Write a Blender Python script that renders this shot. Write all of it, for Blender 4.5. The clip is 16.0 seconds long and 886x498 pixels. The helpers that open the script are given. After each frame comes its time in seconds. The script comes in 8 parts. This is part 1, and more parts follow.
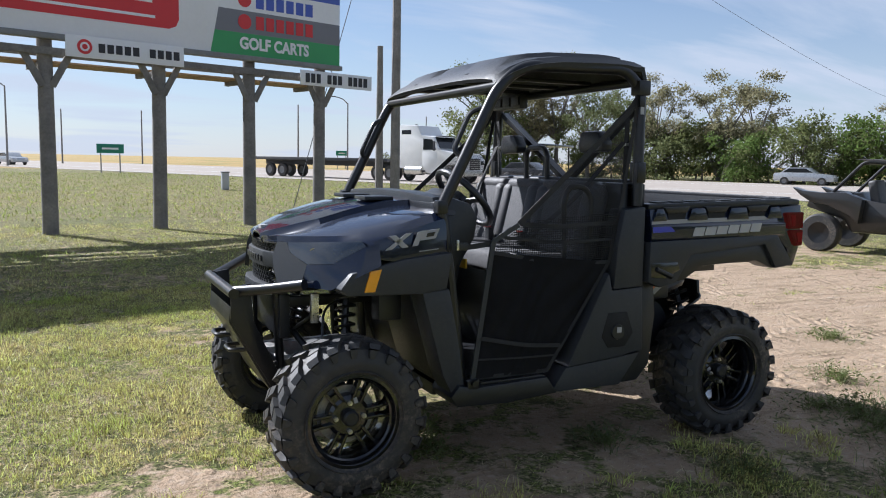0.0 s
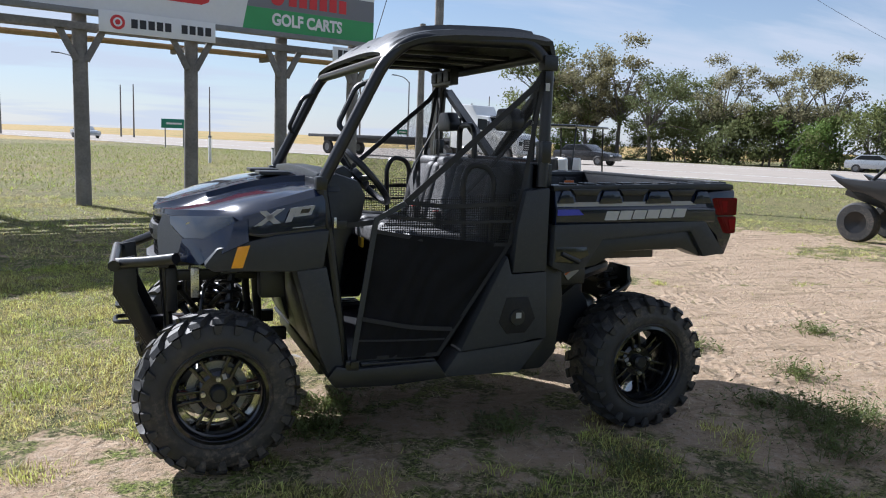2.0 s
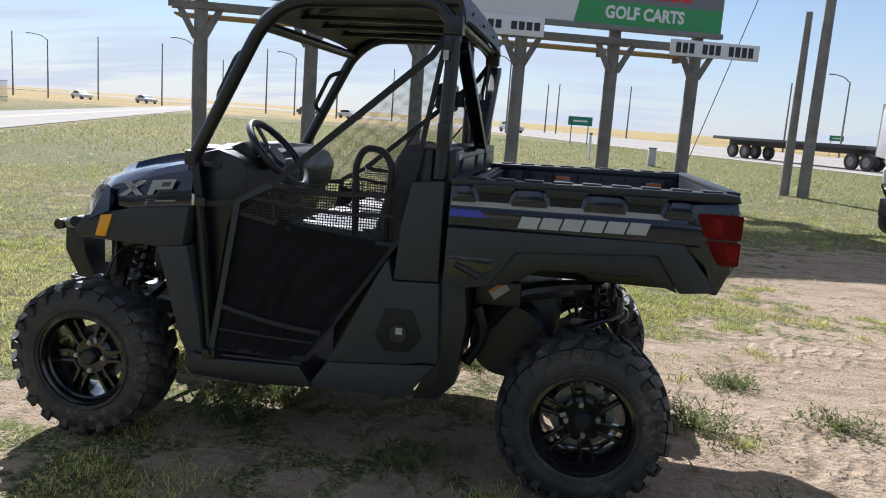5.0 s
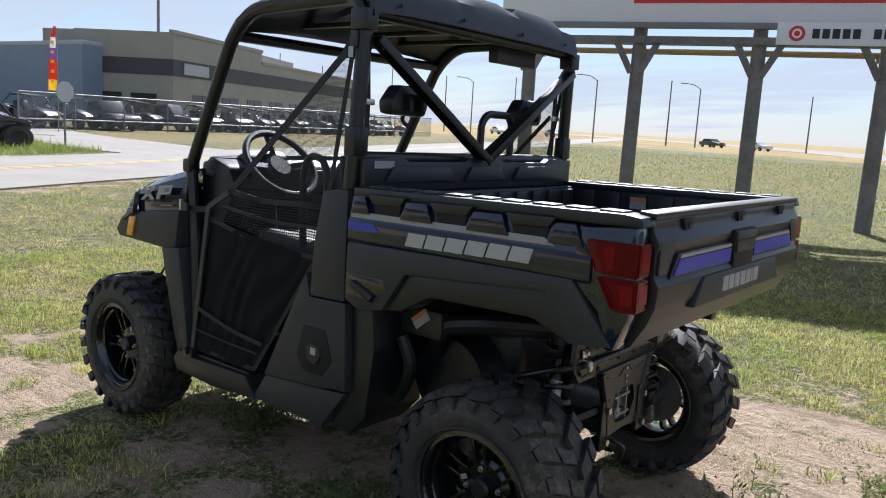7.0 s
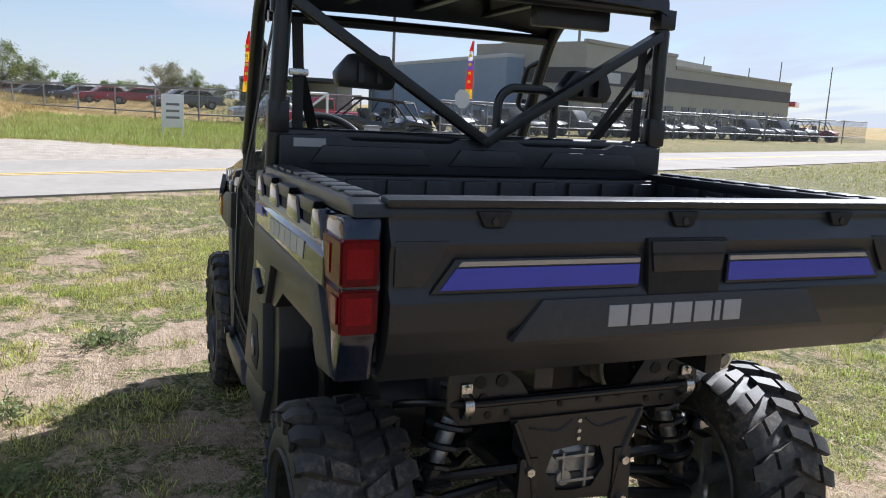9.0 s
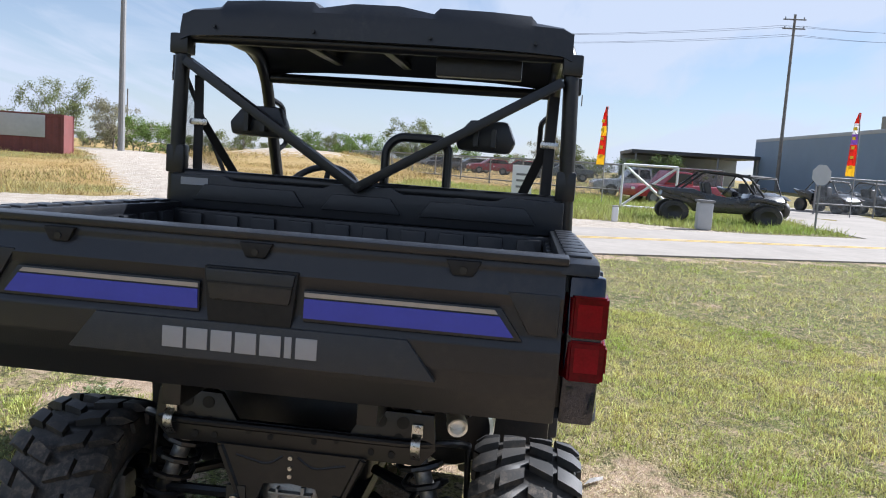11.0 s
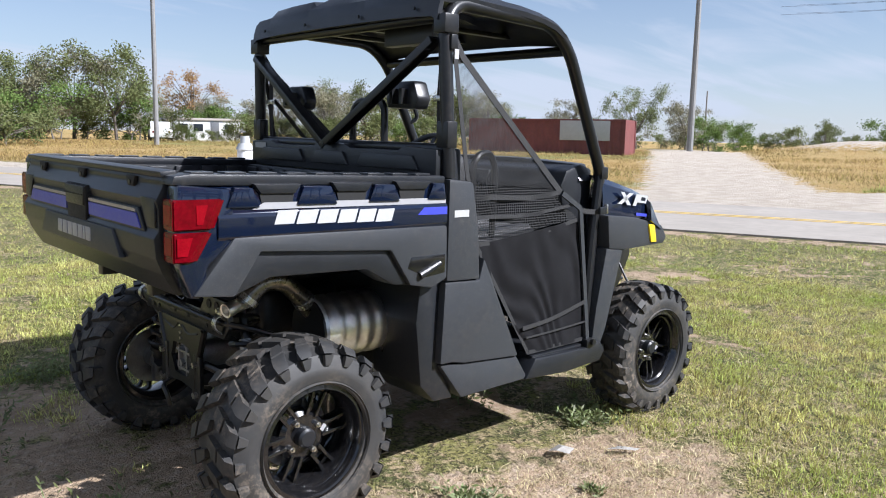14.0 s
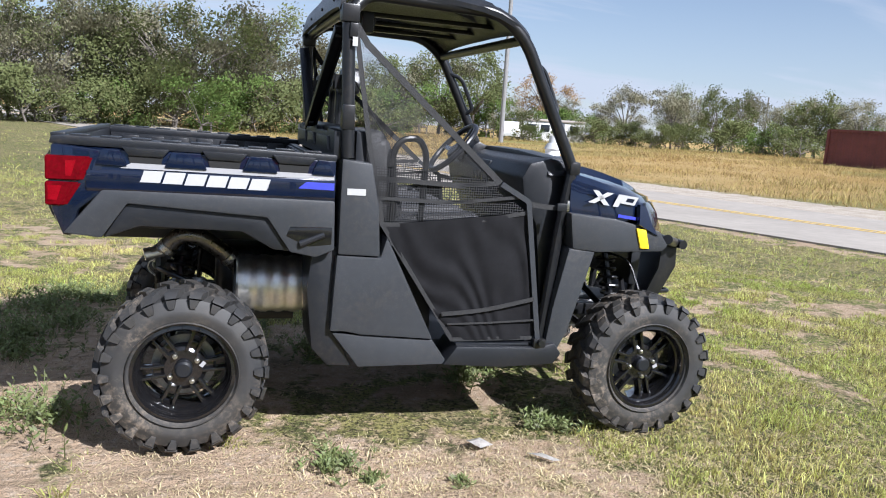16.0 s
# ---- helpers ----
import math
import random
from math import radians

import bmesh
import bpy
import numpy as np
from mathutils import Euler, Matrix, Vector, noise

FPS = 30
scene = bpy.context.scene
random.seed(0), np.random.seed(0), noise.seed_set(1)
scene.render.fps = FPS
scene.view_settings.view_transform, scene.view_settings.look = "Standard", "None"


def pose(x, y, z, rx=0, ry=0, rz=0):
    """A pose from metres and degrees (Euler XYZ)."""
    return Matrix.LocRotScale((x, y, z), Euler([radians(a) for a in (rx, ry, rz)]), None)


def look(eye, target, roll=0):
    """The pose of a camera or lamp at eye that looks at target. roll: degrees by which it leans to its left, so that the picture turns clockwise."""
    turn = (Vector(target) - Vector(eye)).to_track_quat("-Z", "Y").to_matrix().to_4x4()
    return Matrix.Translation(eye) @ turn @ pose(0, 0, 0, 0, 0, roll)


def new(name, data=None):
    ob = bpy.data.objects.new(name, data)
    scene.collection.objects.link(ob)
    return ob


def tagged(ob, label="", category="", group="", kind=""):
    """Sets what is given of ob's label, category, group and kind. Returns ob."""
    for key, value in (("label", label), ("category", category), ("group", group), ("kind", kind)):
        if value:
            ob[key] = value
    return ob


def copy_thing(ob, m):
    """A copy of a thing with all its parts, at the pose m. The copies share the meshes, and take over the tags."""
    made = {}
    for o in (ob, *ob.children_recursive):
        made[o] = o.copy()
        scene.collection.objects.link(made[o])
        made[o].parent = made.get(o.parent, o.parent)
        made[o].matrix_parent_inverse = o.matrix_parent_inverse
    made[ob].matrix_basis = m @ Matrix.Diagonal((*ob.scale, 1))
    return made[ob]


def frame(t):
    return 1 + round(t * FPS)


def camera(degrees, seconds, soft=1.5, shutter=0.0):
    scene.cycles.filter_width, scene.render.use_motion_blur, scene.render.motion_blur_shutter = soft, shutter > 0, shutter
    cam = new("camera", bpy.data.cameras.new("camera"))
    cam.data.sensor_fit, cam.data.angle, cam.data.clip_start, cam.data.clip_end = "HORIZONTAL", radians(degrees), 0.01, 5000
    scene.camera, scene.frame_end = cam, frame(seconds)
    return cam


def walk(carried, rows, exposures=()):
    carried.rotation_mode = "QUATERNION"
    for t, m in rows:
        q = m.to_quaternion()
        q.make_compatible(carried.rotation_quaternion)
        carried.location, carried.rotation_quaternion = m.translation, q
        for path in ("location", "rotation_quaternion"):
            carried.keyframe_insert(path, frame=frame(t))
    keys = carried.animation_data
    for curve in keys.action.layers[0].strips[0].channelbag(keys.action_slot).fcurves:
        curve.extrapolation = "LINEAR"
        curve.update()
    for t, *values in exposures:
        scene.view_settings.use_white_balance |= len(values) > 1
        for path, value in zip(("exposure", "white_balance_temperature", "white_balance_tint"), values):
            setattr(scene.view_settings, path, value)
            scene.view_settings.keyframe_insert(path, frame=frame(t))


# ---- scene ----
cam = camera(59.0, 16.0, 1.05)
PATH = [
    (0, (2.07, 3.684, 1.446), (1.204, 1.896, 1.222), 1.1),
    (0.5, (1.988, 3.831, 1.448), (1.08, 2.066, 1.203), 1.4),
    (1, (1.798, 3.965, 1.448), (0.899, 2.197, 1.196), 1.6),
    (1.5, (1.565, 3.958, 1.435), (0.734, 2.158, 1.173), 1.7),
    (2, (1.314, 3.905, 1.45), (0.597, 2.059, 1.172), 2.1),
    (2.5, (0.964, 3.955, 1.466), (0.39, 2.063, 1.166), 2.7),
    (3, (0.62, 3.972, 1.487), (0.206, 2.042, 1.165), 3.7),
    (3.5, (0.255, 3.928, 1.505), (0.01, 1.97, 1.178), 4.2),
    (4, (-0.113, 3.864, 1.497), (-0.208, 1.894, 1.163), 4.4),
    (6.5, (-2.017, 2.882, 1.469), (-1.004, 1.184, 1.159), 3.3),
    (7, (-2.312, 2.582, 1.484), (-1.092, 1.029, 1.167), 3.3),
    (7.5, (-2.533, 2.168, 1.448), (-1.123, 0.785, 1.128), 3.8),
    (8, (-2.725, 1.805, 1.437), (-1.147, 0.62, 1.113), 3.7),
    (8.2, (-2.752, 1.665, 1.454), (-1.117, 0.568, 1.109), 3.3),
    (10.3, (-3.055, 0.024, 1.449), (-1.076, -0.095, 1.188), 3.7),
    (10.5, (-3.075, -0.161, 1.438), (-1.091, -0.19, 1.185), 3.7),
    (11, (-3.116, -0.587, 1.458), (-1.14, -0.374, 1.235), 3.7),
    (11.5, (-3.074, -1.028, 1.44), (-1.138, -0.575, 1.227), 3.9),
    (12, (-3.075, -1.472, 1.409), (-1.208, -0.79, 1.185), 4.1),
    (12.5, (-3.018, -1.888, 1.402), (-1.249, -0.991, 1.147), 4.0),
    (13, (-2.874, -2.27, 1.419), (-1.226, -1.171, 1.145), 3.1),
    (13.5, (-2.686, -2.633, 1.418), (-1.187, -1.341, 1.128), 2.1),
    (14, (-2.402, -2.873, 1.39), (-1.07, -1.409, 1.106), 1.2),
    (14.5, (-2.089, -3.098, 1.4), (-0.941, -1.483, 1.122), 1.1),
    (15, (-1.778, -3.391, 1.431), (-0.822, -1.656, 1.154), 1.8),
    (15.5, (-1.385, -3.587, 1.381), (-0.611, -1.763, 1.104), 3.0),
    (16, (-0.936, -3.836, 1.389), (-0.364, -1.945, 1.078), 3.7),
]
walk(cam, [(t, look(eye, target, roll)) for t, eye, target, roll in PATH], [(0, 0.95, 5690, 12), (8, 1.0, 5690, 12), (10.5, 1.12, 5690, 12), (13, 1.06, 5720, 13), (16, 1.0, 5720, 13)])

# ---- light ----
SUN_EL, SUN_AZ = 40.0, 150.0          # degrees; azimuth from +y towards +x
sun_way = Vector((math.sin(radians(SUN_AZ)) * math.cos(radians(SUN_EL)), math.cos(radians(SUN_AZ)) * math.cos(radians(SUN_EL)), math.sin(radians(SUN_EL))))
sun = new("sun", bpy.data.lights.new("sun", "SUN"))
sun.data.energy, sun.data.angle, sun.data.color = 5.3, radians(0.55), (1.0, 0.95, 0.88)
sun.matrix_world = look(sun_way * 50, (0, 0, 0))

world = bpy.data.worlds.new("world")
scene.world = world
world.use_nodes = True
wt = world.node_tree
wt.nodes.clear()


def wnode(kind, **kw):
    n = wt.nodes.new(kind)
    for k, v in kw.items():
        n.inputs[k].default_value = v
    return n


sky = wt.nodes.new("ShaderNodeTexSky")
sky.sky_type, sky.sun_disc = "NISHITA", False
sky.sun_elevation, sky.sun_rotation = radians(SUN_EL), radians(SUN_AZ)
sky.air_density, sky.dust_density, sky.ozone_density = 1.0, 0.15, 2.2
# thin cirrus: the direction of view laid on a flat sheet high up, so that streaks run to the horizon
coord = wt.nodes.new("ShaderNodeTexCoord")
split = wt.nodes.new("ShaderNodeSeparateXYZ")
wt.links.new(coord.outputs["Generated"], split.inputs[0])
up = wt.nodes.new("ShaderNodeMath"); up.operation = "MAXIMUM"; up.inputs[1].default_value = 0.0
wt.links.new(split.outputs[2], up.inputs[0])
upa = wt.nodes.new("ShaderNodeMath"); upa.operation = "ADD"; upa.inputs[1].default_value = 0.16
wt.links.new(up.outputs[0], upa.inputs[0])
flat = []
for axis in (0, 1):
    d = wt.nodes.new("ShaderNodeMath"); d.operation = "DIVIDE"
    wt.links.new(split.outputs[axis], d.inputs[0]); wt.links.new(upa.outputs[0], d.inputs[1])
    flat.append(d)
sheet = wt.nodes.new("ShaderNodeCombineXYZ")
wt.links.new(flat[0].outputs[0], sheet.inputs[0]); wt.links.new(flat[1].outputs[0], sheet.inputs[1])
place = wt.nodes.new("ShaderNodeMapping"); place.inputs["Rotation"].default_value = (0, 0, 0.5); place.inputs["Scale"].default_value = (0.42, 1.5, 1)
wt.links.new(sheet.outputs[0], place.inputs[0])
streak = wnode("ShaderNodeTexNoise", Scale=1.1, Detail=9.0, Roughness=0.58, Distortion=0.6)
wt.links.new(place.outputs[0], streak.inputs["Vector"])
puff = wnode("ShaderNodeTexNoise", Scale=0.55, Detail=3.0, Roughness=0.5)
wt.links.new(sheet.outputs[0], puff.inputs["Vector"])
both = wt.nodes.new("ShaderNodeMath"); both.operation = "ADD"
wt.links.new(streak.outputs["Fac"], both.inputs[0]); wt.links.new(puff.outputs["Fac"], both.inputs[1])
cover = wt.nodes.new("ShaderNodeMapRange"); cover.inputs[1].default_value, cover.inputs[2].default_value = 0.80, 1.12
cover.inputs[3].default_value, cover.inputs[4].default_value = 0.0, 0.9
wt.links.new(both.outputs[0], cover.inputs[0])
# haze whitens the sky towards the horizon
low = wt.nodes.new("ShaderNodeMapRange"); low.inputs[1].default_value, low.inputs[2].default_value = 0.0, 0.30
low.inputs[3].default_value, low.inputs[4].default_value = 0.64, 0.0
wt.links.new(up.outputs[0], low.inputs[0])
most = wt.nodes.new("ShaderNodeMath"); most.operation = "MAXIMUM"
wt.links.new(cover.outputs[0], most.inputs[0]); wt.links.new(low.outputs[0], most.inputs[1])
cover = most
cloud = wt.nodes.new("ShaderNodeRGB"); cloud.outputs[0].default_value = (6.7, 7.05, 7.65, 1)
mixer = wt.nodes.new("ShaderNodeMix"); mixer.data_type = "RGBA"
wt.links.new(cover.outputs[0], mixer.inputs["Factor"]); wt.links.new(sky.outputs[0], mixer.inputs["A"]); wt.links.new(cloud.outputs[0], mixer.inputs["B"])
back = wnode("ShaderNodeBackground", Strength=0.051)
wt.links.new(mixer.outputs["Result"], back.inputs["Color"])
wout = wt.nodes.new("ShaderNodeOutputWorld")
wt.links.new(back.outputs[0], wout.inputs[0])

# ---- materials ----
def material(name, color, rough=0.6, metal=0.0, vary=0.0, scale=8.0, bump=0.0, bump_scale=60.0, coat=0.0, second=None, spec=0.5, fleck=0.0, alpha=None, island=0.0, detail=6.0, random_tint=0.0, thin=0.0, grime=0.0, grime_color=(0.28, 0.22, 0.15)):
    """A surface: two colours by a broad noise, a finer grain on value and roughness, and relief."""
    m = bpy.data.materials.new(name)
    m.use_nodes = True
    t = m.node_tree
    b = t.nodes["Principled BSDF"]
    b.inputs["Roughness"].default_value, b.inputs["Metallic"].default_value = rough, metal
    b.inputs["Specular IOR Level"].default_value = spec
    b.inputs["Coat Weight"].default_value, b.inputs["Coat Roughness"].default_value = coat, 0.04
    co = t.nodes.new("ShaderNodeTexCoord")

    def noise_of(sc, det=6.0, ro=0.55):
        n = t.nodes.new("ShaderNodeTexNoise")
        n.inputs["Scale"].default_value, n.inputs["Detail"].default_value, n.inputs["Roughness"].default_value = sc, det, ro
        t.links.new(co.outputs["Object"], n.inputs["Vector"])
        return n

    def mix(fac, a, bb):
        n = t.nodes.new("ShaderNodeMix"); n.data_type = "RGBA"
        for sock, val in (("Factor", fac), ("A", a), ("B", bb)):
            if hasattr(val, "is_output"):
                t.links.new(val, n.inputs[sock])
            else:
                n.inputs[sock].default_value = val if sock == "Factor" else (*val, 1)
        return n.outputs["Result"]

    def ramp(val, lo, hi, a=0.0, z=1.0):
        n = t.nodes.new("ShaderNodeMapRange")
        n.inputs[1].default_value, n.inputs[2].default_value, n.inputs[3].default_value, n.inputs[4].default_value = lo, hi, a, z
        t.links.new(val, n.inputs[0])
        return n.outputs[0]

    second = second or tuple(c * (1 - vary) for c in color)
    broad, fine = noise_of(scale, detail), noise_of(scale * 7.3, 4.0)
    out = mix(ramp(broad.outputs["Fac"], 0.32, 0.68), color, second)
    if vary:
        out2 = t.nodes.new("ShaderNodeHueSaturation")
        t.links.new(out, out2.inputs["Color"]); t.links.new(ramp(fine.outputs["Fac"], 0.25, 0.75, 1 - vary * 0.6, 1 + vary * 0.6), out2.inputs["Value"])
        out = out2.outputs[0]
    if island or random_tint:
        hs = t.nodes.new("ShaderNodeHueSaturation")
        if island:
            g = t.nodes.new("ShaderNodeNewGeometry"); src = g.outputs["Random Per Island"]
        else:
            g = t.nodes.new("ShaderNodeObjectInfo"); src = g.outputs["Random"]
        amount = island or random_tint
        t.links.new(out, hs.inputs["Color"]); t.links.new(ramp(src, 0, 1, 1 - amount, 1 + amount), hs.inputs["Value"])
        t.links.new(ramp(src, 0, 1, 0.5 - amount * 0.05, 0.5 + amount * 0.05), hs.inputs["Hue"])
        out = hs.outputs[0]
    if fleck:
        v = t.nodes.new("ShaderNodeTexVoronoi"); v.inputs["Scale"].default_value = 380
        t.links.new(co.outputs["Object"], v.inputs["Vector"])
        out = mix(ramp(v.outputs["Distance"], 0.0, 0.22, fleck, 0.0), out, (0.5, 0.48, 0.44))
    if grime:
        d1, d2 = noise_of(5.0, 5.0), noise_of(46.0, 5.0, 0.7)
        mul = t.nodes.new("ShaderNodeMath"); mul.operation = "MULTIPLY"
        t.links.new(ramp(d1.outputs["Fac"], 0.42, 0.72), mul.inputs[0]); t.links.new(ramp(d2.outputs["Fac"], 0.46, 0.68, 0.0, grime), mul.inputs[1])
        out = mix(mul.outputs[0], out, grime_color)
        t.links.new(ramp(mul.outputs[0], 0, 1, rough, 0.9), b.inputs["Roughness"])
    t.links.new(out, b.inputs["Base Color"])
    if not grime and rough > 0.08:
        t.links.new(ramp(fine.outputs["Fac"], 0.2, 0.8, max(rough - 0.09, 0.03), min(rough + 0.09, 1)), b.inputs["Roughness"])
    if bump:
        n = noise_of(bump_scale, 5.0)
        bn = t.nodes.new("ShaderNodeBump"); bn.inputs["Strength"].default_value, bn.inputs["Distance"].default_value = bump, 0.01
        t.links.new(n.outputs["Fac"], bn.inputs["Height"]); t.links.new(bn.outputs[0], b.inputs["Normal"])
    if thin:   # light passes through leaves and blades
        tr = t.nodes.new("ShaderNodeBsdfTranslucent"); mx = t.nodes.new("ShaderNodeMixShader"); mx.inputs[0].default_value = thin
        t.links.new(out, tr.inputs["Color"]); t.links.new(b.outputs[0], mx.inputs[1]); t.links.new(tr.outputs[0], mx.inputs[2])
        t.links.new(mx.outputs[0], t.nodes["Material Output"].inputs[0])
    if alpha is not None:
        b.inputs["Alpha"].default_value = alpha
    return m


def fabric_mesh(name, color, holes, size):
    """A woven net: threads with open holes between them, by UV in metres."""
    m = material(name, color, 0.8, vary=0.2, scale=20)
    t = m.node_tree
    b = t.nodes["Principled BSDF"]
    co = t.nodes.new("ShaderNodeTexCoord")
    sc = t.nodes.new("ShaderNodeMapping"); sc.inputs["Scale"].default_value = (1 / size,) * 3
    t.links.new(co.outputs["UV"], sc.inputs[0])
    v = t.nodes.new("ShaderNodeTexVoronoi"); v.inputs["Scale"].default_value = 1.0; v.inputs["Randomness"].default_value = 0.12
    t.links.new(sc.outputs[0], v.inputs["Vector"])
    gt = t.nodes.new("ShaderNodeMath"); gt.operation = "GREATER_THAN"; gt.inputs[1].default_value = holes
    t.links.new(v.outputs["Distance"], gt.inputs[0]); t.links.new(gt.outputs[0], b.inputs["Alpha"])
    return m


NAVY = material("navy_metallic_paint", (0.0045, 0.009, 0.026), 0.2, metal=0.1, vary=0.2, scale=3, coat=1.0, spec=0.15, fleck=0.03, grime=0.02)
GREY = material("grey_textured_plastic", (0.033, 0.036, 0.041), 0.42, spec=0.32, vary=0.12, scale=5, bump=0.12, bump_scale=420, fleck=0.3, grime=0.08)
BLACK = material("black_moulded_plastic", (0.0105, 0.012, 0.0155), 0.36, vary=0.2, scale=6, bump=0.12, bump_scale=350, grime=0.06)
STEEL_BLACK = material("black_powder_coat", (0.009, 0.0095, 0.011), 0.32, vary=0.2, scale=9, bump=0.05, bump_scale=250, grime=0.06)
GLOSS = material("gloss_black", (0.007, 0.007, 0.008), 0.16, vary=0.2, scale=9, coat=0.5, grime=0.03)
RUBBER = material("tyre_rubber", (0.021, 0.022, 0.024), 0.62, vary=0.3, scale=4, second=(0.036, 0.033, 0.029), bump=0.10, bump_scale=320, grime=0.75, grime_color=(0.25, 0.20, 0.15))
CHROME = material("zinc_plated_steel", (0.62, 0.61, 0.58), 0.3, metal=1.0, vary=0.15, scale=20)
MUFFLER = material("muffler_stainless", (0.90, 0.88, 0.84), 0.40, metal=1.0, vary=0.18, scale=9, bump=0.08, bump_scale=40)
EXHAUST = material("heat_stained_pipe", (0.19, 0.185, 0.18), 0.30, metal=1.0, vary=0.35, scale=9, second=(0.24, 0.215, 0.18))
ALU = material("cast_aluminium", (0.34, 0.34, 0.335), 0.45, metal=0.9, vary=0.3, scale=20, bump=0.2, bump_scale=90)
RED_LENS = material("red_tail_lens", (0.125, 0.001, 0.005), 0.14, vary=0.4, scale=14, coat=0.06, spec=0.12)
RED_DARK = material("bright_red_reflector", (0.20, 0.002, 0.007), 0.16, vary=0.25, scale=30, coat=0.06, spec=0.12)
HEADLAMP = material("headlamp_lens", (0.028, 0.033, 0.040), 0.06, vary=0.3, scale=10, coat=1.0)
AMBER = material("amber_reflector", (0.85, 0.36, 0.01), 0.25, vary=0.12, scale=60, coat=0.6)
YELLOW = material("yellow_reflector", (0.80, 0.58, 0.02), 0.25, vary=0.12, scale=60, coat=0.6)
SILVER = material("silver_decal", (0.31, 0.31, 0.32), 0.4, vary=0.06, scale=10)
TAN = material("bronze_stripe", (0.36, 0.31, 0.26), 0.4, vary=0.06, scale=10)
WHITE = material("white_decal", (0.40, 0.40, 0.395), 0.45, vary=0.05, scale=10)
BLUE = material("blue_decal", (0.045, 0.055, 0.40), 0.35, vary=0.08, scale=10)
WARN = material("orange_warning_label", (0.65, 0.17, 0.03), 0.5, vary=0.1, scale=30)
FABRIC = material("black_door_fabric", (0.012, 0.012, 0.0135), 0.75, spec=0.10, vary=0.3, scale=12, bump=0.15, bump_scale=500)
WEBBING = material("black_webbing", (0.017, 0.017, 0.018), 0.7, vary=0.2, scale=60, bump=0.3, bump_scale=700)
NET = fabric_mesh("door_net", (0.013, 0.013, 0.014), 0.40, 0.0105)
FINE_NET = fabric_mesh("fine_door_net", (0.026, 0.026, 0.027), 0.45, 0.004)
WIRE = fabric_mesh("woven_fence_wire", (0.17, 0.18, 0.19), 0.44, 0.06)
VINYL = material("grey_seat_vinyl", (0.050, 0.050, 0.053), 0.5, vary=0.15, scale=14, bump=0.3, bump_scale=260)
VINYL_LIGHT = material("seat_mesh_cloth", (0.085, 0.085, 0.090), 0.7, vary=0.25, scale=60, bump=0.5, bump_scale=320)
RED = material("red_button", (0.6, 0.02, 0.015), 0.4, vary=0.1, scale=40)
# near-black that stands in for the shade inside recesses and holes
RECESS_SHADE = material("recess_shade_black", (0.004, 0.004, 0.004), 0.7, vary=0.2, scale=10)
TAG = material("yellow_tag", (0.75, 0.45, 0.02), 0.5, vary=0.15, scale=60)
WOOD = material("weathered_post_wood", (0.215, 0.20, 0.185), 0.85, vary=0.35, scale=3, bump=0.5, bump_scale=40)
TIMBER = material("brown_walkway_plank", (0.30, 0.20, 0.11), 0.8, vary=0.3, scale=3, bump=0.4, bump_scale=30)
BOARD_BACK = material("galvanised_stringer", (0.20, 0.20, 0.20), 0.6, vary=0.2, scale=3)
BOARD_WHITE = material("vinyl_white", (0.72, 0.72, 0.73), 0.55, vary=0.04, scale=2)
BOARD_GREEN = material("vinyl_green", (0.05, 0.30, 0.10), 0.55, vary=0.05, scale=2)
BOARD_GREY = material("vinyl_grey", (0.17, 0.17, 0.19), 0.55, vary=0.05, scale=2)
BOARD_RED = material("vinyl_red", (0.55, 0.03, 0.035), 0.55, vary=0.05, scale=2)
BOARD_BLUE = material("vinyl_blue", (0.06, 0.10, 0.42), 0.55, vary=0.05, scale=2)
BOARD_DARK = material("vinyl_black", (0.02, 0.02, 0.025), 0.55, vary=0.05, scale=2)
CONCRETE = material("pale_concrete_road", (0.31, 0.275, 0.24), 0.95, spec=0.15, vary=0.14, scale=0.5, bump=0.2, bump_scale=30)
ASPHALT = material("worn_asphalt", (0.31, 0.282, 0.248), 0.95, spec=0.15, vary=0.16, scale=0.6, bump=0.2, bump_scale=30)
LINE_WHITE = material("road_line_white", (0.7, 0.7, 0.68), 0.7, vary=0.2, scale=4)
LINE_YELLOW = material("road_line_yellow", (0.62, 0.42, 0.10), 0.7, vary=0.25, scale=4)
BARK = material("grey_bark", (0.16, 0.14, 0.12), 0.9, vary=0.35, scale=2, bump=0.6, bump_scale=12)
LEAF = material("oak_leaves", (0.165, 0.185, 0.075), 0.7, vary=0.3, scale=0.4, island=0.28, thin=0.4, spec=0.12)
LEAF_GREEN = material("bright_brush_leaves", (0.140, 0.200, 0.055), 0.7, vary=0.3, scale=0.4, island=0.28, thin=0.4, spec=0.12)
LEAF_GREY = material("moss_hung_leaves", (0.265, 0.250, 0.165), 0.8, vary=0.3, scale=0.4, island=0.25, thin=0.4, spec=0.1)
LEAF_RUSSET = material("russet_leaves", (0.30, 0.19, 0.09), 0.8, vary=0.3, scale=0.4, island=0.25, thin=0.4, spec=0.1)
LEAF_DULL = material("dry_leaves", (0.25, 0.23, 0.13), 0.8, vary=0.3, scale=0.4, island=0.25, thin=0.4, spec=0.1)
BLADE = material("grass_blades", (0.30, 0.35, 0.058), 0.5, vary=0.35, scale=0.9, second=(0.52, 0.44, 0.18), island=0.65, thin=0.4)
STRAW = material("dry_grass_blades", (0.60, 0.50, 0.30), 0.7, vary=0.25, scale=0.8, island=0.35, thin=0.3)
WEED = material("weed_leaves", (0.17, 0.20, 0.070), 0.55, vary=0.3, scale=3, island=0.4, thin=0.35)
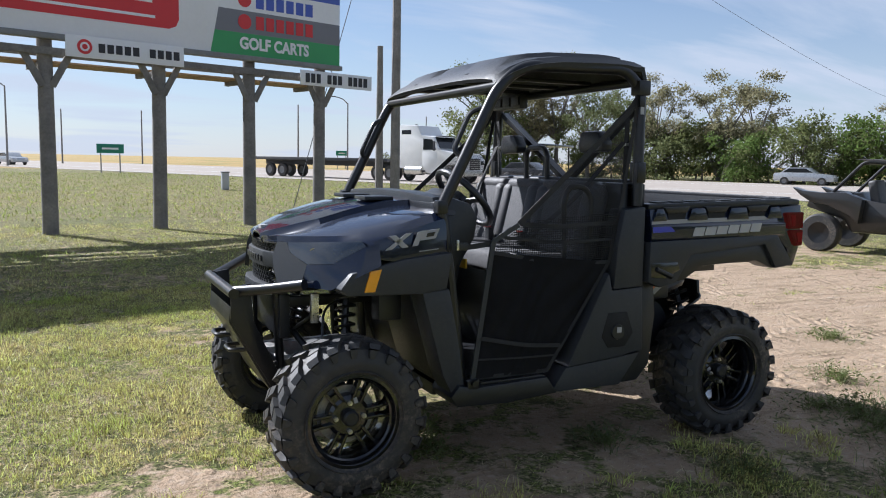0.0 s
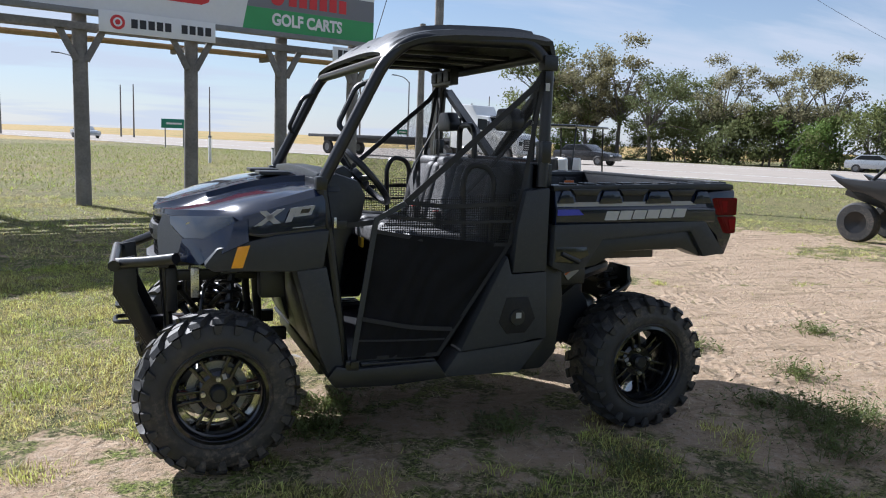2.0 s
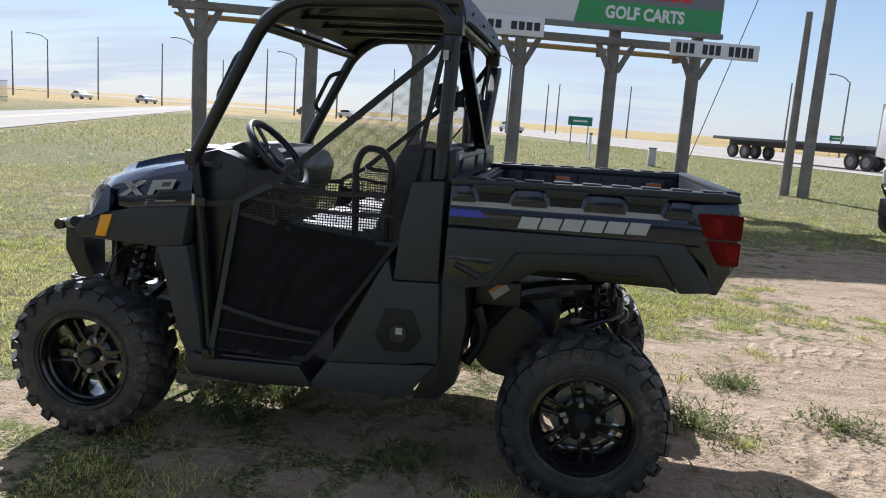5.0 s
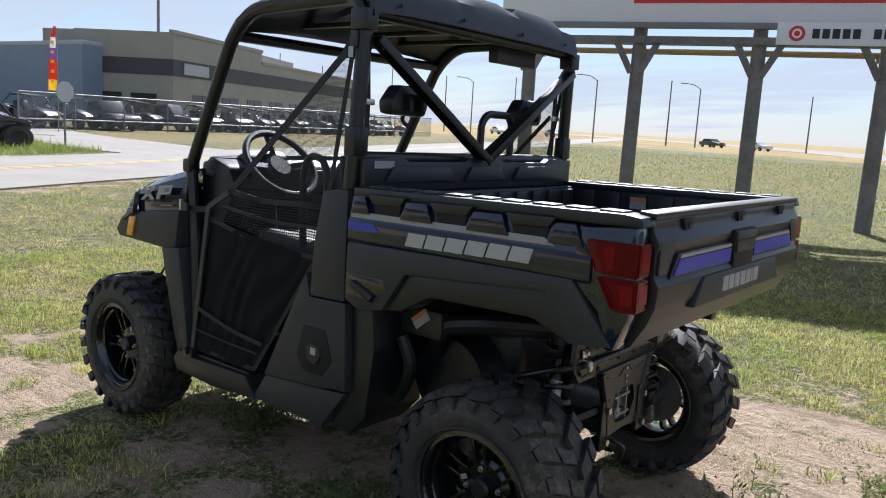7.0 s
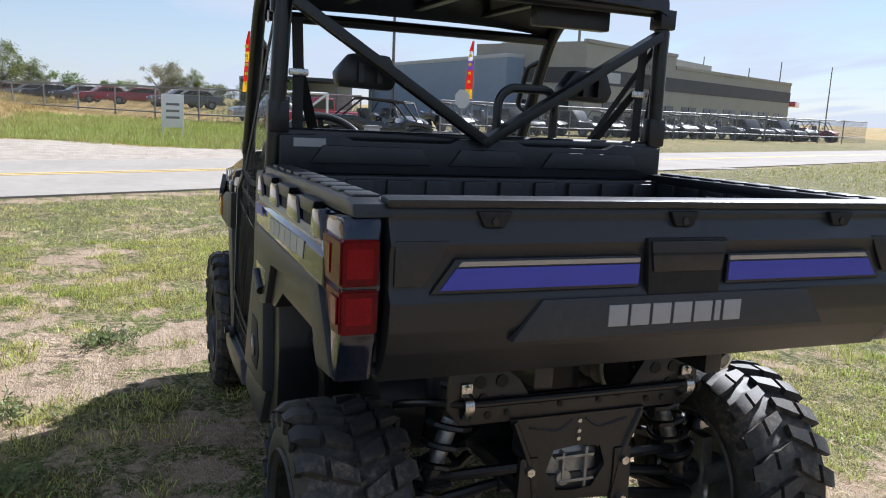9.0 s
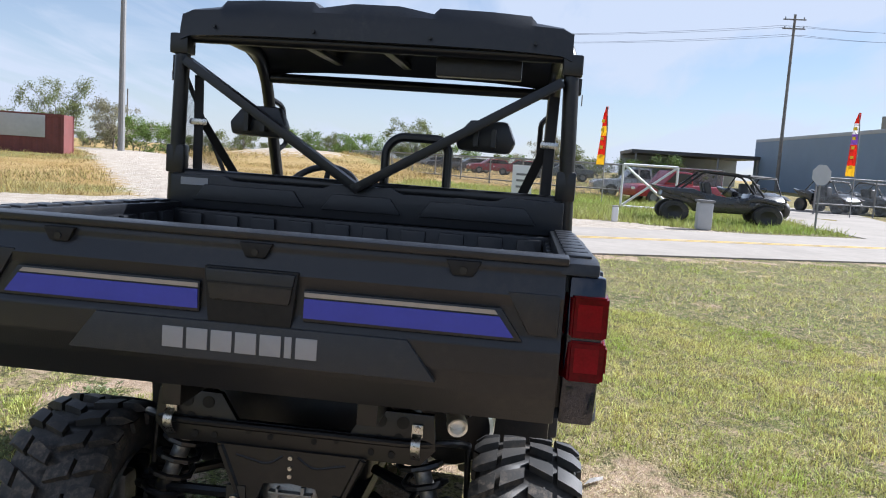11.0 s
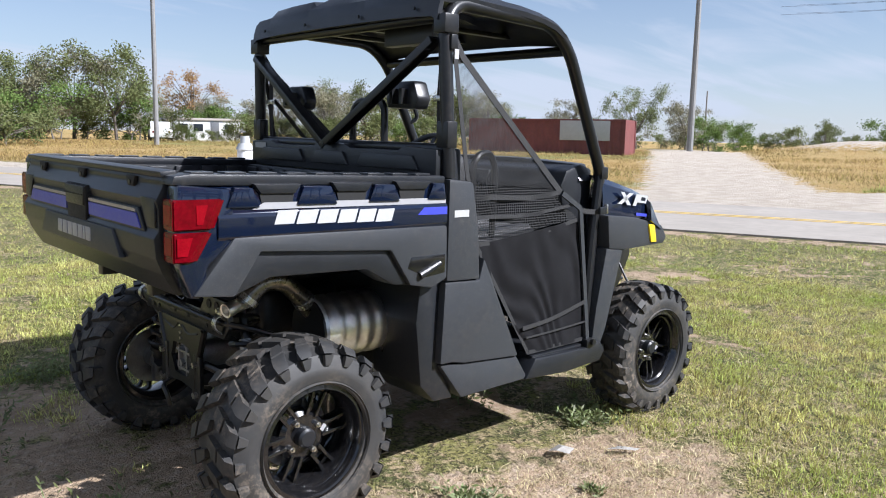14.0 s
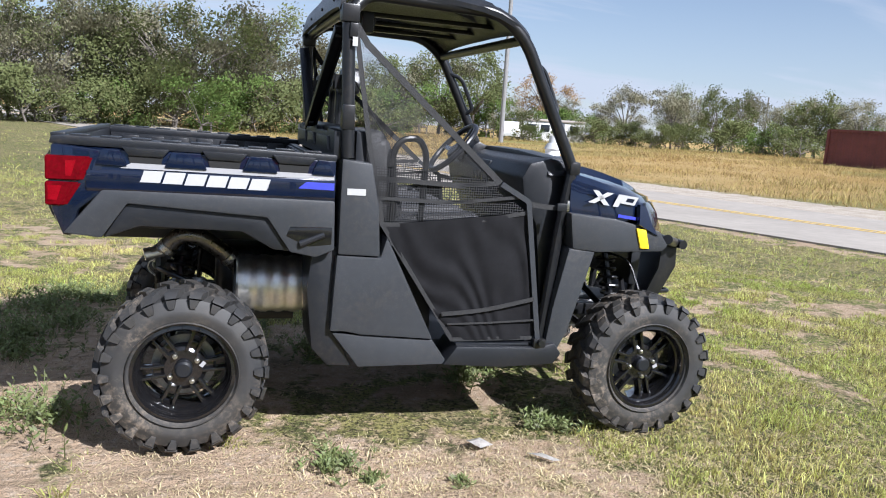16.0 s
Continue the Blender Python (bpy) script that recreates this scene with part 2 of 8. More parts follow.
CONTAINER = material("red_oxide_steel", (0.155, 0.043, 0.040), 0.6, vary=0.25, scale=1.2)
SHED_BLUE = material("blue_grey_cladding", (0.20, 0.26, 0.34), 0.6, vary=0.08, scale=0.5)
STUCCO = material("olive_grey_stucco", (0.32, 0.31, 0.27), 0.85, vary=0.1, scale=0.6)
BAND = material("dark_facade_band", (0.05, 0.05, 0.055), 0.6, vary=0.15, scale=0.6)
ROOF_METAL = material("pale_metal_roof", (0.40, 0.41, 0.42), 0.5, vary=0.1, scale=0.7)
GLASS_DARK = material("dark_window_glass", (0.02, 0.024, 0.028), 0.08, vary=0.2, scale=2)
FENCE = material("galvanised_steel", (0.24, 0.24, 0.24), 0.6, metal=0.3, vary=0.15, scale=5)
CARBODY = material("parked_car_paint", (0.20, 0.20, 0.21), 0.25, vary=0.1, scale=2, coat=0.8, random_tint=0.6)
CAR_WHITE = material("white_vehicle_paint", (0.70, 0.70, 0.69), 0.35, vary=0.08, scale=2, coat=0.5)
CAR_RED = material("dark_red_vehicle_paint", (0.30, 0.02, 0.03), 0.3, vary=0.1, scale=2, coat=0.6)
CAR_BLACK = material("black_vehicle_paint", (0.02, 0.02, 0.022), 0.3, vary=0.1, scale=2, coat=0.6)
CAR_SILVER = material("silver_vehicle_paint", (0.42, 0.44, 0.46), 0.3, metal=0.4, vary=0.1, scale=2, coat=0.6)
FLAG_RED = material("flag_red_cloth", (0.70, 0.06, 0.03), 0.8, vary=0.15, scale=4)
FLAG_YELLOW = material("flag_yellow_cloth", (0.85, 0.60, 0.03), 0.8, vary=0.15, scale=4)
FLAG_PURPLE = material("flag_violet_cloth", (0.30, 0.16, 0.45), 0.8, vary=0.15, scale=4)
SIGN_GREEN = material("highway_sign_green", (0.02, 0.20, 0.13), 0.5, vary=0.06, scale=3)
CLOD = material("soil_crumb", (0.30, 0.225, 0.15), 0.95, vary=0.3, scale=2, island=0.4, spec=0.1)
PAPER = material("scrap_of_paper", (0.50, 0.48, 0.45), 0.8, vary=0.1, scale=30)


def ground_material():
    m = bpy.data.materials.new("grass_and_sand")
    m.use_nodes = True
    t = m.node_tree
    b = t.nodes["Principled BSDF"]
    b.inputs["Roughness"].default_value, b.inputs["Specular IOR Level"].default_value = 0.95, 0.15
    geo = t.nodes.new("ShaderNodeNewGeometry")

    def noise_of(sc, det=5.0, ro=0.55):
        n = t.nodes.new("ShaderNodeTexNoise")
        n.inputs["Scale"].default_value, n.inputs["Detail"].default_value, n.inputs["Roughness"].default_value = sc, det, ro
        t.links.new(geo.outputs["Position"], n.inputs["Vector"])
        return n.outputs["Fac"]

    def ramp(val, lo, hi, a=0.0, z=1.0):
        n = t.nodes.new("ShaderNodeMapRange"); n.interpolation_type = "SMOOTHSTEP"
        n.inputs[1].default_value, n.inputs[2].default_value, n.inputs[3].default_value, n.inputs[4].default_value = lo, hi, a, z
        t.links.new(val, n.inputs[0])
        return n.outputs[0]

    def mix(fac, a, bb):
        n = t.nodes.new("ShaderNodeMix"); n.data_type = "RGBA"
        for sock, val in (("Factor", fac), ("A", a), ("B", bb)):
            if hasattr(val, "is_output"):
                t.links.new(val, n.inputs[sock])
            else:
                n.inputs[sock].default_value = val if sock == "Factor" else (*val, 1)
        return n.outputs["Result"]

    def attr(name):
        n = t.nodes.new("ShaderNodeAttribute"); n.attribute_name = name
        return n.outputs["Fac"]

    def add(a, bb, op="ADD"):
        n = t.nodes.new("ShaderNodeMath"); n.operation = op
        for i, v in enumerate((a, bb)):
            if hasattr(v, "is_output"):
                t.links.new(v, n.inputs[i])
            else:
                n.inputs[i].default_value = v
        return n.outputs[0]

    grass = mix(ramp(noise_of(0.35), 0.35, 0.65), (0.150, 0.185, 0.042), (0.25, 0.225, 0.085))
    grass = mix(ramp(noise_of(5.0), 0.38, 0.66), grass, (0.085, 0.095, 0.035))
    grass = mix(ramp(noise_of(1.4, 6.0, 0.62), 0.56, 0.70), grass, (0.31, 0.25, 0.14))
    grass = mix(ramp(noise_of(22.0), 0.46, 0.66), grass, (0.40, 0.31, 0.19))
    grass = mix(ramp(noise_of(60.0, 4.0, 0.7), 0.47, 0.60), grass, (0.050, 0.047, 0.022))
    dry = mix(ramp(noise_of(0.25), 0.35, 0.65), (0.32, 0.21, 0.075), (0.38, 0.27, 0.12))
    dry = mix(ramp(noise_of(0.06), 0.52, 0.62), dry, (0.19, 0.18, 0.06))
    sand = mix(ramp(noise_of(1.3), 0.3, 0.7), (0.405, 0.300, 0.205), (0.33, 0.24, 0.160))
    sand = mix(ramp(noise_of(26.0), 0.45, 0.75), sand, (0.43, 0.345, 0.26))
    sand = mix(ramp(noise_of(4.5, 7.0, 0.68), 0.54, 0.68), sand, (0.20, 0.155, 0.095))
    sand = mix(ramp(noise_of(75.0, 3.0, 0.7), 0.60, 0.68), sand, (0.13, 0.105, 0.07))
    # long drag marks and dead stubble along the wheel tracks
    drag = t.nodes.new("ShaderNodeMapping"); drag.inputs["Rotation"].default_value = (0, 0, 0.12); drag.inputs["Scale"].default_value = (0.9, 6.5, 1)
    t.links.new(geo.outputs["Position"], drag.inputs[0])
    lines = t.nodes.new("ShaderNodeTexNoise")
    lines.inputs["Scale"].default_value, lines.inputs["Detail"].default_value, lines.inputs["Roughness"].default_value = 1.0, 7.0, 0.65
    t.links.new(drag.outputs[0], lines.inputs["Vector"])
    sand = mix(ramp(lines.outputs["Fac"], 0.50, 0.66, 0.0, 0.85), sand, (0.235, 0.175, 0.115))
    sand = mix(ramp(lines.outputs["Fac"], 0.30, 0.42, 0.6, 0.0), sand, (0.44, 0.36, 0.28))
    shell = mix(ramp(noise_of(2.0), 0.35, 0.65), (0.45, 0.395, 0.33), (0.37, 0.32, 0.26))
    sand = mix(attr("shell"), sand, shell)
    base = mix(attr("dry"), grass, dry)
    edge = add(attr("sand"), add(add(noise_of(3.2, 6.0, 0.65), -0.5), 1.7, "MULTIPLY"))
    base = mix(ramp(edge, 0.42, 0.58), base, sand)
    t.links.new(base, b.inputs["Base Color"])
    rough = add(noise_of(30.0), add(noise_of(120.0, 3.0), 0.4, "MULTIPLY"))
    # ribbed prints of tyres in the bare sand
    turn = t.nodes.new("ShaderNodeMapping"); turn.inputs["Rotation"].default_value = (0, 0, 0.25)
    t.links.new(geo.outputs["Position"], turn.inputs[0])
    rib = t.nodes.new("ShaderNodeTexWave"); rib.bands_direction = "X"
    for k, v in (("Scale", 2.3), ("Distortion", 9.0), ("Detail", 3.0), ("Detail Scale", 1.6), ("Detail Roughness", 0.6)):
        rib.inputs[k].default_value = v
    t.links.new(turn.outputs[0], rib.inputs["Vector"])
    rough = add(rough, add(lines.outputs["Fac"], -1.2, "MULTIPLY"))
    rough = add(rough, add(add(rib.outputs["Fac"], ramp(noise_of(1.1), 0.48, 0.62), "MULTIPLY"), add(add(attr("sand"), attr("shell"), "SUBTRACT"), 1.1, "MULTIPLY"), "MULTIPLY"))
    bn = t.nodes.new("ShaderNodeBump"); bn.inputs["Strength"].default_value, bn.inputs["Distance"].default_value = 0.75, 0.05
    t.links.new(rough, bn.inputs["Height"]); t.links.new(bn.outputs[0], b.inputs["Normal"])
    return m


GROUND = ground_material()

# ---- tools for building ----
def mesh_of(bm, name):
    me = bpy.data.meshes.new(name)
    bm.normal_update()
    bm.to_mesh(me)
    bm.free()
    return me


def smooth(me, angle=35):
    me.polygons.foreach_set("use_smooth", [True] * len(me.polygons))
    me.set_sharp_from_angle(angle=radians(angle))
    return me


def part(name, bm, mat, parent=None, label="", angle=35):
    me = smooth(mesh_of(bm, name), angle)
    for m in mat if isinstance(mat, (list, tuple)) else (mat,):
        me.materials.append(m)
    ob = new(name, me)
    if parent is not None:
        ob.parent = parent
    if label:
        ob["label"] = label
    return ob


def thing(name, label, category, m=None, group="", kind=""):
    ob = new(name)
    ob.empty_display_size = 0.2
    if m is not None:
        ob.matrix_world = m
    return tagged(ob, label, category, group, kind)


def box(bm, c, s, m=None, bevel=0.0, mi=0):
    """A box with centre c and size s, its edges rounded by bevel."""
    vs = bmesh.ops.create_cube(bm, size=1.0)["verts"]
    bmesh.ops.scale(bm, vec=s, verts=vs)
    bmesh.ops.translate(bm, vec=c, verts=vs)
    if bevel:
        es = list({e for v in vs for e in v.link_edges})
        r = bmesh.ops.bevel(bm, geom=es, offset=bevel, segments=2, profile=0.6, affect="EDGES")
        vs = list({v for f in r["faces"] for v in f.verts} | {v for v in vs if v.is_valid})
    if m is not None:
        bmesh.ops.transform(bm, matrix=m, verts=vs)
    for f in {f for v in vs for f in v.link_faces}:
        f.material_index = mi
    return vs


def rod(bm, a, b, r, r2=None, sides=10, mi=0, caps=True):
    """A straight round bar from a to b."""
    a, b = Vector(a), Vector(b)
    m = Matrix.Translation((a + b) / 2) @ (b - a).to_track_quat("Z", "Y").to_matrix().to_4x4()
    vs = bmesh.ops.create_cone(bm, cap_ends=caps, segments=sides, radius1=r, radius2=r if r2 is None else r2, depth=(b - a).length, matrix=m)["verts"]
    for f in {f for v in vs for f in v.link_faces}:
        f.material_index = mi
    return vs


def curve_points(pts, bend=0.06, steps=5):
    """The corners of a line of points rounded off."""
    pts = [Vector(p) for p in pts]
    out = [pts[0]]
    for a, b, c in zip(pts, pts[1:], pts[2:]):
        ab, cb = a - b, c - b
        d = min(bend, ab.length * 0.48, cb.length * 0.48)
        p, q = b + ab.normalized() * d, b + cb.normalized() * d
        out += [p * (1 - u) ** 2 + b * 2 * u * (1 - u) + q * u * u for u in [i / steps for i in range(steps + 1)]]
    return out + [pts[-1]]


def pipe(bm, pts, r, bend=0.06, sides=10, steps=5, flat=1.0, mi=0, up=None):
    """A bar along rounded points; flat squeezes its section to a strap."""
    line = curve_points(pts, bend, steps) if bend else [Vector(p) for p in pts]
    rings, normal = [], None
    for i, p in enumerate(line):
        d = (line[min(i + 1, len(line) - 1)] - line[max(i - 1, 0)]).normalized()
        if normal is None:
            normal = Vector(up) if up else (Vector((0, 0, 1)) if abs(d.z) < 0.9 else Vector((1, 0, 0)))
        normal = (normal - d * normal.dot(d)).normalized()
        side = d.cross(normal)
        rr = r[i * (len(r) - 1) // max(len(line) - 1, 1)] if isinstance(r, (list, tuple)) else r
        rings.append([bm.verts.new(p + normal * math.cos(a) * rr * flat + side * math.sin(a) * rr) for a in [2 * math.pi * k / sides + math.pi / sides for k in range(sides)]])
    for a, b in zip(rings, rings[1:]):
        for k in range(sides):
            f = bm.faces.new((a[k], a[(k + 1) % sides], b[(k + 1) % sides], b[k])); f.material_index = mi
    bm.faces.new(rings[0][::-1]).material_index = mi
    bm.faces.new(rings[-1]).material_index = mi


def prism(bm, poly, a, b, axis="y", bevel=0.0, m=None, taper=0.0, mi=0, seg=2):
    """A plate: a polygon drawn across the axis and carried from a to b along it; the far face may be drawn in by taper."""
    def at(p, w):
        return {"y": (p[0], w, p[1]), "x": (w, p[0], p[1]), "z": (p[0], p[1], w)}[axis]
    cx, cy = sum(p[0] for p in poly) / len(poly), sum(p[1] for p in poly) / len(poly)
    va = [bm.verts.new(at(p, a)) for p in poly]
    vb = [bm.verts.new(at((p[0] + (cx - p[0]) * taper, p[1] + (cy - p[1]) * taper), b)) for p in poly]
    n = len(poly)
    fs = [bm.faces.new(va), bm.faces.new(vb[::-1])] + [bm.faces.new((va[(i + 1) % n], va[i], vb[i], vb[(i + 1) % n])) for i in range(n)]
    bmesh.ops.recalc_face_normals(bm, faces=fs)
    vs = va + vb
    if bevel:
        es = list({e for v in vs for e in v.link_edges})
        r = bmesh.ops.bevel(bm, geom=es, offset=bevel, segments=seg, profile=0.6, affect="EDGES")
        vs = list({v for f in r["faces"] for v in f.verts} | {v for v in vs if v.is_valid})
    for f in {f for v in vs for f in v.link_faces}:
        f.material_index = mi
    if m is not None:
        bmesh.ops.transform(bm, matrix=m, verts=vs)
    return vs


def letters(text, height, m, mat, name="lettering", parent=None, thick=0.0015, slant=0.0, squeeze=1.0, bold=0.0, label=""):
    """Words cut out of thin sheet: baseline start at m's origin, along its x, upright along its y."""
    cu = bpy.data.curves.new(name, "FONT")
    cu.body, cu.size, cu.extrude, cu.offset, cu.shear = text, height * 1.37, thick, bold, slant
    cu.resolution_u = 3
    tmp = bpy.data.objects.new(name, cu)
    me = bpy.data.meshes.new_from_object(tmp)
    bpy.data.objects.remove(tmp)
    me.transform(m @ Matrix.Diagonal((squeeze, 1, 1, 1)))
    me.materials.clear()
    me.materials.append(mat)
    ob = new(name, me)
    if parent is not None:
        ob.parent = parent
    if label:
        ob["label"] = label
    return ob


def text_width(text, height, bold=0.0, slant=0.0):
    cu = bpy.data.curves.new("ruler", "FONT")
    cu.body, cu.size, cu.offset, cu.shear = text, height * 1.37, bold, slant
    tmp = bpy.data.objects.new("ruler", cu)
    me = bpy.data.meshes.new_from_object(tmp)
    xs = [v.co.x for v in me.vertices]
    bpy.data.objects.remove(tmp)
    bpy.data.meshes.remove(me)
    return min(xs), max(xs)


def fitted_letters(text, width, height, m, mat, **kw):
    """Words set to a given width."""
    lo, hi = text_width(text, height, kw.get("bold", 0.0), kw.get("slant", 0.0))
    k = width / (hi - lo)
    return letters(text, height, m @ Matrix.Translation((-lo * k, 0, 0)), mat, squeeze=k, **kw)


def step(v, lo, hi):
    u = min(max((v - lo) / (hi - lo), 0.0), 1.0)
    return u * u * (3 - 2 * u)


# ---- ground ----
def road_off(x, y):
    """Metres beyond the near edge of the side road, square to it."""
    return (x - (10.0 - 0.41 * y)) / math.hypot(1, 0.41)


def highway_off(x, y):
    """Metres on this side of the highway's near edge."""
    return 0.894 * x + 0.447 * y + 32.6


def ground_z(x, y):
    r = math.hypot(x, y)
    z = (0.0178 * y - 0.0058 * x) * math.exp(-((r / 4.5) ** 2))
    z += 0.035 * noise.noise((x * 0.5, y * 0.5, 3.1)) * step(r, 1.6, 5.0) + 0.012 * noise.noise((x * 2.3, y * 2.3, 7.7)) * step(r, 1.5, 4)
    z += 0.033 * (1 - step(math.hypot(x / 1.5, y), 0.95, 2.4))
    far = highway_off(x, y)
    if -45 < far < 4:
        z *= step(far, 0.5, 4) + step(-far, 34.5, 42)
    off = road_off(x, y)
    if -3 < off < 12:
        z *= 1 - min(step(off, -3, -0.3), 1 - step(off, 8.5, 12))
    z += 0.5 * step(0.83 * x + 0.55 * y, 22, 50)
    z += 1.1 * math.exp(-(((x - 55) / 7) ** 2 + ((y - 18) / 6) ** 2)) + 0.7 * math.exp(-(((x - 62) / 8) ** 2 + ((y - 12) / 5) ** 2))
    return z


def sand_mask(x, y):
    s = math.exp(-(((x + 4.5) / 4.3) ** 2 + ((y + 0.2) / 3.6) ** 2) ** 1.6) * 0.95
    s = max(s, 0.54 * math.exp(-(((x + 0.2) / 1.9) ** 2 + ((y - 0.45) / 1.05) ** 2) ** 2))
    s = max(s, 0.75 * math.exp(-(((x + 1.2) / 1.3) ** 2 + ((y + 1.6) / 0.75) ** 2)), 0.80 * math.exp(-(((x + 0.7) / 1.75) ** 2 + ((y + 1.15) / 0.62) ** 2) ** 2), 0.50 * math.exp(-(((x + 3.0) / 3.0) ** 2 + ((y - 4.4) / 2.0) ** 2) ** 2))
    s = max(s, 0.30 * math.exp(-(((x - 3.6) / 2.6) ** 2 + ((y - 0.9) / 0.35) ** 2)))
    s = max(s, (0.23 + 0.42 * noise.noise((x * 0.33 + 5, y * 0.33, 0)) + 0.25 * noise.noise((x * 1.3, y * 1.3, 2.5))) * (1 - step(math.hypot(x, y), 9, 15)) if abs(x) < 16 and abs(y) < 16 else 0)
    off = road_off(x, y)
    s = max(s, 0.85 * math.exp(-(((x + 6.4) / 4.8) ** 2 + ((y + 5.2) / 4.0) ** 2) ** 1.6) - 0.45 * math.exp(-(((x + 8.3) / 1.6) ** 2 + ((y + 4.6) / 0.7) ** 2)))
    s = max(s, 0.52 * math.exp(-((x - 2.6) / 0.28) ** 2 - ((y - 0.3) / 1.3) ** 2))
    # sandy shoulder along the far side of the road, widening to a track that leaves between the fields
    wide = 8.2 + 5.0 * math.exp(-((y - 5) / 4) ** 2) - 3.2 * step(-y, 2, 8)
    s = max(s, 0.95 * (step(off, 4.6, 5.2) - step(off, wide, wide + 1.2)))
    if 15 < x < 75:
        s = max(s, 0.9 * math.exp(-((0.53 * (x - 17) - 0.848 * (y - 7)) / (2.6 + 0.02 * x)) ** 4))
        s = max(s, 0.75 * math.exp(-(((x - 55) / 7) ** 2 + ((y - 18) / 6) ** 2)))
    s = max(s, 0.75 * math.exp(-((off + 0.35) / 0.35) ** 2))
    return s


def dry_mask(x, y):
    off = road_off(x, y)
    d = step(off, 8, 11) * (0.9 if y > -6 else 0.25)
    u = 0.15 * step(-y, 14, 24) * (1 - step(-y, 42, 60))
    d = max(d, u * (0.6 + 0.4 * math.sin(x * 0.1)))
    d = max(d, step(-y, 76, 84) * 0.8)
    return d


def build_ground():
    n = 300
    axis = [2.4 * math.sinh(7.0 * u) for u in np.linspace(-1, 1, n)]
    verts = [(x, y, ground_z(x, y)) for y in axis for x in axis]
    faces = [(j * n + i, j * n + i + 1, (j + 1) * n + i + 1, (j + 1) * n + i) for j in range(n - 1) for i in range(n - 1)]
    me = bpy.data.meshes.new("ground")
    me.from_pydata(verts, [], faces)
    for name, rule in (("sand", sand_mask), ("dry", dry_mask), ("shell", lambda x, y: step(road_off(x, y), 4.0, 5.0))):
        me.attributes.new(name, "FLOAT", "POINT").data.foreach_set("value", [rule(x, y) for x, y, _ in verts])
    smooth(me, 80)
    me.materials.append(GROUND)
    return tagged(new("ground", me), "mown grass with bare sandy patches and wheel tracks", "ground", kind="structure")


ground = build_ground()


def strip(name, line, width, mat, lift, label, category, sag=True):
    """A ribbon laid along a line of points on the ground."""
    bm = bmesh.new()
    rows, pts = [], [Vector((x, y, 0)) for x, y in line]
    for i, p in enumerate(pts):
        d = (pts[min(i + 1, len(pts) - 1)] - pts[max(i - 1, 0)]).normalized()
        side = Vector((d.y, -d.x, 0)) * width / 2
        rows.append([bm.verts.new((*(p + side * s).xy, (ground_z(*(p + side * s).xy) if sag else 0) + lift)) for s in (-1, -0.5, 0, 0.5, 1)])
    for a, b in zip(rows, rows[1:]):
        for k in range(4):
            bm.faces.new((a[k], a[k + 1], b[k + 1], b[k]))
    bmesh.ops.recalc_face_normals(bm, faces=bm.faces)
    if sum(f.normal.z for f in bm.faces) < 0:
        bmesh.ops.reverse_faces(bm, faces=bm.faces)
    r = bmesh.ops.extrude_face_region(bm, geom=list(bm.faces))
    bmesh.ops.translate(bm, vec=(0, 0, -0.15), verts=[v for v in r["geom"] if isinstance(v, bmesh.types.BMVert)])
    bmesh.ops.recalc_face_normals(bm, faces=bm.faces)
    return tagged(part(name, bm, mat), label, category, kind="structure")


def along(off, lo, hi, n):
    k = math.hypot(1, 0.41)
    return [(10.0 - 0.41 * y + off * k, y) for y in np.linspace(lo, hi, n)]


strip("road", along(2.85, -230, 150, 120), 5.7, ASPHALT, 0.03, "pale worn asphalt side road past the grass", "road")
strip("road_line", along(2.85, -230, 150, 120), 0.10, LINE_YELLOW, 0.036, "faded yellow centre line on the side road", "road marking")
strip("road_line", along(3.10, -230, 150, 120), 0.10, LINE_YELLOW, 0.036, "faded yellow centre line on the side road", "road marking")
HIGHWAY = [(-0.447 * s + 0.894 * off, 0.894 * s + 0.447 * off) for s, off in [(k, -49.6) for k in range(260, -150, -10)] + [(-175, -44), (-205, -34), (-260, -8), (-330, 32), (-420, 90)]]
strip("highway", HIGHWAY, 34.0, CONCRETE, 0.03, "wide pale concrete highway across the verge", "road")
for off in (-33.4, -41.5, -57.6, -65.8):
    strip("road_line", [(-0.447 * s + 0.894 * off, 0.894 * s + 0.447 * off) for s in range(200, -150, -10)], 0.14, LINE_WHITE, 0.036, "white line along the highway", "road marking")
strip("driveway", [(15.8, -13.4), (24, -12.8), (34, -13.6), (44, -15.5)], 5.6, ASPHALT, 0.02, "pale driveway into the dealer's yard", "road")

# ---- billboard ----
POSTS = (-4.15, -2.08, 0.04, 2.06, 4.02, 5.76)


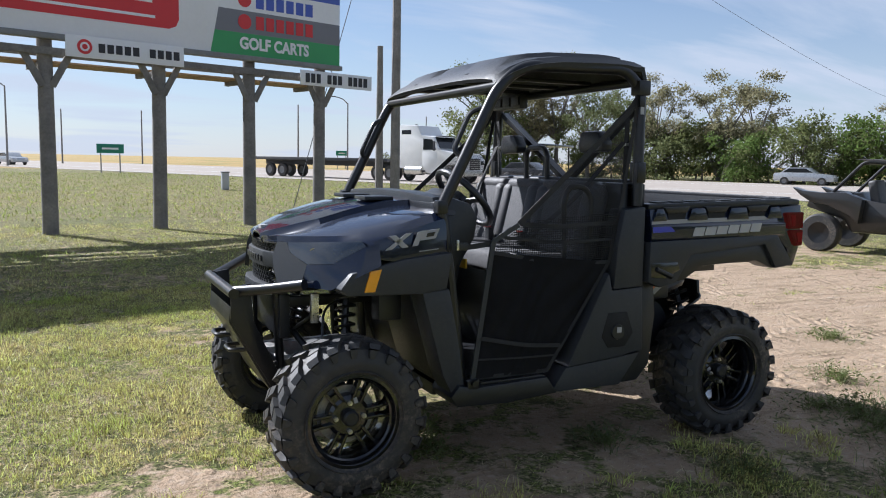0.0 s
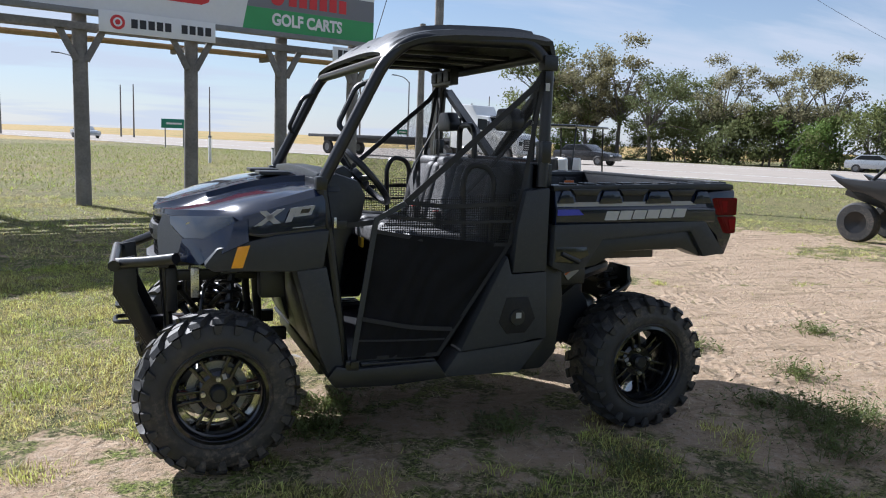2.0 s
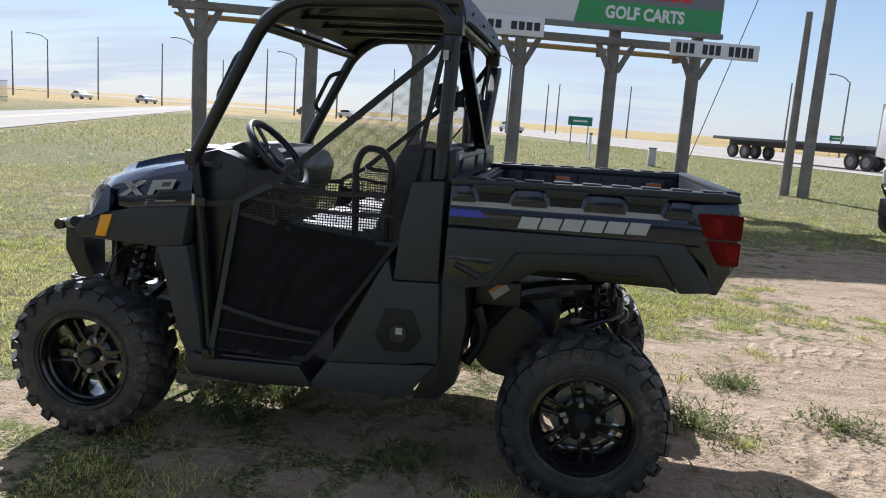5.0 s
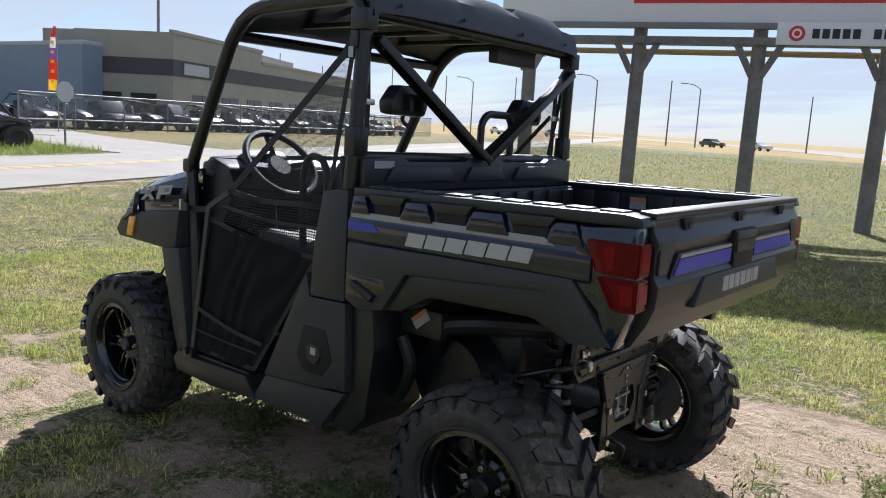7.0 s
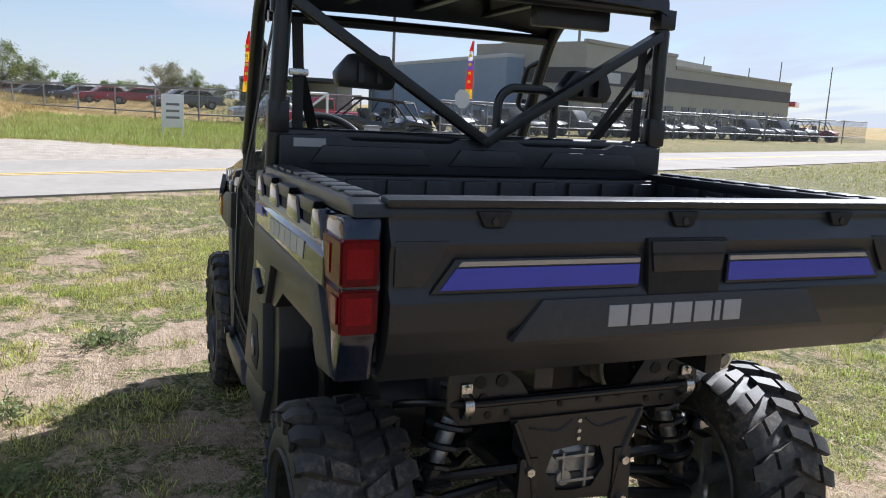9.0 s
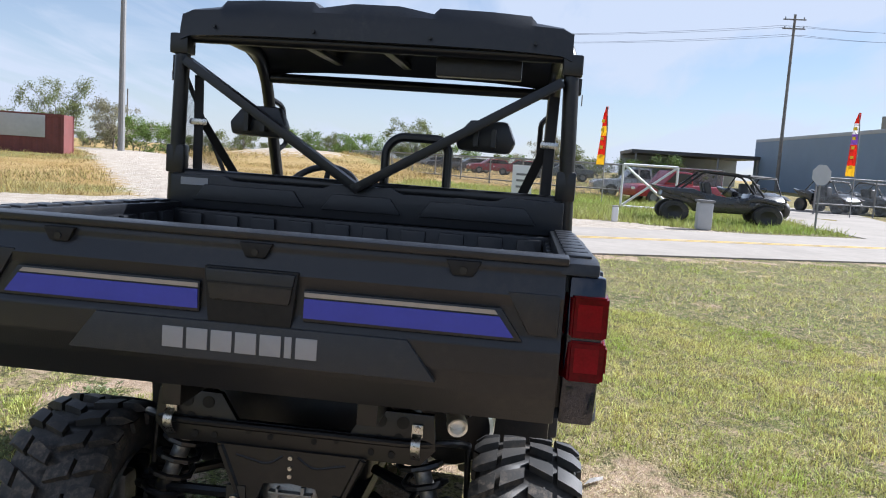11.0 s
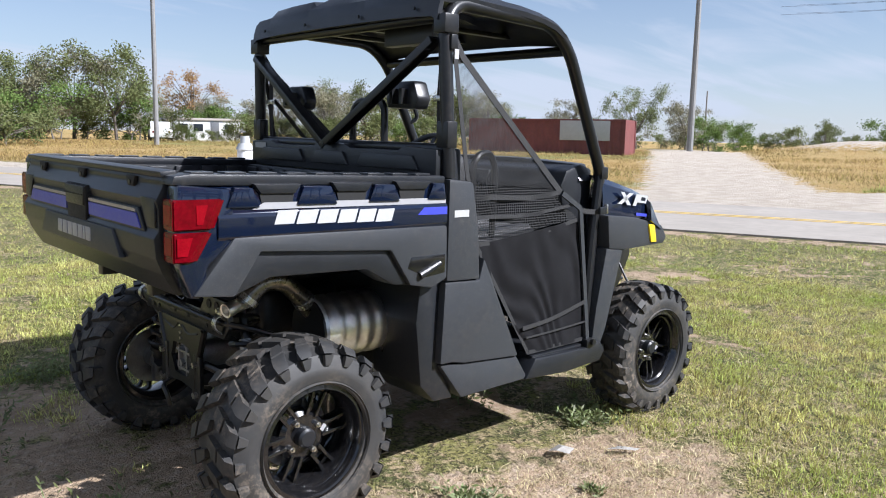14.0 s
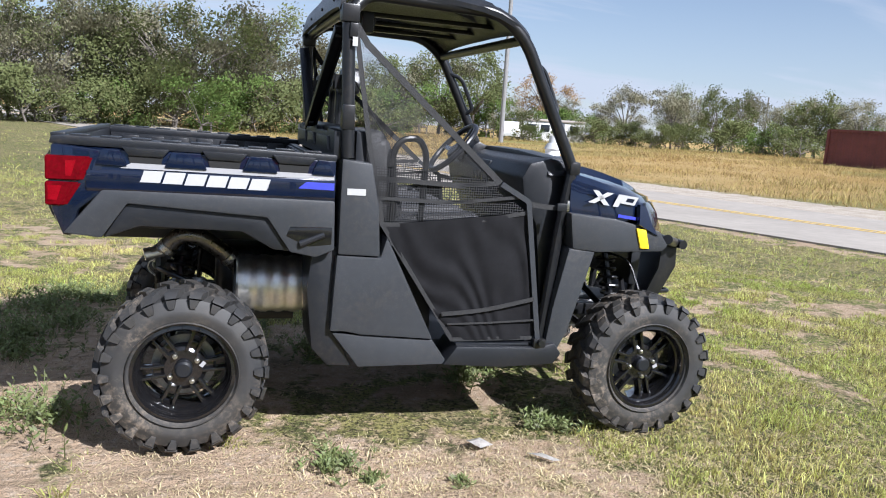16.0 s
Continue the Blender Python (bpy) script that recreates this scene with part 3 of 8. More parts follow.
def billboard():
    """Wooden posts with braces, stringers and a walkway, a two-metre-high skirt of beams and the printed face above."""
    # local frame: x along the face as read from the vehicle, y away from it
    u = Vector((-0.957, -0.290, 0))
    w = Vector((u.y, -u.x, 0)) * -1
    base = Vector((2.35, -12.05, 0))
    m = Matrix((( u.x, w.x, 0, base.x), (u.y, w.y, 0, base.y), (0, 0, 1, 0), (0, 0, 0, 1)))
    root = thing("billboard", "wooden-post billboard with a printed white, green and grey face", "billboard", m)
    for k, px in enumerate(POSTS):
        bm = bmesh.new()
        p0, p1 = (px, 0, -0.4), (px + 0.03 * (k % 2), 0, 3.55)
        rod(bm, p0, p1, 0.14, 0.125, 14)
        part("post", bm, WOOD, root, "grey weathered round timber post")
        for s in (-1, 1):
            bm = bmesh.new()
            a, b = Vector((px + s * 0.08, -0.10, 2.62)), Vector((px + s * 0.42, -0.12, 3.26))
            d = (b - a).to_track_quat("Z", "Y").to_matrix().to_4x4()
            box(bm, (0, 0, 0), (0.045, 0.12, (b - a).length), Matrix.Translation((a + b) / 2) @ d, 0.006)
            part("brace", bm, WOOD, root)
    x0, x1 = -4.72, 6.18
    for zz, yy, h, mat, nm in ((3.22, -0.17, 0.13, WOOD, "stringer"), (3.22, 0.17, 0.13, WOOD, "stringer")):
        bm = bmesh.new(); box(bm, ((x0 + x1) / 2, yy, zz), (x1 - x0, 0.05, h), None, 0.006); part(nm, bm, mat, root)
    for j in range(3):
        bm = bmesh.new(); box(bm, ((x0 + x1) / 2, 0.45 + 0.24 * j, 3.09), (x1 - x0, 0.20, 0.045), None, 0.006); part("walkway_plank", bm, TIMBER, root)
    for px in POSTS:
        bm = bmesh.new(); box(bm, (px, 0.5, 3.02), (0.09, 1.0, 0.09), None, 0.006); part("walkway_bracket", bm, WOOD, root)
    # face: panels of the printed sheet
    zb, zt = 3.50, 6.85
    bm = bmesh.new(); box(bm, ((x0 + x1) / 2, -0.16, (zb + zt) / 2), (x1 - x0, 0.10, zt - zb), None, 0.01)
    face = part("printed_face", bm, BOARD_WHITE, root, "white printed sheet")
    bm = bmesh.new(); box(bm, ((x0 + x1) / 2, -0.19, zb - 0.03), (x1 - x0 + 0.06, 0.20, 0.10), None, 0.01); part("lower_frame", bm, BOARD_BACK, root)
    return root, m, zb, zt, x0, x1


board, BOARD_M, BZB, BZT, BX0, BX1 = billboard()


def board_letters(text, x, z, width, height, mat, name="lettering", depth=0.225, **kw):
    return fitted_letters(text, width, height, Matrix(((1, 0, 0, x), (0, 0, -1, -depth), (0, 1, 0, z), (0, 0, 0, 1))), mat, name=name, parent=board, thick=0.004, **kw)


def board_patch(poly, mat, depth, name):
    bm = bmesh.new(); prism(bm, poly, -depth, 0.02 - depth, "y"); return part(name, bm, mat, board)


board_patch([(3.06, 3.50), (6.18, 3.50), (6.18, 3.97), (3.16, 3.97)], BOARD_GREEN, 0.216, "green_block")
board_patch([(3.16, 3.97), (6.18, 3.97), (6.18, 4.42), (3.25, 4.42)], BOARD_GREY, 0.216, "grey_block")
board_patch([(3.25, 4.42), (6.18, 4.42), (6.18, 4.90), (3.34, 4.90)], BOARD_WHITE, 0.216, "white_block")
board_patch([(4.45, 4.86), (6.18, 4.86), (6.18, 5.25), (4.45, 5.25)], BOARD_BLUE, 0.218, "blue_block")
board_letters("GOLF CARTS", 3.70, 3.66, 1.66, 0.24, BOARD_WHITE, bold=0.012)
# maker's names stand as plain shapes in their colours
for k in range(6):
    board_patch([(4.08 + 0.24 * k, 4.07), (4.26 + 0.24 * k, 4.07), (4.26 + 0.24 * k, 4.34), (4.08 + 0.24 * k, 4.34)], BOARD_RED, 0.224, "name_block")
    board_patch([(4.08 + 0.24 * k, 4.50), (4.26 + 0.24 * k, 4.50), (4.26 + 0.24 * k, 4.76), (4.08 + 0.24 * k, 4.76)], BOARD_BLUE, 0.224, "name_block")
for z in (4.20, 4.64):
    board_patch([(3.82 + 0.15 * math.cos(a), z + 0.15 * math.sin(a)) for a in np.linspace(0, 2 * math.pi, 20, endpoint=False)], BOARD_RED, 0.224, "round_emblem")
red_edge = [(2.22, 3.86), (2.36, 3.92), (2.42, 4.05), (2.42, 6.3), (-2.2, 6.3), (-2.2, 3.86)]
board_patch(red_edge, BOARD_RED, 0.216, "red_panel")
for z0, x1_, h in ((4.02, 1.95, 0.05), (4.30, 1.9, 0.34)):
    board_patch([(-1.9, z0), (x1_, z0), (x1_, z0 + h), (-1.9, z0 + h)], BOARD_WHITE, 0.224, "name_block")


def hung_sign(x0, x1, z0, z1, name, label):
    bm = bmesh.new(); box(bm, ((x0 + x1) / 2, -0.30, (z0 + z1) / 2), (x1 - x0, 0.03, z1 - z0), None, 0.004)
    return part(name, bm, BOARD_WHITE, board, label)


hung_sign(0.30, 2.46, 3.15, 3.53, "owner_sign", "white strip sign with a red ring and dark name blocks")
ring = [(0.62 + 0.13 * math.cos(a), 3.34 + 0.13 * math.sin(a)) for a in np.linspace(0, 2 * math.pi, 24, endpoint=False)]
board_patch(ring, BOARD_RED, 0.322, "round_emblem")
board_patch([(0.62 + (p[0] - 0.62) * 0.62, 3.34 + (p[1] - 3.34) * 0.62) for p in ring], BOARD_WHITE, 0.326, "round_emblem")
board_patch([(0.62 + (p[0] - 0.62) * 0.36, 3.34 + (p[1] - 3.34) * 0.36) for p in ring], BOARD_RED, 0.330, "round_emblem")
for k in range(10):
    if k != 5:
        xk = 0.86 + 0.155 * k
        board_patch([(xk, 3.26), (xk + 0.115, 3.26), (xk + 0.115, 3.42), (xk, 3.42)], BOARD_DARK, 0.322, "name_block")
hung_sign(5.10, 7.02, 3.03, 3.35, "number_sign", "white strip sign with dark bars")
for k in range(12):
    if k not in (3, 7):
        xk = 5.22 + 0.142 * k
        board_patch([(xk, 3.09), (xk + 0.105, 3.09), (xk + 0.105, 3.29), (xk, 3.29)], BOARD_DARK, 0.322, "bar")

# ---- the utility vehicle: x forward, y to its left, z up from the ground under its middle ----
UTV = Matrix.Translation((0, 0, 0.0)) @ Euler((radians(0.4), radians(0.3), 0)).to_matrix().to_4x4()
utv = thing("utility_vehicle", "dark navy two-door side-by-side utility vehicle with a cargo bed", "utility vehicle", UTV)
MIRROR = Matrix.Diagonal((1, -1, 1, 1))


def both_sides(name, make, mat, label="", parent=None, angle=35):
    """One part on the left side and its mirror image on the right."""
    out = []
    for s in (1, -1):
        bm = bmesh.new()
        make(bm)
        if s < 0:
            bmesh.ops.transform(bm, matrix=MIRROR, verts=bm.verts)
            bmesh.ops.reverse_faces(bm, faces=bm.faces)
        out.append(part(name, bm, mat, parent or utv, label, angle))
    return out


def side_plate(poly, y0, y1, bevel=0.008, taper=0.0):
    return lambda bm: prism(bm, poly, y0, y1, "y", bevel, None, taper)


HUB_Z, AXLE, TYRE_R = 0.367, 1.028, 0.335
RIM_R = 0.188


def tyre_mesh(width):
    """Carcass turned from its section, with two staggered rows of angled lugs that wrap over the shoulder."""
    bm = bmesh.new()
    h = width / 2
    sec = [(RIM_R, -h * 0.78), (RIM_R + 0.012, -h * 0.90), (RIM_R + 0.05, -h * 1.0), (TYRE_R - 0.075, -h * 0.98), (TYRE_R - 0.035, -h * 0.84), (TYRE_R - 0.022, -h * 0.5), (TYRE_R - 0.019, 0)]
    sec = sec + [(r, -w) for r, w in sec[-2::-1]]
    n = 64
    rings = [[bm.verts.new((r * math.cos(a), w, r * math.sin(a))) for r, w in sec] for a in [2 * math.pi * k / n for k in range(n)]]
    for k in range(n):
        a, b = rings[k], rings[(k + 1) % n]
        for i in range(len(sec) - 1):
            bm.faces.new((a[i], b[i], b[i + 1], a[i + 1]))
    lugs = 22
    rnd = random.Random(4)
    for k in range(lugs):
        for s in (-1, 1):
            a0 = 2 * math.pi * (k + (0.5 if s > 0 else 0)) / lugs

            def lug(stations):
                """A bar through stations of (width, angle, radius, half angle), with sloping flanks."""
                rows = []
                for w, da, r, half in stations:
                    half *= 1 + rnd.uniform(-0.07, 0.07)
                    foot = r - 0.024 if w < h else r - 0.004
                    side = w if w < h else w - 0.012
                    rows.append([bm.verts.new((rr * math.cos(a0 + q), s * ww, rr * math.sin(a0 + q))) for q, rr, ww in ((da - half * 1.14, foot, side), (da - half, r, w), (da + half, r, w), (da + half * 1.14, foot, side))])
                for p, q in zip(rows, rows[1:]):
                    for i in range(3):
                        bm.faces.new((p[i], p[i + 1], q[i + 1], q[i]))
                bm.faces.new(rows[0]); bm.faces.new(rows[-1][::-1])
                # root of the bar inside the carcass
                near = rings[int(round((a0 + stations[0][1]) / (2 * math.pi) * n)) % n]
                bm.faces.new((rows[0][0], rows[0][3], min(near, key=lambda v: (v.co - rows[0][0].co).length)))
            # inner bar swept ahead, a slot, then the outer bar that wraps over the shoulder and narrows down the side
            lug(((0.006, 0.175, TYRE_R - 0.001, 0.050), (h * 0.30, 0.120, TYRE_R, 0.064), (h * 0.47, 0.085, TYRE_R - 0.001, 0.070)))
            lug(((h * 0.56, 0.070, TYRE_R - 0.001, 0.074), (h * 0.84, 0.010, TYRE_R - 0.006, 0.074), (h * 1.01, -0.004, TYRE_R - 0.024, 0.066)))
            lug(((h * 1.012, -0.006, TYRE_R - 0.030, 0.056), (h * 1.018, -0.010, TYRE_R - 0.050, 0.048), (h * 1.008, -0.012, TYRE_R - 0.066, 0.034)))
    # raised rings on the side wall
    for s in (-1, 1):
        for r in (RIM_R + 0.022,):
            ring = [[bm.verts.new(((r + dr) * math.cos(a), s * (h * 1.0 + dw), (r + dr) * math.sin(a))) for dr, dw in ((-0.004, -0.004), (0, 0.0035), (0.004, -0.004))] for a in [2 * math.pi * k / n for k in range(n)]]
            for k in range(n):
                for i in range(2):
                    bm.faces.new((ring[k][i], ring[(k + 1) % n][i], ring[(k + 1) % n][i + 1], ring[k][i + 1]))
    bmesh.ops.recalc_face_normals(bm, faces=bm.faces)
    return bm


def lathe(bm, sec, n=48, close=False):
    rings = [[bm.verts.new((r * math.cos(a), w, r * math.sin(a))) for r, w in sec] for a in [2 * math.pi * k / n for k in range(n)]]
    for k in range(n):
        a, b = rings[k], rings[(k + 1) % n]
        for i in range(len(sec) - 1):
            bm.faces.new((a[i], b[i], b[i + 1], a[i + 1]))


def rim_mesh(h):
    bm = bmesh.new()
    lathe(bm, [(RIM_R + 0.004, -h * 0.8), (RIM_R - 0.012, -h * 0.8), (RIM_R - 0.028, -h * 0.6), (RIM_R - 0.034, 0), (RIM_R - 0.022, h * 0.60), (RIM_R - 0.006, h * 0.74), (RIM_R + 0.004, h * 0.80), (RIM_R + 0.010, h * 0.88), (RIM_R - 0.004, h * 0.90), (RIM_R - 0.012, h * 0.82), (RIM_R - 0.020, h * 0.40)], 64)
    bmesh.ops.recalc_face_normals(bm, faces=bm.faces)
    return bm


def spokes_mesh(h):
    """Six pairs of narrow ribs from a broad hub to the lip."""
    bm = bmesh.new()
    face = h * 0.40
    lathe(bm, [(0.0, face - 0.012), (0.074, face - 0.012), (0.090, face - 0.022), (0.094, face - 0.06), (0.0, face - 0.06)], 30)
    for k in range(6):
        a = 2 * math.pi * k / 6 + 0.22

        def turned(p):
            return [(x * math.cos(a) - y * math.sin(a), x * math.sin(a) + y * math.cos(a)) for x, y in p]
        for s in (-1, 1):
            p = [(0.070, s * 0.013), (0.130, s * 0.014), (RIM_R - 0.010, s * 0.019), (RIM_R - 0.010, s * 0.034), (0.130, s * 0.027), (0.070, s * 0.026)]
            prism(bm, turned(p if s > 0 else p[::-1]), face - 0.050, face - 0.004, "y", 0.0035, None, 0.0)
        # tab that ties each pair to the lip, and the web behind it
        prism(bm, turned([(RIM_R - 0.024, -0.036), (RIM_R - 0.004, -0.038), (RIM_R - 0.004, 0.038), (RIM_R - 0.024, 0.036)]), face - 0.030, face + 0.006, "y", 0.003)
        prism(bm, turned([(0.08, -0.016), (0.115, -0.016), (0.115, 0.016), (0.08, 0.016)]), face - 0.055, face - 0.020, "y", 0.002)
    bmesh.ops.recalc_face_normals(bm, faces=bm.faces)
    return bm


def wheel(x, s, width, turn, z):
    """A wheel on its hub; s: the side."""
    m = Matrix.Translation((x, s * (0.64 if width < 0.26 else 0.625), z)) @ Matrix.Rotation(turn, 4, "Y") @ (Matrix.Identity(4) if s > 0 else Matrix.Rotation(math.pi, 4, "Z"))
    h = width / 2
    key = round(width, 3)
    root = new("wheel")
    root.parent = utv
    root.matrix_basis = m
    if key not in WHEELS:
        bms = (("tyre", tyre_mesh(width), RUBBER), ("rim", rim_mesh(h), GLOSS), ("spokes", spokes_mesh(h), GLOSS))
        bm = bmesh.new(); lathe(bm, [(0.0, h * 0.40 + 0.022), (0.026, h * 0.40 + 0.022), (0.034, h * 0.40 + 0.014), (0.036, h * 0.40 - 0.014)], 24); bmesh.ops.recalc_face_normals(bm, faces=bm.faces)
        bms += (("hub_cap", bm, BLACK),)
        bm = bmesh.new(); lathe(bm, [(0.0, -0.02), (0.125, -0.02), (0.125, -0.012), (0.0, -0.012)], 36); rod(bm, (0, -0.10, 0), (0, 0.03, 0), 0.05, sides=16); bmesh.ops.recalc_face_normals(bm, faces=bm.faces)
        bms += (("brake_disc", bm, ALU),)
        made = []
        for nm, bmx, mat in bms:
            me = smooth(mesh_of(bmx, nm), 32)
            me.materials.append(mat)
            made.append((nm, me))
        bm = bmesh.new(); rod(bm, (0, 0, 0), (0, 0.018, 0), 0.0105, sides=6); rod(bm, (0, 0.015, 0), (0, 0.026, 0), 0.0075, 0.005, sides=8)
        nut = smooth(mesh_of(bm, "lug_nut"), 30); nut.materials.append(CHROME)
        bm = bmesh.new(); box(bm, (0, 0, 0), (0.016, 0.002, 0.024)); tag = mesh_of(bm, "balance_weight"); tag.materials.append(SILVER)
        WHEELS[key] = (made, nut, tag)
    made, nut, tag = WHEELS[key]
    for nm, me in made:
        ob = new(nm, me); ob.parent = root
    for k in range(4):
        a = math.pi / 2 * k + 0.3
        ob = new("lug_nut", nut); ob.parent = root
        ob.location = (0.061 * math.cos(a), h * 0.40 - 0.014, 0.061 * math.sin(a))
    ob = new("balance_weight", tag); ob.parent = root
    ob.location = (0.075 * math.cos(2.2), h * 0.40 - 0.002, 0.075 * math.sin(2.2))
    root["label"] = "black alloy wheel with a dusty deep-lugged tyre"
    return root


WHEELS = {}
for x, s, width, turn, z in ((AXLE, 1, 0.235, 0.3, 0.378), (AXLE, -1, 0.235, 1.1, 0.348), (-AXLE, 1, 0.285, 2.0, 0.360), (-AXLE, -1, 0.285, 0.7, 0.368)):
    wheel(x, s, width, turn, z)

# ---- roll cage and roof ----
def cage_side(bm):
    pipe(bm, [(0.60, 0.640, 1.235), (0.325, 0.640, 1.775), (0.20, 0.640, 1.872), (-0.36, 0.650, 1.886), (-0.438, 0.676, 1.80), (-0.418, 0.700, 1.24)], 0.0265, 0.09, 14, 6)


both_sides("cage_tube", cage_side, STEEL_BLACK, "black powder-coated roll cage tube")
both_sides("cage_lower_tube", lambda bm: pipe(bm, [(0.60, 0.640, 1.26), (0.555, 0.645, 0.95), (0.50, 0.665, 0.46)], 0.024, 0.1, 10), STEEL_BLACK)
for c, sz, bv in (((-0.425, 0.690, 1.40), (0.05, 0.066, 0.10), 0.008), ((-0.434, 0.680, 1.80), (0.07, 0.066, 0.07), 0.008), ((0.60, 0.640, 1.245), (0.052, 0.056, 0.060), 0.012)):
    both_sides("cage_joint", lambda bm: box(bm, c, sz, None, bv), STEEL_BLACK)
for a, b in (((0.325, -0.64, 1.775), (0.325, 0.64, 1.775)), ((-0.425, -0.66, 1.83), (-0.425, 0.66, 1.83)), ((-0.42, -0.69, 1.345), (-0.42, 0.69, 1.345))):
    bm = bmesh.new(); rod(bm, a, b, 0.022, sides=12); part("cage_cross_tube", bm, STEEL_BLACK, utv)
for y in (-0.3, 0.0, 0.3):
    bm = bmesh.new(); box(bm, (-0.05, y, 1.852), (0.72, 0.035, 0.02), None, 0.004); part("roof_rib", bm, BLACK, utv)


def grab_handle(bm):
    pipe(bm, [(0.375, 0.625, 1.685), (0.440, 0.595, 1.66), (0.520, 0.595, 1.49), (0.485, 0.625, 1.46)], 0.012, 0.03, 8)


both_sides("grab_handle", grab_handle, BLACK)


def roof():
    """A moulded roof shell: crowned, with raised pads, a front visor and a folded rear lip."""
    bm = bmesh.new()
    xs = [-0.475, -0.470, -0.455, -0.42, -0.36, -0.30, -0.20, 0.0, 0.12, 0.20, 0.27, 0.325, 0.345]
    zs = [1.838, 1.880, 1.928, 1.950, 1.956, 1.958, 1.956, 1.948, 1.934, 1.915, 1.886, 1.848, 1.828]
    ys = [-0.675, -0.668, -0.64, -0.55, -0.53, -0.40, -0.22, -0.20, -0.08, 0.08, 0.20, 0.22, 0.40, 0.53, 0.55, 0.64, 0.668, 0.675]
    rows = []
    for i, (x, z) in enumerate(zip(xs, zs)):
        row = []
        for y in ys:
            drop = 0.030 * (abs(y) / 0.675) ** 4 + (0.022 if abs(y) > 0.66 else 0)
            pad = 0.020 if (0.215 < abs(y) < 0.54 or abs(y) < 0.09) and 2 < i < 10 else 0.0
            row.append(bm.verts.new((x - (0.012 if pad and i < 3 else 0), y * (1 - 0.05 * step(x, 0.2, 0.43)), z - drop * (0.5 if i < 3 else 1) + pad)))
        rows.append(row)
    for a, b in zip(rows, rows[1:]):
        for k in range(len(ys) - 1):
            bm.faces.new((a[k], a[k + 1], b[k + 1], b[k]))
    bmesh.ops.recalc_face_normals(bm, faces=bm.faces)
    if sum(f.normal.z for f in bm.faces) < 0:
        bmesh.ops.reverse_faces(bm, faces=bm.faces)
    bmesh.ops.solidify(bm, geom=list(bm.faces), thickness=0.02)
    ob = part("roof", bm, BLACK, utv, "black moulded plastic roof with raised pads", 28)
    return ob


roof()
for y in (-0.55, -0.2, 0.2, 0.55):
    bm = bmesh.new(); rod(bm, (-0.478, y, 1.862), (-0.486, y, 1.862), 0.007, sides=8); part("roof_screw", bm, BLACK, utv)

# ---- rear window opening: V-brace and the moulded shelf under it ----
for s in (1, -1):
    bm = bmesh.new()
    a, b = Vector((-0.462, s * 0.650, 1.742)), Vector((-0.486, 0.018 - s * 0.012, 1.338))
    m = Matrix.Translation((a + b) / 2) @ (b - a).to_track_quat("Z", "X").to_matrix().to_4x4()
    for off in (-0.022, 0.022):
        box(bm, (0, off, 0), (0.030, 0.006, (b - a).length), m, 0.001)
    box(bm, (0.010, 0, 0), (0.008, 0.046, (b - a).length), m, 0.001)
    part("cross_brace", bm, STEEL_BLACK, utv)
    for f in (0.06, 0.94):
        p = a.lerp(b, f)
        bm = bmesh.new(); rod(bm, p + Vector((0.01, 0, 0)), p + Vector((-0.012, 0, 0)), 0.010, sides=6); part("brace_bolt", bm, STEEL_BLACK, utv)


def rear_shelf(bm):
    poly = [(-0.69, 1.23), (0.69, 1.23), (0.69, 1.345), (0.50, 1.352), (0.46, 1.335), (0.14, 1.335), (0.10, 1.352), (-0.10, 1.352), (-0.14, 1.335), (-0.46, 1.335), (-0.50, 1.352), (-0.69, 1.345)]
    prism(bm, poly, -0.475, -0.43, "x", 0.007)


bm = bmesh.new(); rear_shelf(bm); shelf = part("rear_shelf", bm, BLACK, utv)
for y, w in ((-0.40, 0.20), (0.0, 0.14), (0.40, 0.20)):
    bm = bmesh.new(); prism(bm, [(y - w, 1.262), (y + w, 1.262), (y + w - 0.04, 1.318), (y - w + 0.04, 1.318)], -0.487, -0.47, "x", 0.005); part("raised_panel", bm, BLACK, shelf)
bm = bmesh.new(); box(bm, (-0.478, 0.60, 1.325), (0.002, 0.10, 0.026)); part("warning_label", bm, SILVER, utv)
bm = bmesh.new(); box(bm, (-0.36, 0, 1.13), (0.05, 1.36, 0.44), None, 0.015); part("firewall", bm, BLACK, utv)

# ---- cab sides ----


def hip_panel(bm):
    """Side panel behind the door, with a crease across it and a flared foot."""
    prism(bm, [(-0.445, 1.238), (-0.322, 1.225), (-0.285, 1.05), (-0.270, 0.846), (-0.445, 0.852)], 0.615, 0.738, "y", 0.012)
    prism(bm, [(-0.448, 0.850), (-0.268, 0.842), (-0.245, 0.93), (-0.21, 0.865), (-0.02, 0.492), (-0.33, 0.515), (-0.40, 0.53), (-0.462, 0.53)], 0.60, 0.734, "y", 0.012)
    prism(bm, [(-0.33, 0.513), (-0.02, 0.490), (0.06, 0.378), (-0.335, 0.372), (-0.455, 0.525)], 0.58, 0.722, "y", 0.010)


hips = both_sides("side_panel", hip_panel, GREY, "dark grey textured plastic side panel")
both_sides("side_panel_wing", lambda bm: prism(bm, [(-0.54, 0.88), (-0.44, 0.88), (-0.42, 0.50), (-0.36, 0.372), (-0.46, 0.375), (-0.53, 0.45), (-0.56, 0.70)], 0.40, 0.70, "y", 0.012), BLACK)
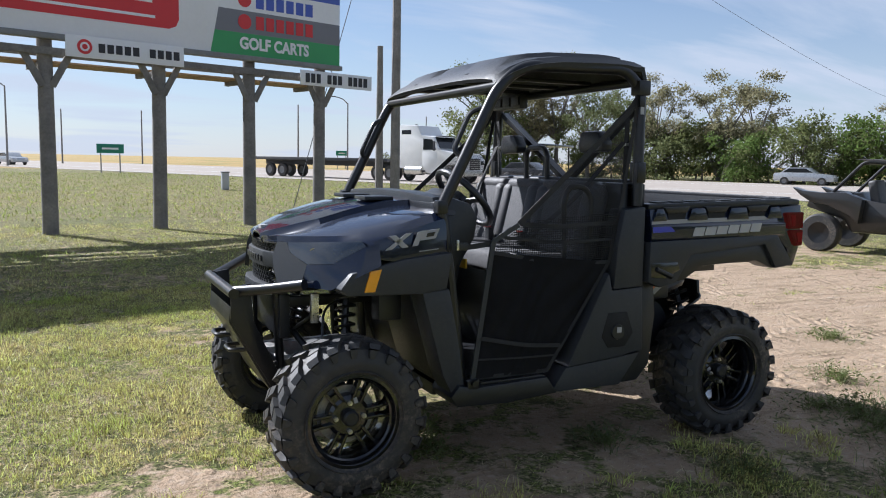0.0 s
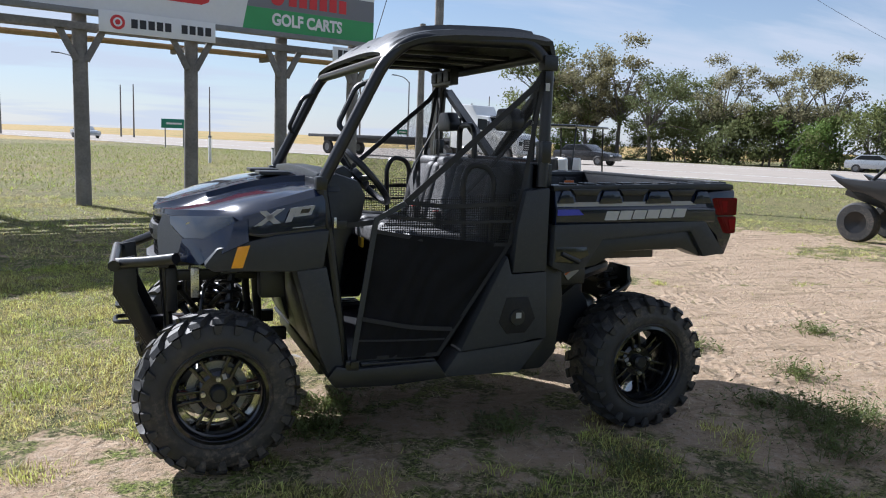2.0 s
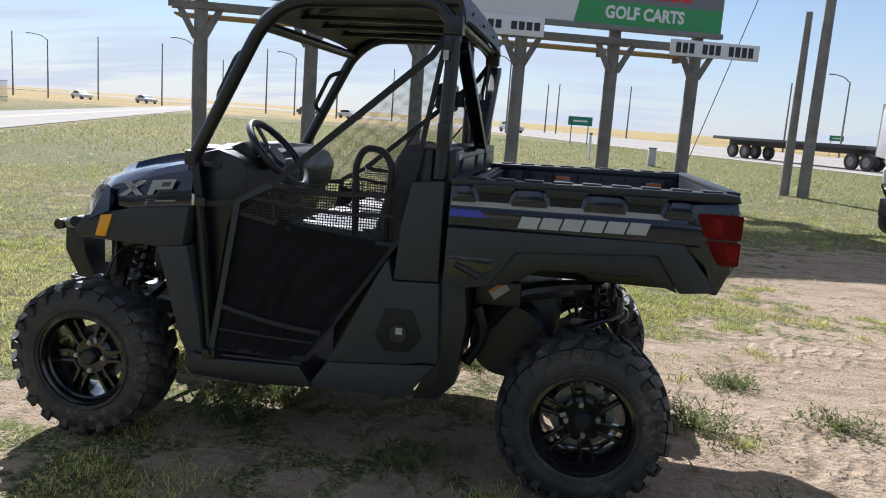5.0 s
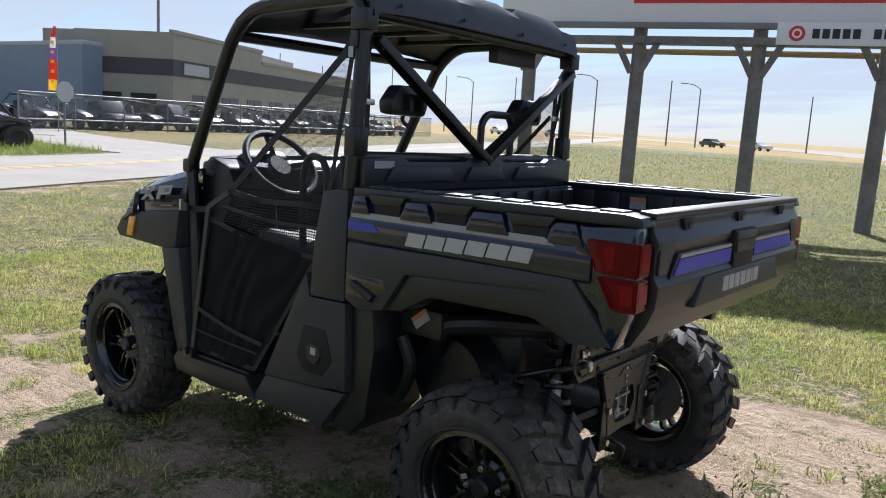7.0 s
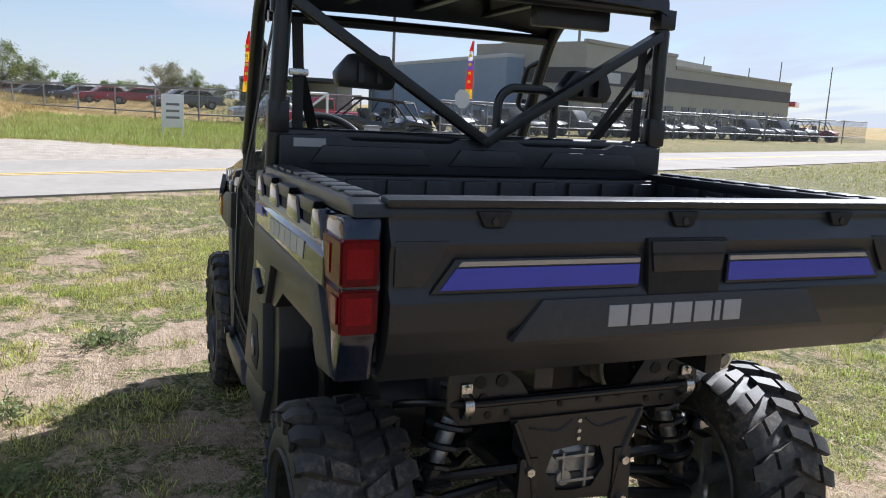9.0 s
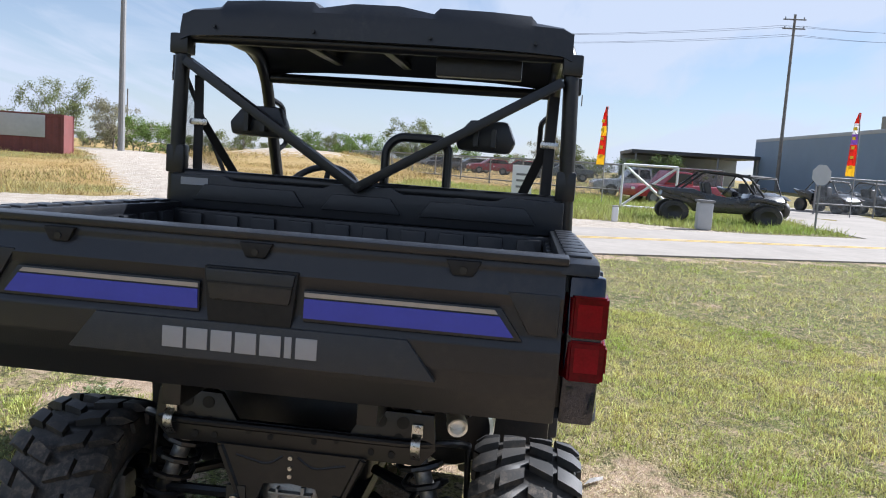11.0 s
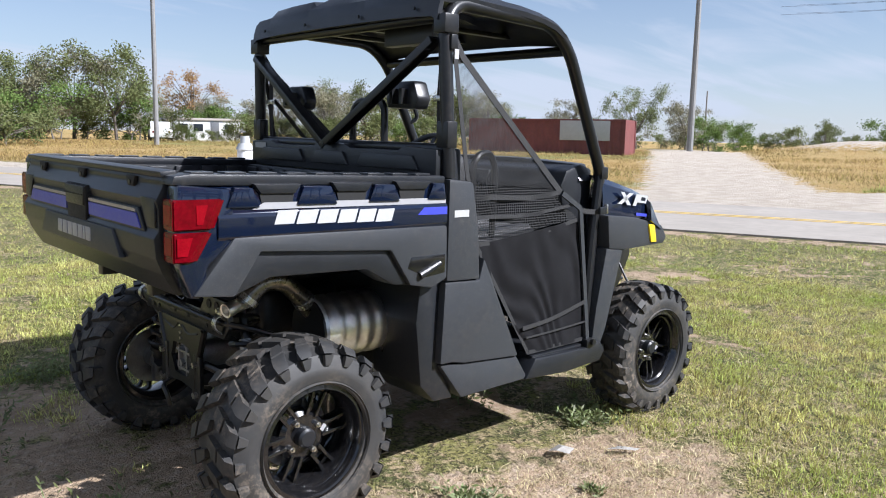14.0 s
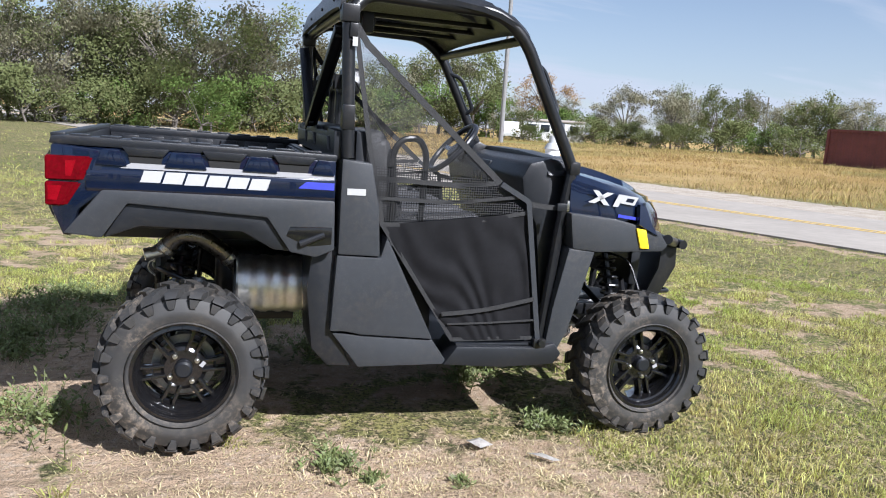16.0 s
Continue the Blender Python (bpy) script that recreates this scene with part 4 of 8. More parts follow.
# fuel filler recess on the left, its shade painted as a flat near-black plate, with a small label
bm = bmesh.new(); prism(bm, [(-0.245, 0.735), (-0.355, 0.735), (-0.395, 0.63), (-0.345, 0.565), (-0.25, 0.565), (-0.21, 0.62)], 0.726, 0.737, "y", 0.003); part("filler_recess", bm, RECESS_SHADE, hips[0])
bm = bmesh.new(); rod(bm, (-0.302, 0.734, 0.64), (-0.302, 0.743, 0.64), 0.040, 0.036, sides=20); part("fuel_cap", bm, BLACK, hips[0])
bm = bmesh.new(); box(bm, (-0.306, 0.744, 0.650), (0.026, 0.002, 0.026)); part("cap_label", bm, WHITE, hips[0])
bm = bmesh.new(); box(bm, (-0.382, -0.740, 1.108), (0.075, 0.002, 0.026)); part("name_decal", bm, WHITE, hips[1], "white decal strip")


def sill(bm):
    prism(bm, [(0.03, 0.378), (0.09, 0.462), (0.46, 0.452), (0.545, 0.47), (0.585, 0.42), (0.55, 0.372), (0.30, 0.362)], 0.52, 0.735, "y", 0.012)
    for k in range(3):
        box(bm, (0.26, 0.60 + 0.05 * k, 0.462), (0.34, 0.030, 0.012), None, 0.004)


both_sides("rocker_sill", sill, BLACK)
both_sides("sill_hinge", lambda bm: (box(bm, (0.475, 0.715, 0.465), (0.06, 0.04, 0.045), None, 0.008), rod(bm, (0.475, 0.735, 0.475), (0.475, 0.752, 0.475), 0.014, sides=10)), STEEL_BLACK)
bm = bmesh.new(); box(bm, (0.12, 0, 0.405), (0.92, 1.06, 0.06), None, 0.01); part("floor_pan", bm, BLACK, utv)
bm = bmesh.new(); box(bm, (-0.17, 0, 0.66), (0.36, 1.16, 0.46), None, 0.03); part("seat_base", bm, BLACK, utv)

# ---- front fenders, hood, nose ----
both_sides("front_fender", lambda bm: (prism(bm, [(0.575, 1.055), (0.80, 1.035), (1.03, 0.985), (1.08, 0.92), (1.05, 0.892), (0.72, 0.882), (0.60, 0.895)], 0.50, 0.716, "y", 0.012),
                                    prism(bm, [(0.585, 0.898), (0.715, 0.886), (0.665, 0.70), (0.615, 0.52), (0.57, 0.425), (0.505, 0.425), (0.53, 0.62)], 0.56, 0.712, "y", 0.012)), GREY, "dark grey textured plastic fender")
both_sides("fender_liner", lambda bm: prism(bm, [(0.60, 0.89), (0.715, 0.88), (0.665, 0.70), (0.60, 0.48), (0.52, 0.45), (0.53, 0.62)], 0.16, 0.56, "y", 0.01), BLACK)
bm = bmesh.new(); prism(bm, [(0.932, 0.905), (0.978, 0.905), (0.952, 0.992), (0.902, 0.998)], 0.712, 0.724, "y", 0.004); part("side_marker", bm, AMBER, utv, "amber side marker")
bm = bmesh.new(); prism(bm, [(0.932, 0.905), (0.978, 0.905), (0.952, 0.992), (0.902, 0.998)], -0.724, -0.712, "y", 0.004); part("side_marker", bm, YELLOW, utv, "yellow side marker")


def loft(bm, rows, solid=0.0):
    rings = [[bm.verts.new(p) for p in row] for row in rows]
    for a, b in zip(rings, rings[1:]):
        for k in range(len(a) - 1):
            bm.faces.new((a[k], a[k + 1], b[k + 1], b[k]))
    bmesh.ops.recalc_face_normals(bm, faces=bm.faces)
    if solid:
        bmesh.ops.solidify(bm, geom=list(bm.faces), thickness=solid)
    return rings


def bonnet():
    """Bonnet and painted fender tops in one crowned sheet; the middle stands proud between two creases."""
    rows = []
    for x, zc, ze, yw, zs in ((0.585, 1.268, 1.218, 0.672, 1.052), (0.70, 1.262, 1.190, 0.690, 1.046), (0.84, 1.240, 1.152, 0.700, 1.034), (0.925, 1.220, 1.128, 0.690, 1.046), (0.962, 1.209, 1.120, 0.655, 1.098), (1.04, 1.187, 1.110, 0.562, 1.092), (1.12, 1.163, 1.102, 0.445, 1.084), (1.18, 1.142, 1.097, 0.350, 1.079), (1.215, 1.129, 1.094, 0.270, 1.078), (1.240, 1.118, 1.089, 0.20, 1.077), (1.256, 1.106, 1.085, 0.14, 1.076)):
        half = [(0.0, zc + 0.004), (0.16, zc + 0.002), (0.30, zc - 0.005), (0.318, zc - 0.030), (yw * 0.62, zc - 0.032 - (zc - ze) * 0.12), (yw * 0.80, ze + (zc - ze) * 0.40), (yw * 0.93, ze + 0.012), (yw * 0.985, ze - 0.018), (yw, ze - (ze - zs) * 0.55), (yw + 0.004, zs)]
        half = [(min(y, yw * 0.30) if i == 1 else y, z) for i, (y, z) in enumerate(half)]
        half = [(min(y, yw * 0.58) if i == 3 else (min(y, yw * 0.52) if i == 2 else y), z) for i, (y, z) in enumerate(half)]
        rows.append([(x, -y, z) for y, z in half[:0:-1]] + [(x, y, z) for y, z in half])
    bm = bmesh.new()
    top = loft(bm, rows)
    low = [[bm.verts.new(v.co - Vector((0, 0, 0.008))) for v in row] for row in top]
    edge = lambda g: g[0] + [r[-1] for r in g[1:]] + g[-1][-2::-1] + [r[0] for r in g[-2:0:-1]]
    rim, under = edge(top), edge(low)
    for i in range(len(rim)):
        j = (i + 1) % len(rim)
        bm.faces.new((rim[i], rim[j], under[j], under[i]))
    return part("bonnet", bm, NAVY, utv, "glossy dark navy bonnet with metallic flecks", 24)


bonnet()
bm = bmesh.new(); prism(bm, [(-0.60, 1.205), (0.60, 1.205), (0.55, 1.285), (0.20, 1.30), (-0.20, 1.30), (-0.55, 1.285)], 0.50, 0.60, "x", 0.012); part("cowl", bm, BLACK, utv)
for y in (-0.16, 0.16):
    bm = bmesh.new(); prism(bm, [(0.66, y - 0.09), (0.80, y - 0.075), (0.80, y + 0.075), (0.66, y + 0.09)], 1.258, 1.276, "z", 0.006); part("bonnet_vent", bm, BLACK, utv)
bm = bmesh.new(); prism(bm, [(1.205, -0.032), (1.240, -0.026), (1.240, 0.026), (1.205, 0.032)], 1.10, 1.138, "z", 0.004); part("nose_badge", bm, SILVER, utv)

# nose: mesh grille in two bands with a name bar between, grey chin and cheeks, wedge headlamps
bm = bmesh.new(); prism(bm, [(-0.32, 0.86), (0.32, 0.86), (0.34, 1.07), (-0.34, 1.07)], 1.05, 1.165, "x", 0.01); part("nose_core", bm, BLACK, utv)
bm = bmesh.new(); prism(bm, [(1.05, -0.50), (1.165, -0.33), (1.165, 0.33), (1.05, 0.50), (0.90, 0.60), (0.90, -0.60)], 0.90, 0.97, "z", 0.01); part("lamp_tray", bm, BLACK, utv)
bm = bmesh.new(); prism(bm, [(1.10, -0.30), (1.20, -0.285), (1.236, -0.16), (1.246, 0.0), (1.236, 0.16), (1.20, 0.285), (1.10, 0.30)], 0.885, 1.078, "z", 0.005); grille = part("grille", bm, GLOSS, utv, "black mesh grille")
for band in ((0.888, 0.908, 0.928, 0.948), (1.040, 1.060)):
    cell = bmesh.new()
    for row, z in enumerate(band):
        for k in range(18):
            y = -0.256 + 0.030 * k + (0.015 if row % 2 else 0)
            if abs(y) < 0.265:
                x = 1.246 - 0.55 * y * y - (0.3 * max(abs(y) - 0.16, 0))
                for a0 in (0.6, -0.6):
                    m = Matrix.Translation((x + 0.004, y, z)) @ Matrix.Rotation(a0, 4, "X")
                    box(cell, (0, 0, 0), (0.010, 0.006, 0.024), m, 0.0)
                box(cell, (x + 0.006, y + 0.015, z), (0.012, 0.012, 0.007), None, 0.0)
    part("grille_mesh", cell, BLACK, grille)
bm = bmesh.new(); prism(bm, [(1.20, -0.272), (1.232, -0.235), (1.262, -0.15), (1.272, 0.0), (1.262, 0.15), (1.232, 0.235), (1.20, 0.272)], 0.958, 1.030, "z", 0.010); bar = part("name_bar", bm, GREY, utv, "grey bar with raised blocks")
for k in range(7):
    y = -0.126 + 0.042 * k
    bm = bmesh.new(); box(bm, (1.2735 - 0.44 * y * y, y, 0.994), (0.006, 0.031, 0.026), None, 0.001); part("name_block", bm, BLACK, bar)
bm = bmesh.new(); prism(bm, [(1.20, -0.29), (1.262, -0.23), (1.292, -0.10), (1.292, 0.10), (1.262, 0.23), (1.20, 0.29)], 0.842, 0.884, "z", 0.010); part("chin", bm, GREY, utv, "grey plastic chin under the grille")


def nose_cheek(bm):
    """Grey facet between the grille and the headlamp."""
    loft(bm, [[(1.205, 0.268, 1.078), (1.180, 0.330, 1.078)], [(1.227, 0.262, 1.022), (1.174, 0.360, 1.036)], [(1.229, 0.285, 0.960), (1.134, 0.480, 0.996)], [(1.225, 0.330, 0.900), (1.150, 0.470, 0.935)]], -0.02)


both_sides("nose_cheek", nose_cheek, GREY, "grey plastic nose facet")


def headlamp(bm):
    """Wedge lens under the bonnet's edge, pointed at both ends."""
    loft(bm, [[(1.180, 0.340, 1.076), (1.118, 0.440, 1.082), (1.040, 0.556, 1.090), (0.955, 0.652, 1.100)],
              [(1.178, 0.352, 1.056), (1.130, 0.462, 1.042), (1.058, 0.586, 1.048), (0.950, 0.664, 1.092)],
              [(1.172, 0.364, 1.036), (1.132, 0.482, 0.998), (1.062, 0.600, 1.008), (0.946, 0.670, 1.084)]], -0.02)


lamps = both_sides("headlamp", headlamp, HEADLAMP, "clear headlamp with a dark reflector")
for s, lamp in zip((1, -1), lamps):
    bm = bmesh.new(); pipe(bm, [(1.174, s * 0.364, 1.034), (1.134, s * 0.484, 0.995), (1.064, s * 0.604, 1.005), (0.944, s * 0.674, 1.083)], 0.0045, 0, 6); part("lamp_trim", bm, NAVY, lamp)
    for x, y in ((1.105, 0.47), (1.045, 0.565)):
        bm = bmesh.new(); rod(bm, (x + 0.008, s * (y + 0.012), 1.052), (x + 0.018, s * (y + 0.022), 1.050), 0.016, 0.020, sides=14); part("lamp_bulb", bm, CHROME, lamp)


def corner_panel(bm):
    """Painted strip that sweeps from the chin up under the lamp to the fender top."""
    loft(bm, [[(1.136, 0.482, 0.996), (1.064, 0.604, 1.006), (0.948, 0.676, 1.083), (0.905, 0.697, 1.10)],
              [(1.146, 0.480, 0.955), (1.072, 0.618, 0.962), (0.972, 0.698, 1.010), (0.905, 0.708, 1.040)],
              [(1.150, 0.476, 0.905), (1.078, 0.624, 0.905), (1.000, 0.706, 0.962), (0.905, 0.712, 1.010)]], -0.02)


both_sides("corner_panel", corner_panel, NAVY, "glossy dark navy strip under the headlamp", angle=20)

# ---- front guard ----
both_sides("guard_plate", lambda bm: prism(bm, [(1.34, 0.90), (1.425, 0.885), (1.43, 0.74), (1.26, 0.43), (1.20, 0.44), (1.33, 0.73)], 0.25, 0.262, "y", 0.003), STEEL_BLACK)
both_sides("guard_side_tube", lambda bm: pipe(bm, [(1.41, 0.26, 0.868), (1.29, 0.42, 0.895), (1.18, 0.55, 0.925)], 0.024, 0.06, 12), STEEL_BLACK)
bm = bmesh.new(); rod(bm, (1.425, -0.32, 0.865), (1.425, 0.32, 0.865), 0.024, sides=12); part("guard_top_tube", bm, STEEL_BLACK, utv)
bm = bmesh.new(); prism(bm, [(1.428, 0.80), (1.436, 0.73), (1.262, 0.41), (1.22, 0.41), (1.40, 0.73)], -0.25, 0.25, "y", 0.004); part("guard_skid", bm, STEEL_BLACK, utv)
both_sides("tow_loop", lambda bm: pipe(bm, [(1.33, 0.10, 0.60), (1.43, 0.11, 0.60), (1.43, 0.23, 0.60), (1.33, 0.24, 0.60)], 0.010, 0.03, 8), STEEL_BLACK)
both_sides("frame_rail", lambda bm: (box(bm, (0.98, 0.20, 0.50), (0.62, 0.05, 0.06), None, 0.008), box(bm, (0.98, 0.22, 0.80), (0.5, 0.04, 0.05), None, 0.008), rod(bm, (1.20, 0.21, 0.50), (1.22, 0.22, 0.84), 0.02), rod(bm, (0.80, 0.21, 0.50), (0.82, 0.22, 0.84), 0.02)), STEEL_BLACK)
bm = bmesh.new(); box(bm, (1.19, 0, 0.74), (0.05, 0.52, 0.20), None, 0.01); part("radiator", bm, BLACK, utv)
bm = bmesh.new(); box(bm, (1.02, 0, 0.46), (0.40, 0.30, 0.16), None, 0.03); part("front_drive", bm, ALU, utv)


def coil_over(bm, top, foot, r=0.042, wire=0.0075, turns=8):
    a, b = Vector(foot), Vector(top)
    rod(bm, a, b, 0.016, sides=10)
    rod(bm, a.lerp(b, 0.02), a.lerp(b, 0.30), 0.028, sides=12)
    d = (b - a)
    q = d.to_track_quat("Z", "Y")
    n = turns * 10
    pts = [a.lerp(b, 0.14 + 0.74 * k / n) + q @ Vector((r * math.cos(2 * math.pi * k / 10), r * math.sin(2 * math.pi * k / 10), 0)) for k in range(n + 1)]
    pipe(bm, pts, wire, 0, 6)
    rod(bm, a.lerp(b, 0.87), a.lerp(b, 0.92), 0.046, sides=14)
    rod(bm, a.lerp(b, 0.10), a.lerp(b, 0.14), 0.046, sides=14)


both_sides("front_shock", lambda bm: coil_over(bm, (0.93, 0.36, 0.91), (0.99, 0.46, 0.47)), STEEL_BLACK)
both_sides("front_arm", lambda bm: (pipe(bm, [(0.84, 0.20, 0.48), (1.02, 0.56, 0.33), (1.18, 0.20, 0.48)], 0.017, 0.05, 8), pipe(bm, [(0.88, 0.22, 0.66), (1.02, 0.54, 0.45), (1.14, 0.22, 0.66)], 0.015, 0.05, 8), rod(bm, (1.02, 0.1, 0.45), (1.02, 0.56, 0.37), 0.018), rod(bm, (1.08, 0.15, 0.58), (1.10, 0.54, 0.42), 0.010), rod(bm, (1.02, 0.55, 0.30), (1.02, 0.55, 0.48), 0.035)), STEEL_BLACK)
both_sides("brake_hose", lambda bm: pipe(bm, [(0.90, 0.34, 0.84), (1.06, 0.42, 0.80), (1.10, 0.52, 0.60), (1.04, 0.56, 0.44)], 0.006, 0.06, 6), BLACK)
bm = bmesh.new(); box(bm, (0.78, 0.46, 0.80), (0.11, 0.10, 0.13), None, 0.012); part("reservoir_box", bm, BLACK, utv)
bm = bmesh.new(); box(bm, (1.10, 0.42, 0.80), (0.035, 0.03, 0.13), None, 0.005); part("light_bracket", bm, CHROME, utv)

# ---- cargo bed ----
def bed_lower(bm):
    """Grey lower side: a band round a dark inset over the wheel."""
    prism(bm, [(-1.452, 0.915), (-1.318, 1.082), (-0.468, 1.070), (-0.462, 0.872), (-0.535, 0.842), (-0.637, 0.862), (-0.728, 0.995), (-1.232, 1.030), (-1.320, 0.900)], 0.64, 0.756, "y", 0.010)


beds = both_sides("bed_lower_side", bed_lower, GREY, "dark grey textured lower bed side")
both_sides("arch_inset", lambda bm: prism(bm, [(-1.236, 1.034), (-0.724, 0.999), (-0.632, 0.862), (-0.70, 0.868), (-0.82, 0.935), (-1.19, 0.945), (-1.318, 0.897)], 0.62, 0.738, "y", 0.008), BLACK)


def bed_upper(bm):
    """Painted upper side, leaning in to the rail; trapezoid pads stand between the tie-down notches."""
    prism(bm, [(0.66, 1.232), (0.712, 1.236), (0.736, 1.222), (0.742, 1.186), (0.748, 1.150), (0.757, 1.140), (0.757, 1.082), (0.745, 1.066), (0.66, 1.066)], -0.470, -1.372, "x", 0.003)


both_sides("bed_upper_side", bed_upper, NAVY, "glossy dark navy bed side", angle=20)


for x0, x1 in ((-0.474, -0.566), (-0.694, -0.828), (-0.954, -1.108), (-1.234, -1.345)):
    both_sides("bed_pad", lambda bm: prism(bm, [(x0, 1.166), (x1, 1.168), (x1 + 0.026, 1.228), (x0 - 0.026, 1.226)], 0.728, 0.7565, "y", 0.006), NAVY)


def bed_corner(bm):
    """Painted rear corner that carries the tail lamp and runs down to a point."""
    prism(bm, [(-1.33, 1.225), (-1.490, 1.238), (-1.500, 1.10), (-1.488, 1.00), (-1.452, 0.905), (-1.42, 0.905), (-1.40, 1.00), (-1.30, 1.085)], 0.672, 0.750, "y", 0.014)


both_sides("bed_corner", bed_corner, NAVY, "glossy dark navy rear corner")


def bed_rail(bm):
    """Black top rail with tie-down notches."""
    prism(bm, [(-0.465, 1.222), (-0.465, 1.250), (-1.44, 1.268), (-1.492, 1.262), (-1.500, 1.236), (-1.36, 1.232)], 0.648, 0.732, "y", 0.007)
    for x0 in (-0.55, -0.81, -1.09):
        prism(bm, [(x0 + 0.002, 1.234), (x0 - 0.164, 1.237), (x0 - 0.140, 1.206), (x0 - 0.022, 1.204)], 0.726, 0.7520, "y", 0.005)
    for k in range(9):
        box(bm, (-0.56 - 0.105 * k, 0.690, 1.2555 + 0.0017 * k), (0.070, 0.055, 0.008), None, 0.003)


rails = both_sides("bed_rail", bed_rail, BLACK, "black plastic bed rail with tie-down notches")
for s, rail in zip((1, -1), rails):
    for x0 in (-0.632, -0.892, -1.172):
        # no pocket is cut: a near-black plate paints the shade inside it
        bm = bmesh.new(); prism(bm, [(x0 - 0.052, 1.172), (x0 + 0.052, 1.170), (x0 + 0.060, 1.204), (x0 - 0.060, 1.206)], s * 0.735, s * 0.7455, "y", 0.0); part("tie_down_pocket", bm, RECESS_SHADE, rail, "near-black plate for the shade in a tie-down pocket")


def bed_walls():
    """Liner: floor, ribbed front and side walls."""
    bm = bmesh.new()
    box(bm, (-0.96, 0, 0.945), (0.98, 1.30, 0.04), None, 0.008)
    for k in range(9):
        box(bm, (-0.96, -0.56 + 0.14 * k, 0.969), (0.94, 0.05, 0.012), None, 0.004)
    part("bed_floor", bm, BLACK, utv)
    bm = bmesh.new()
    box(bm, (-0.505, 0, 1.085), (0.04, 1.34, 0.29), None, 0.008)
    front = part("bed_front_wall", bm, BLACK, utv)
    for k in range(10):
        bm = bmesh.new(); box(bm, (-0.530, -0.585 + 0.13 * k, 1.090), (0.022, 0.085, 0.26), None, 0.008); part("liner_rib", bm, BLACK, front)
    sides = both_sides("bed_side_wall", lambda b: box(b, (-0.97, 0.665, 1.09), (0.96, 0.03, 0.30), None, 0.006), BLACK)
    for s, wall in zip((1, -1), sides):
        for k in range(7):
            bm = bmesh.new(); box(bm, (-0.60 - 0.125 * k, s * 0.643, 1.095), (0.085, 0.022, 0.26), None, 0.008); part("liner_rib", bm, BLACK, wall)


bed_walls()
for x, y in ((-0.86, -0.629), (-1.33, -0.629)):
    bm = bmesh.new(); box(bm, (x, y, 1.185), (0.075, 0.003, 0.05)); lab = part("warning_label", bm, SILVER, utv)
    bm = bmesh.new(); box(bm, (x, y + 0.002, 1.20), (0.068, 0.003, 0.014)); part("label_header", bm, WARN, lab)


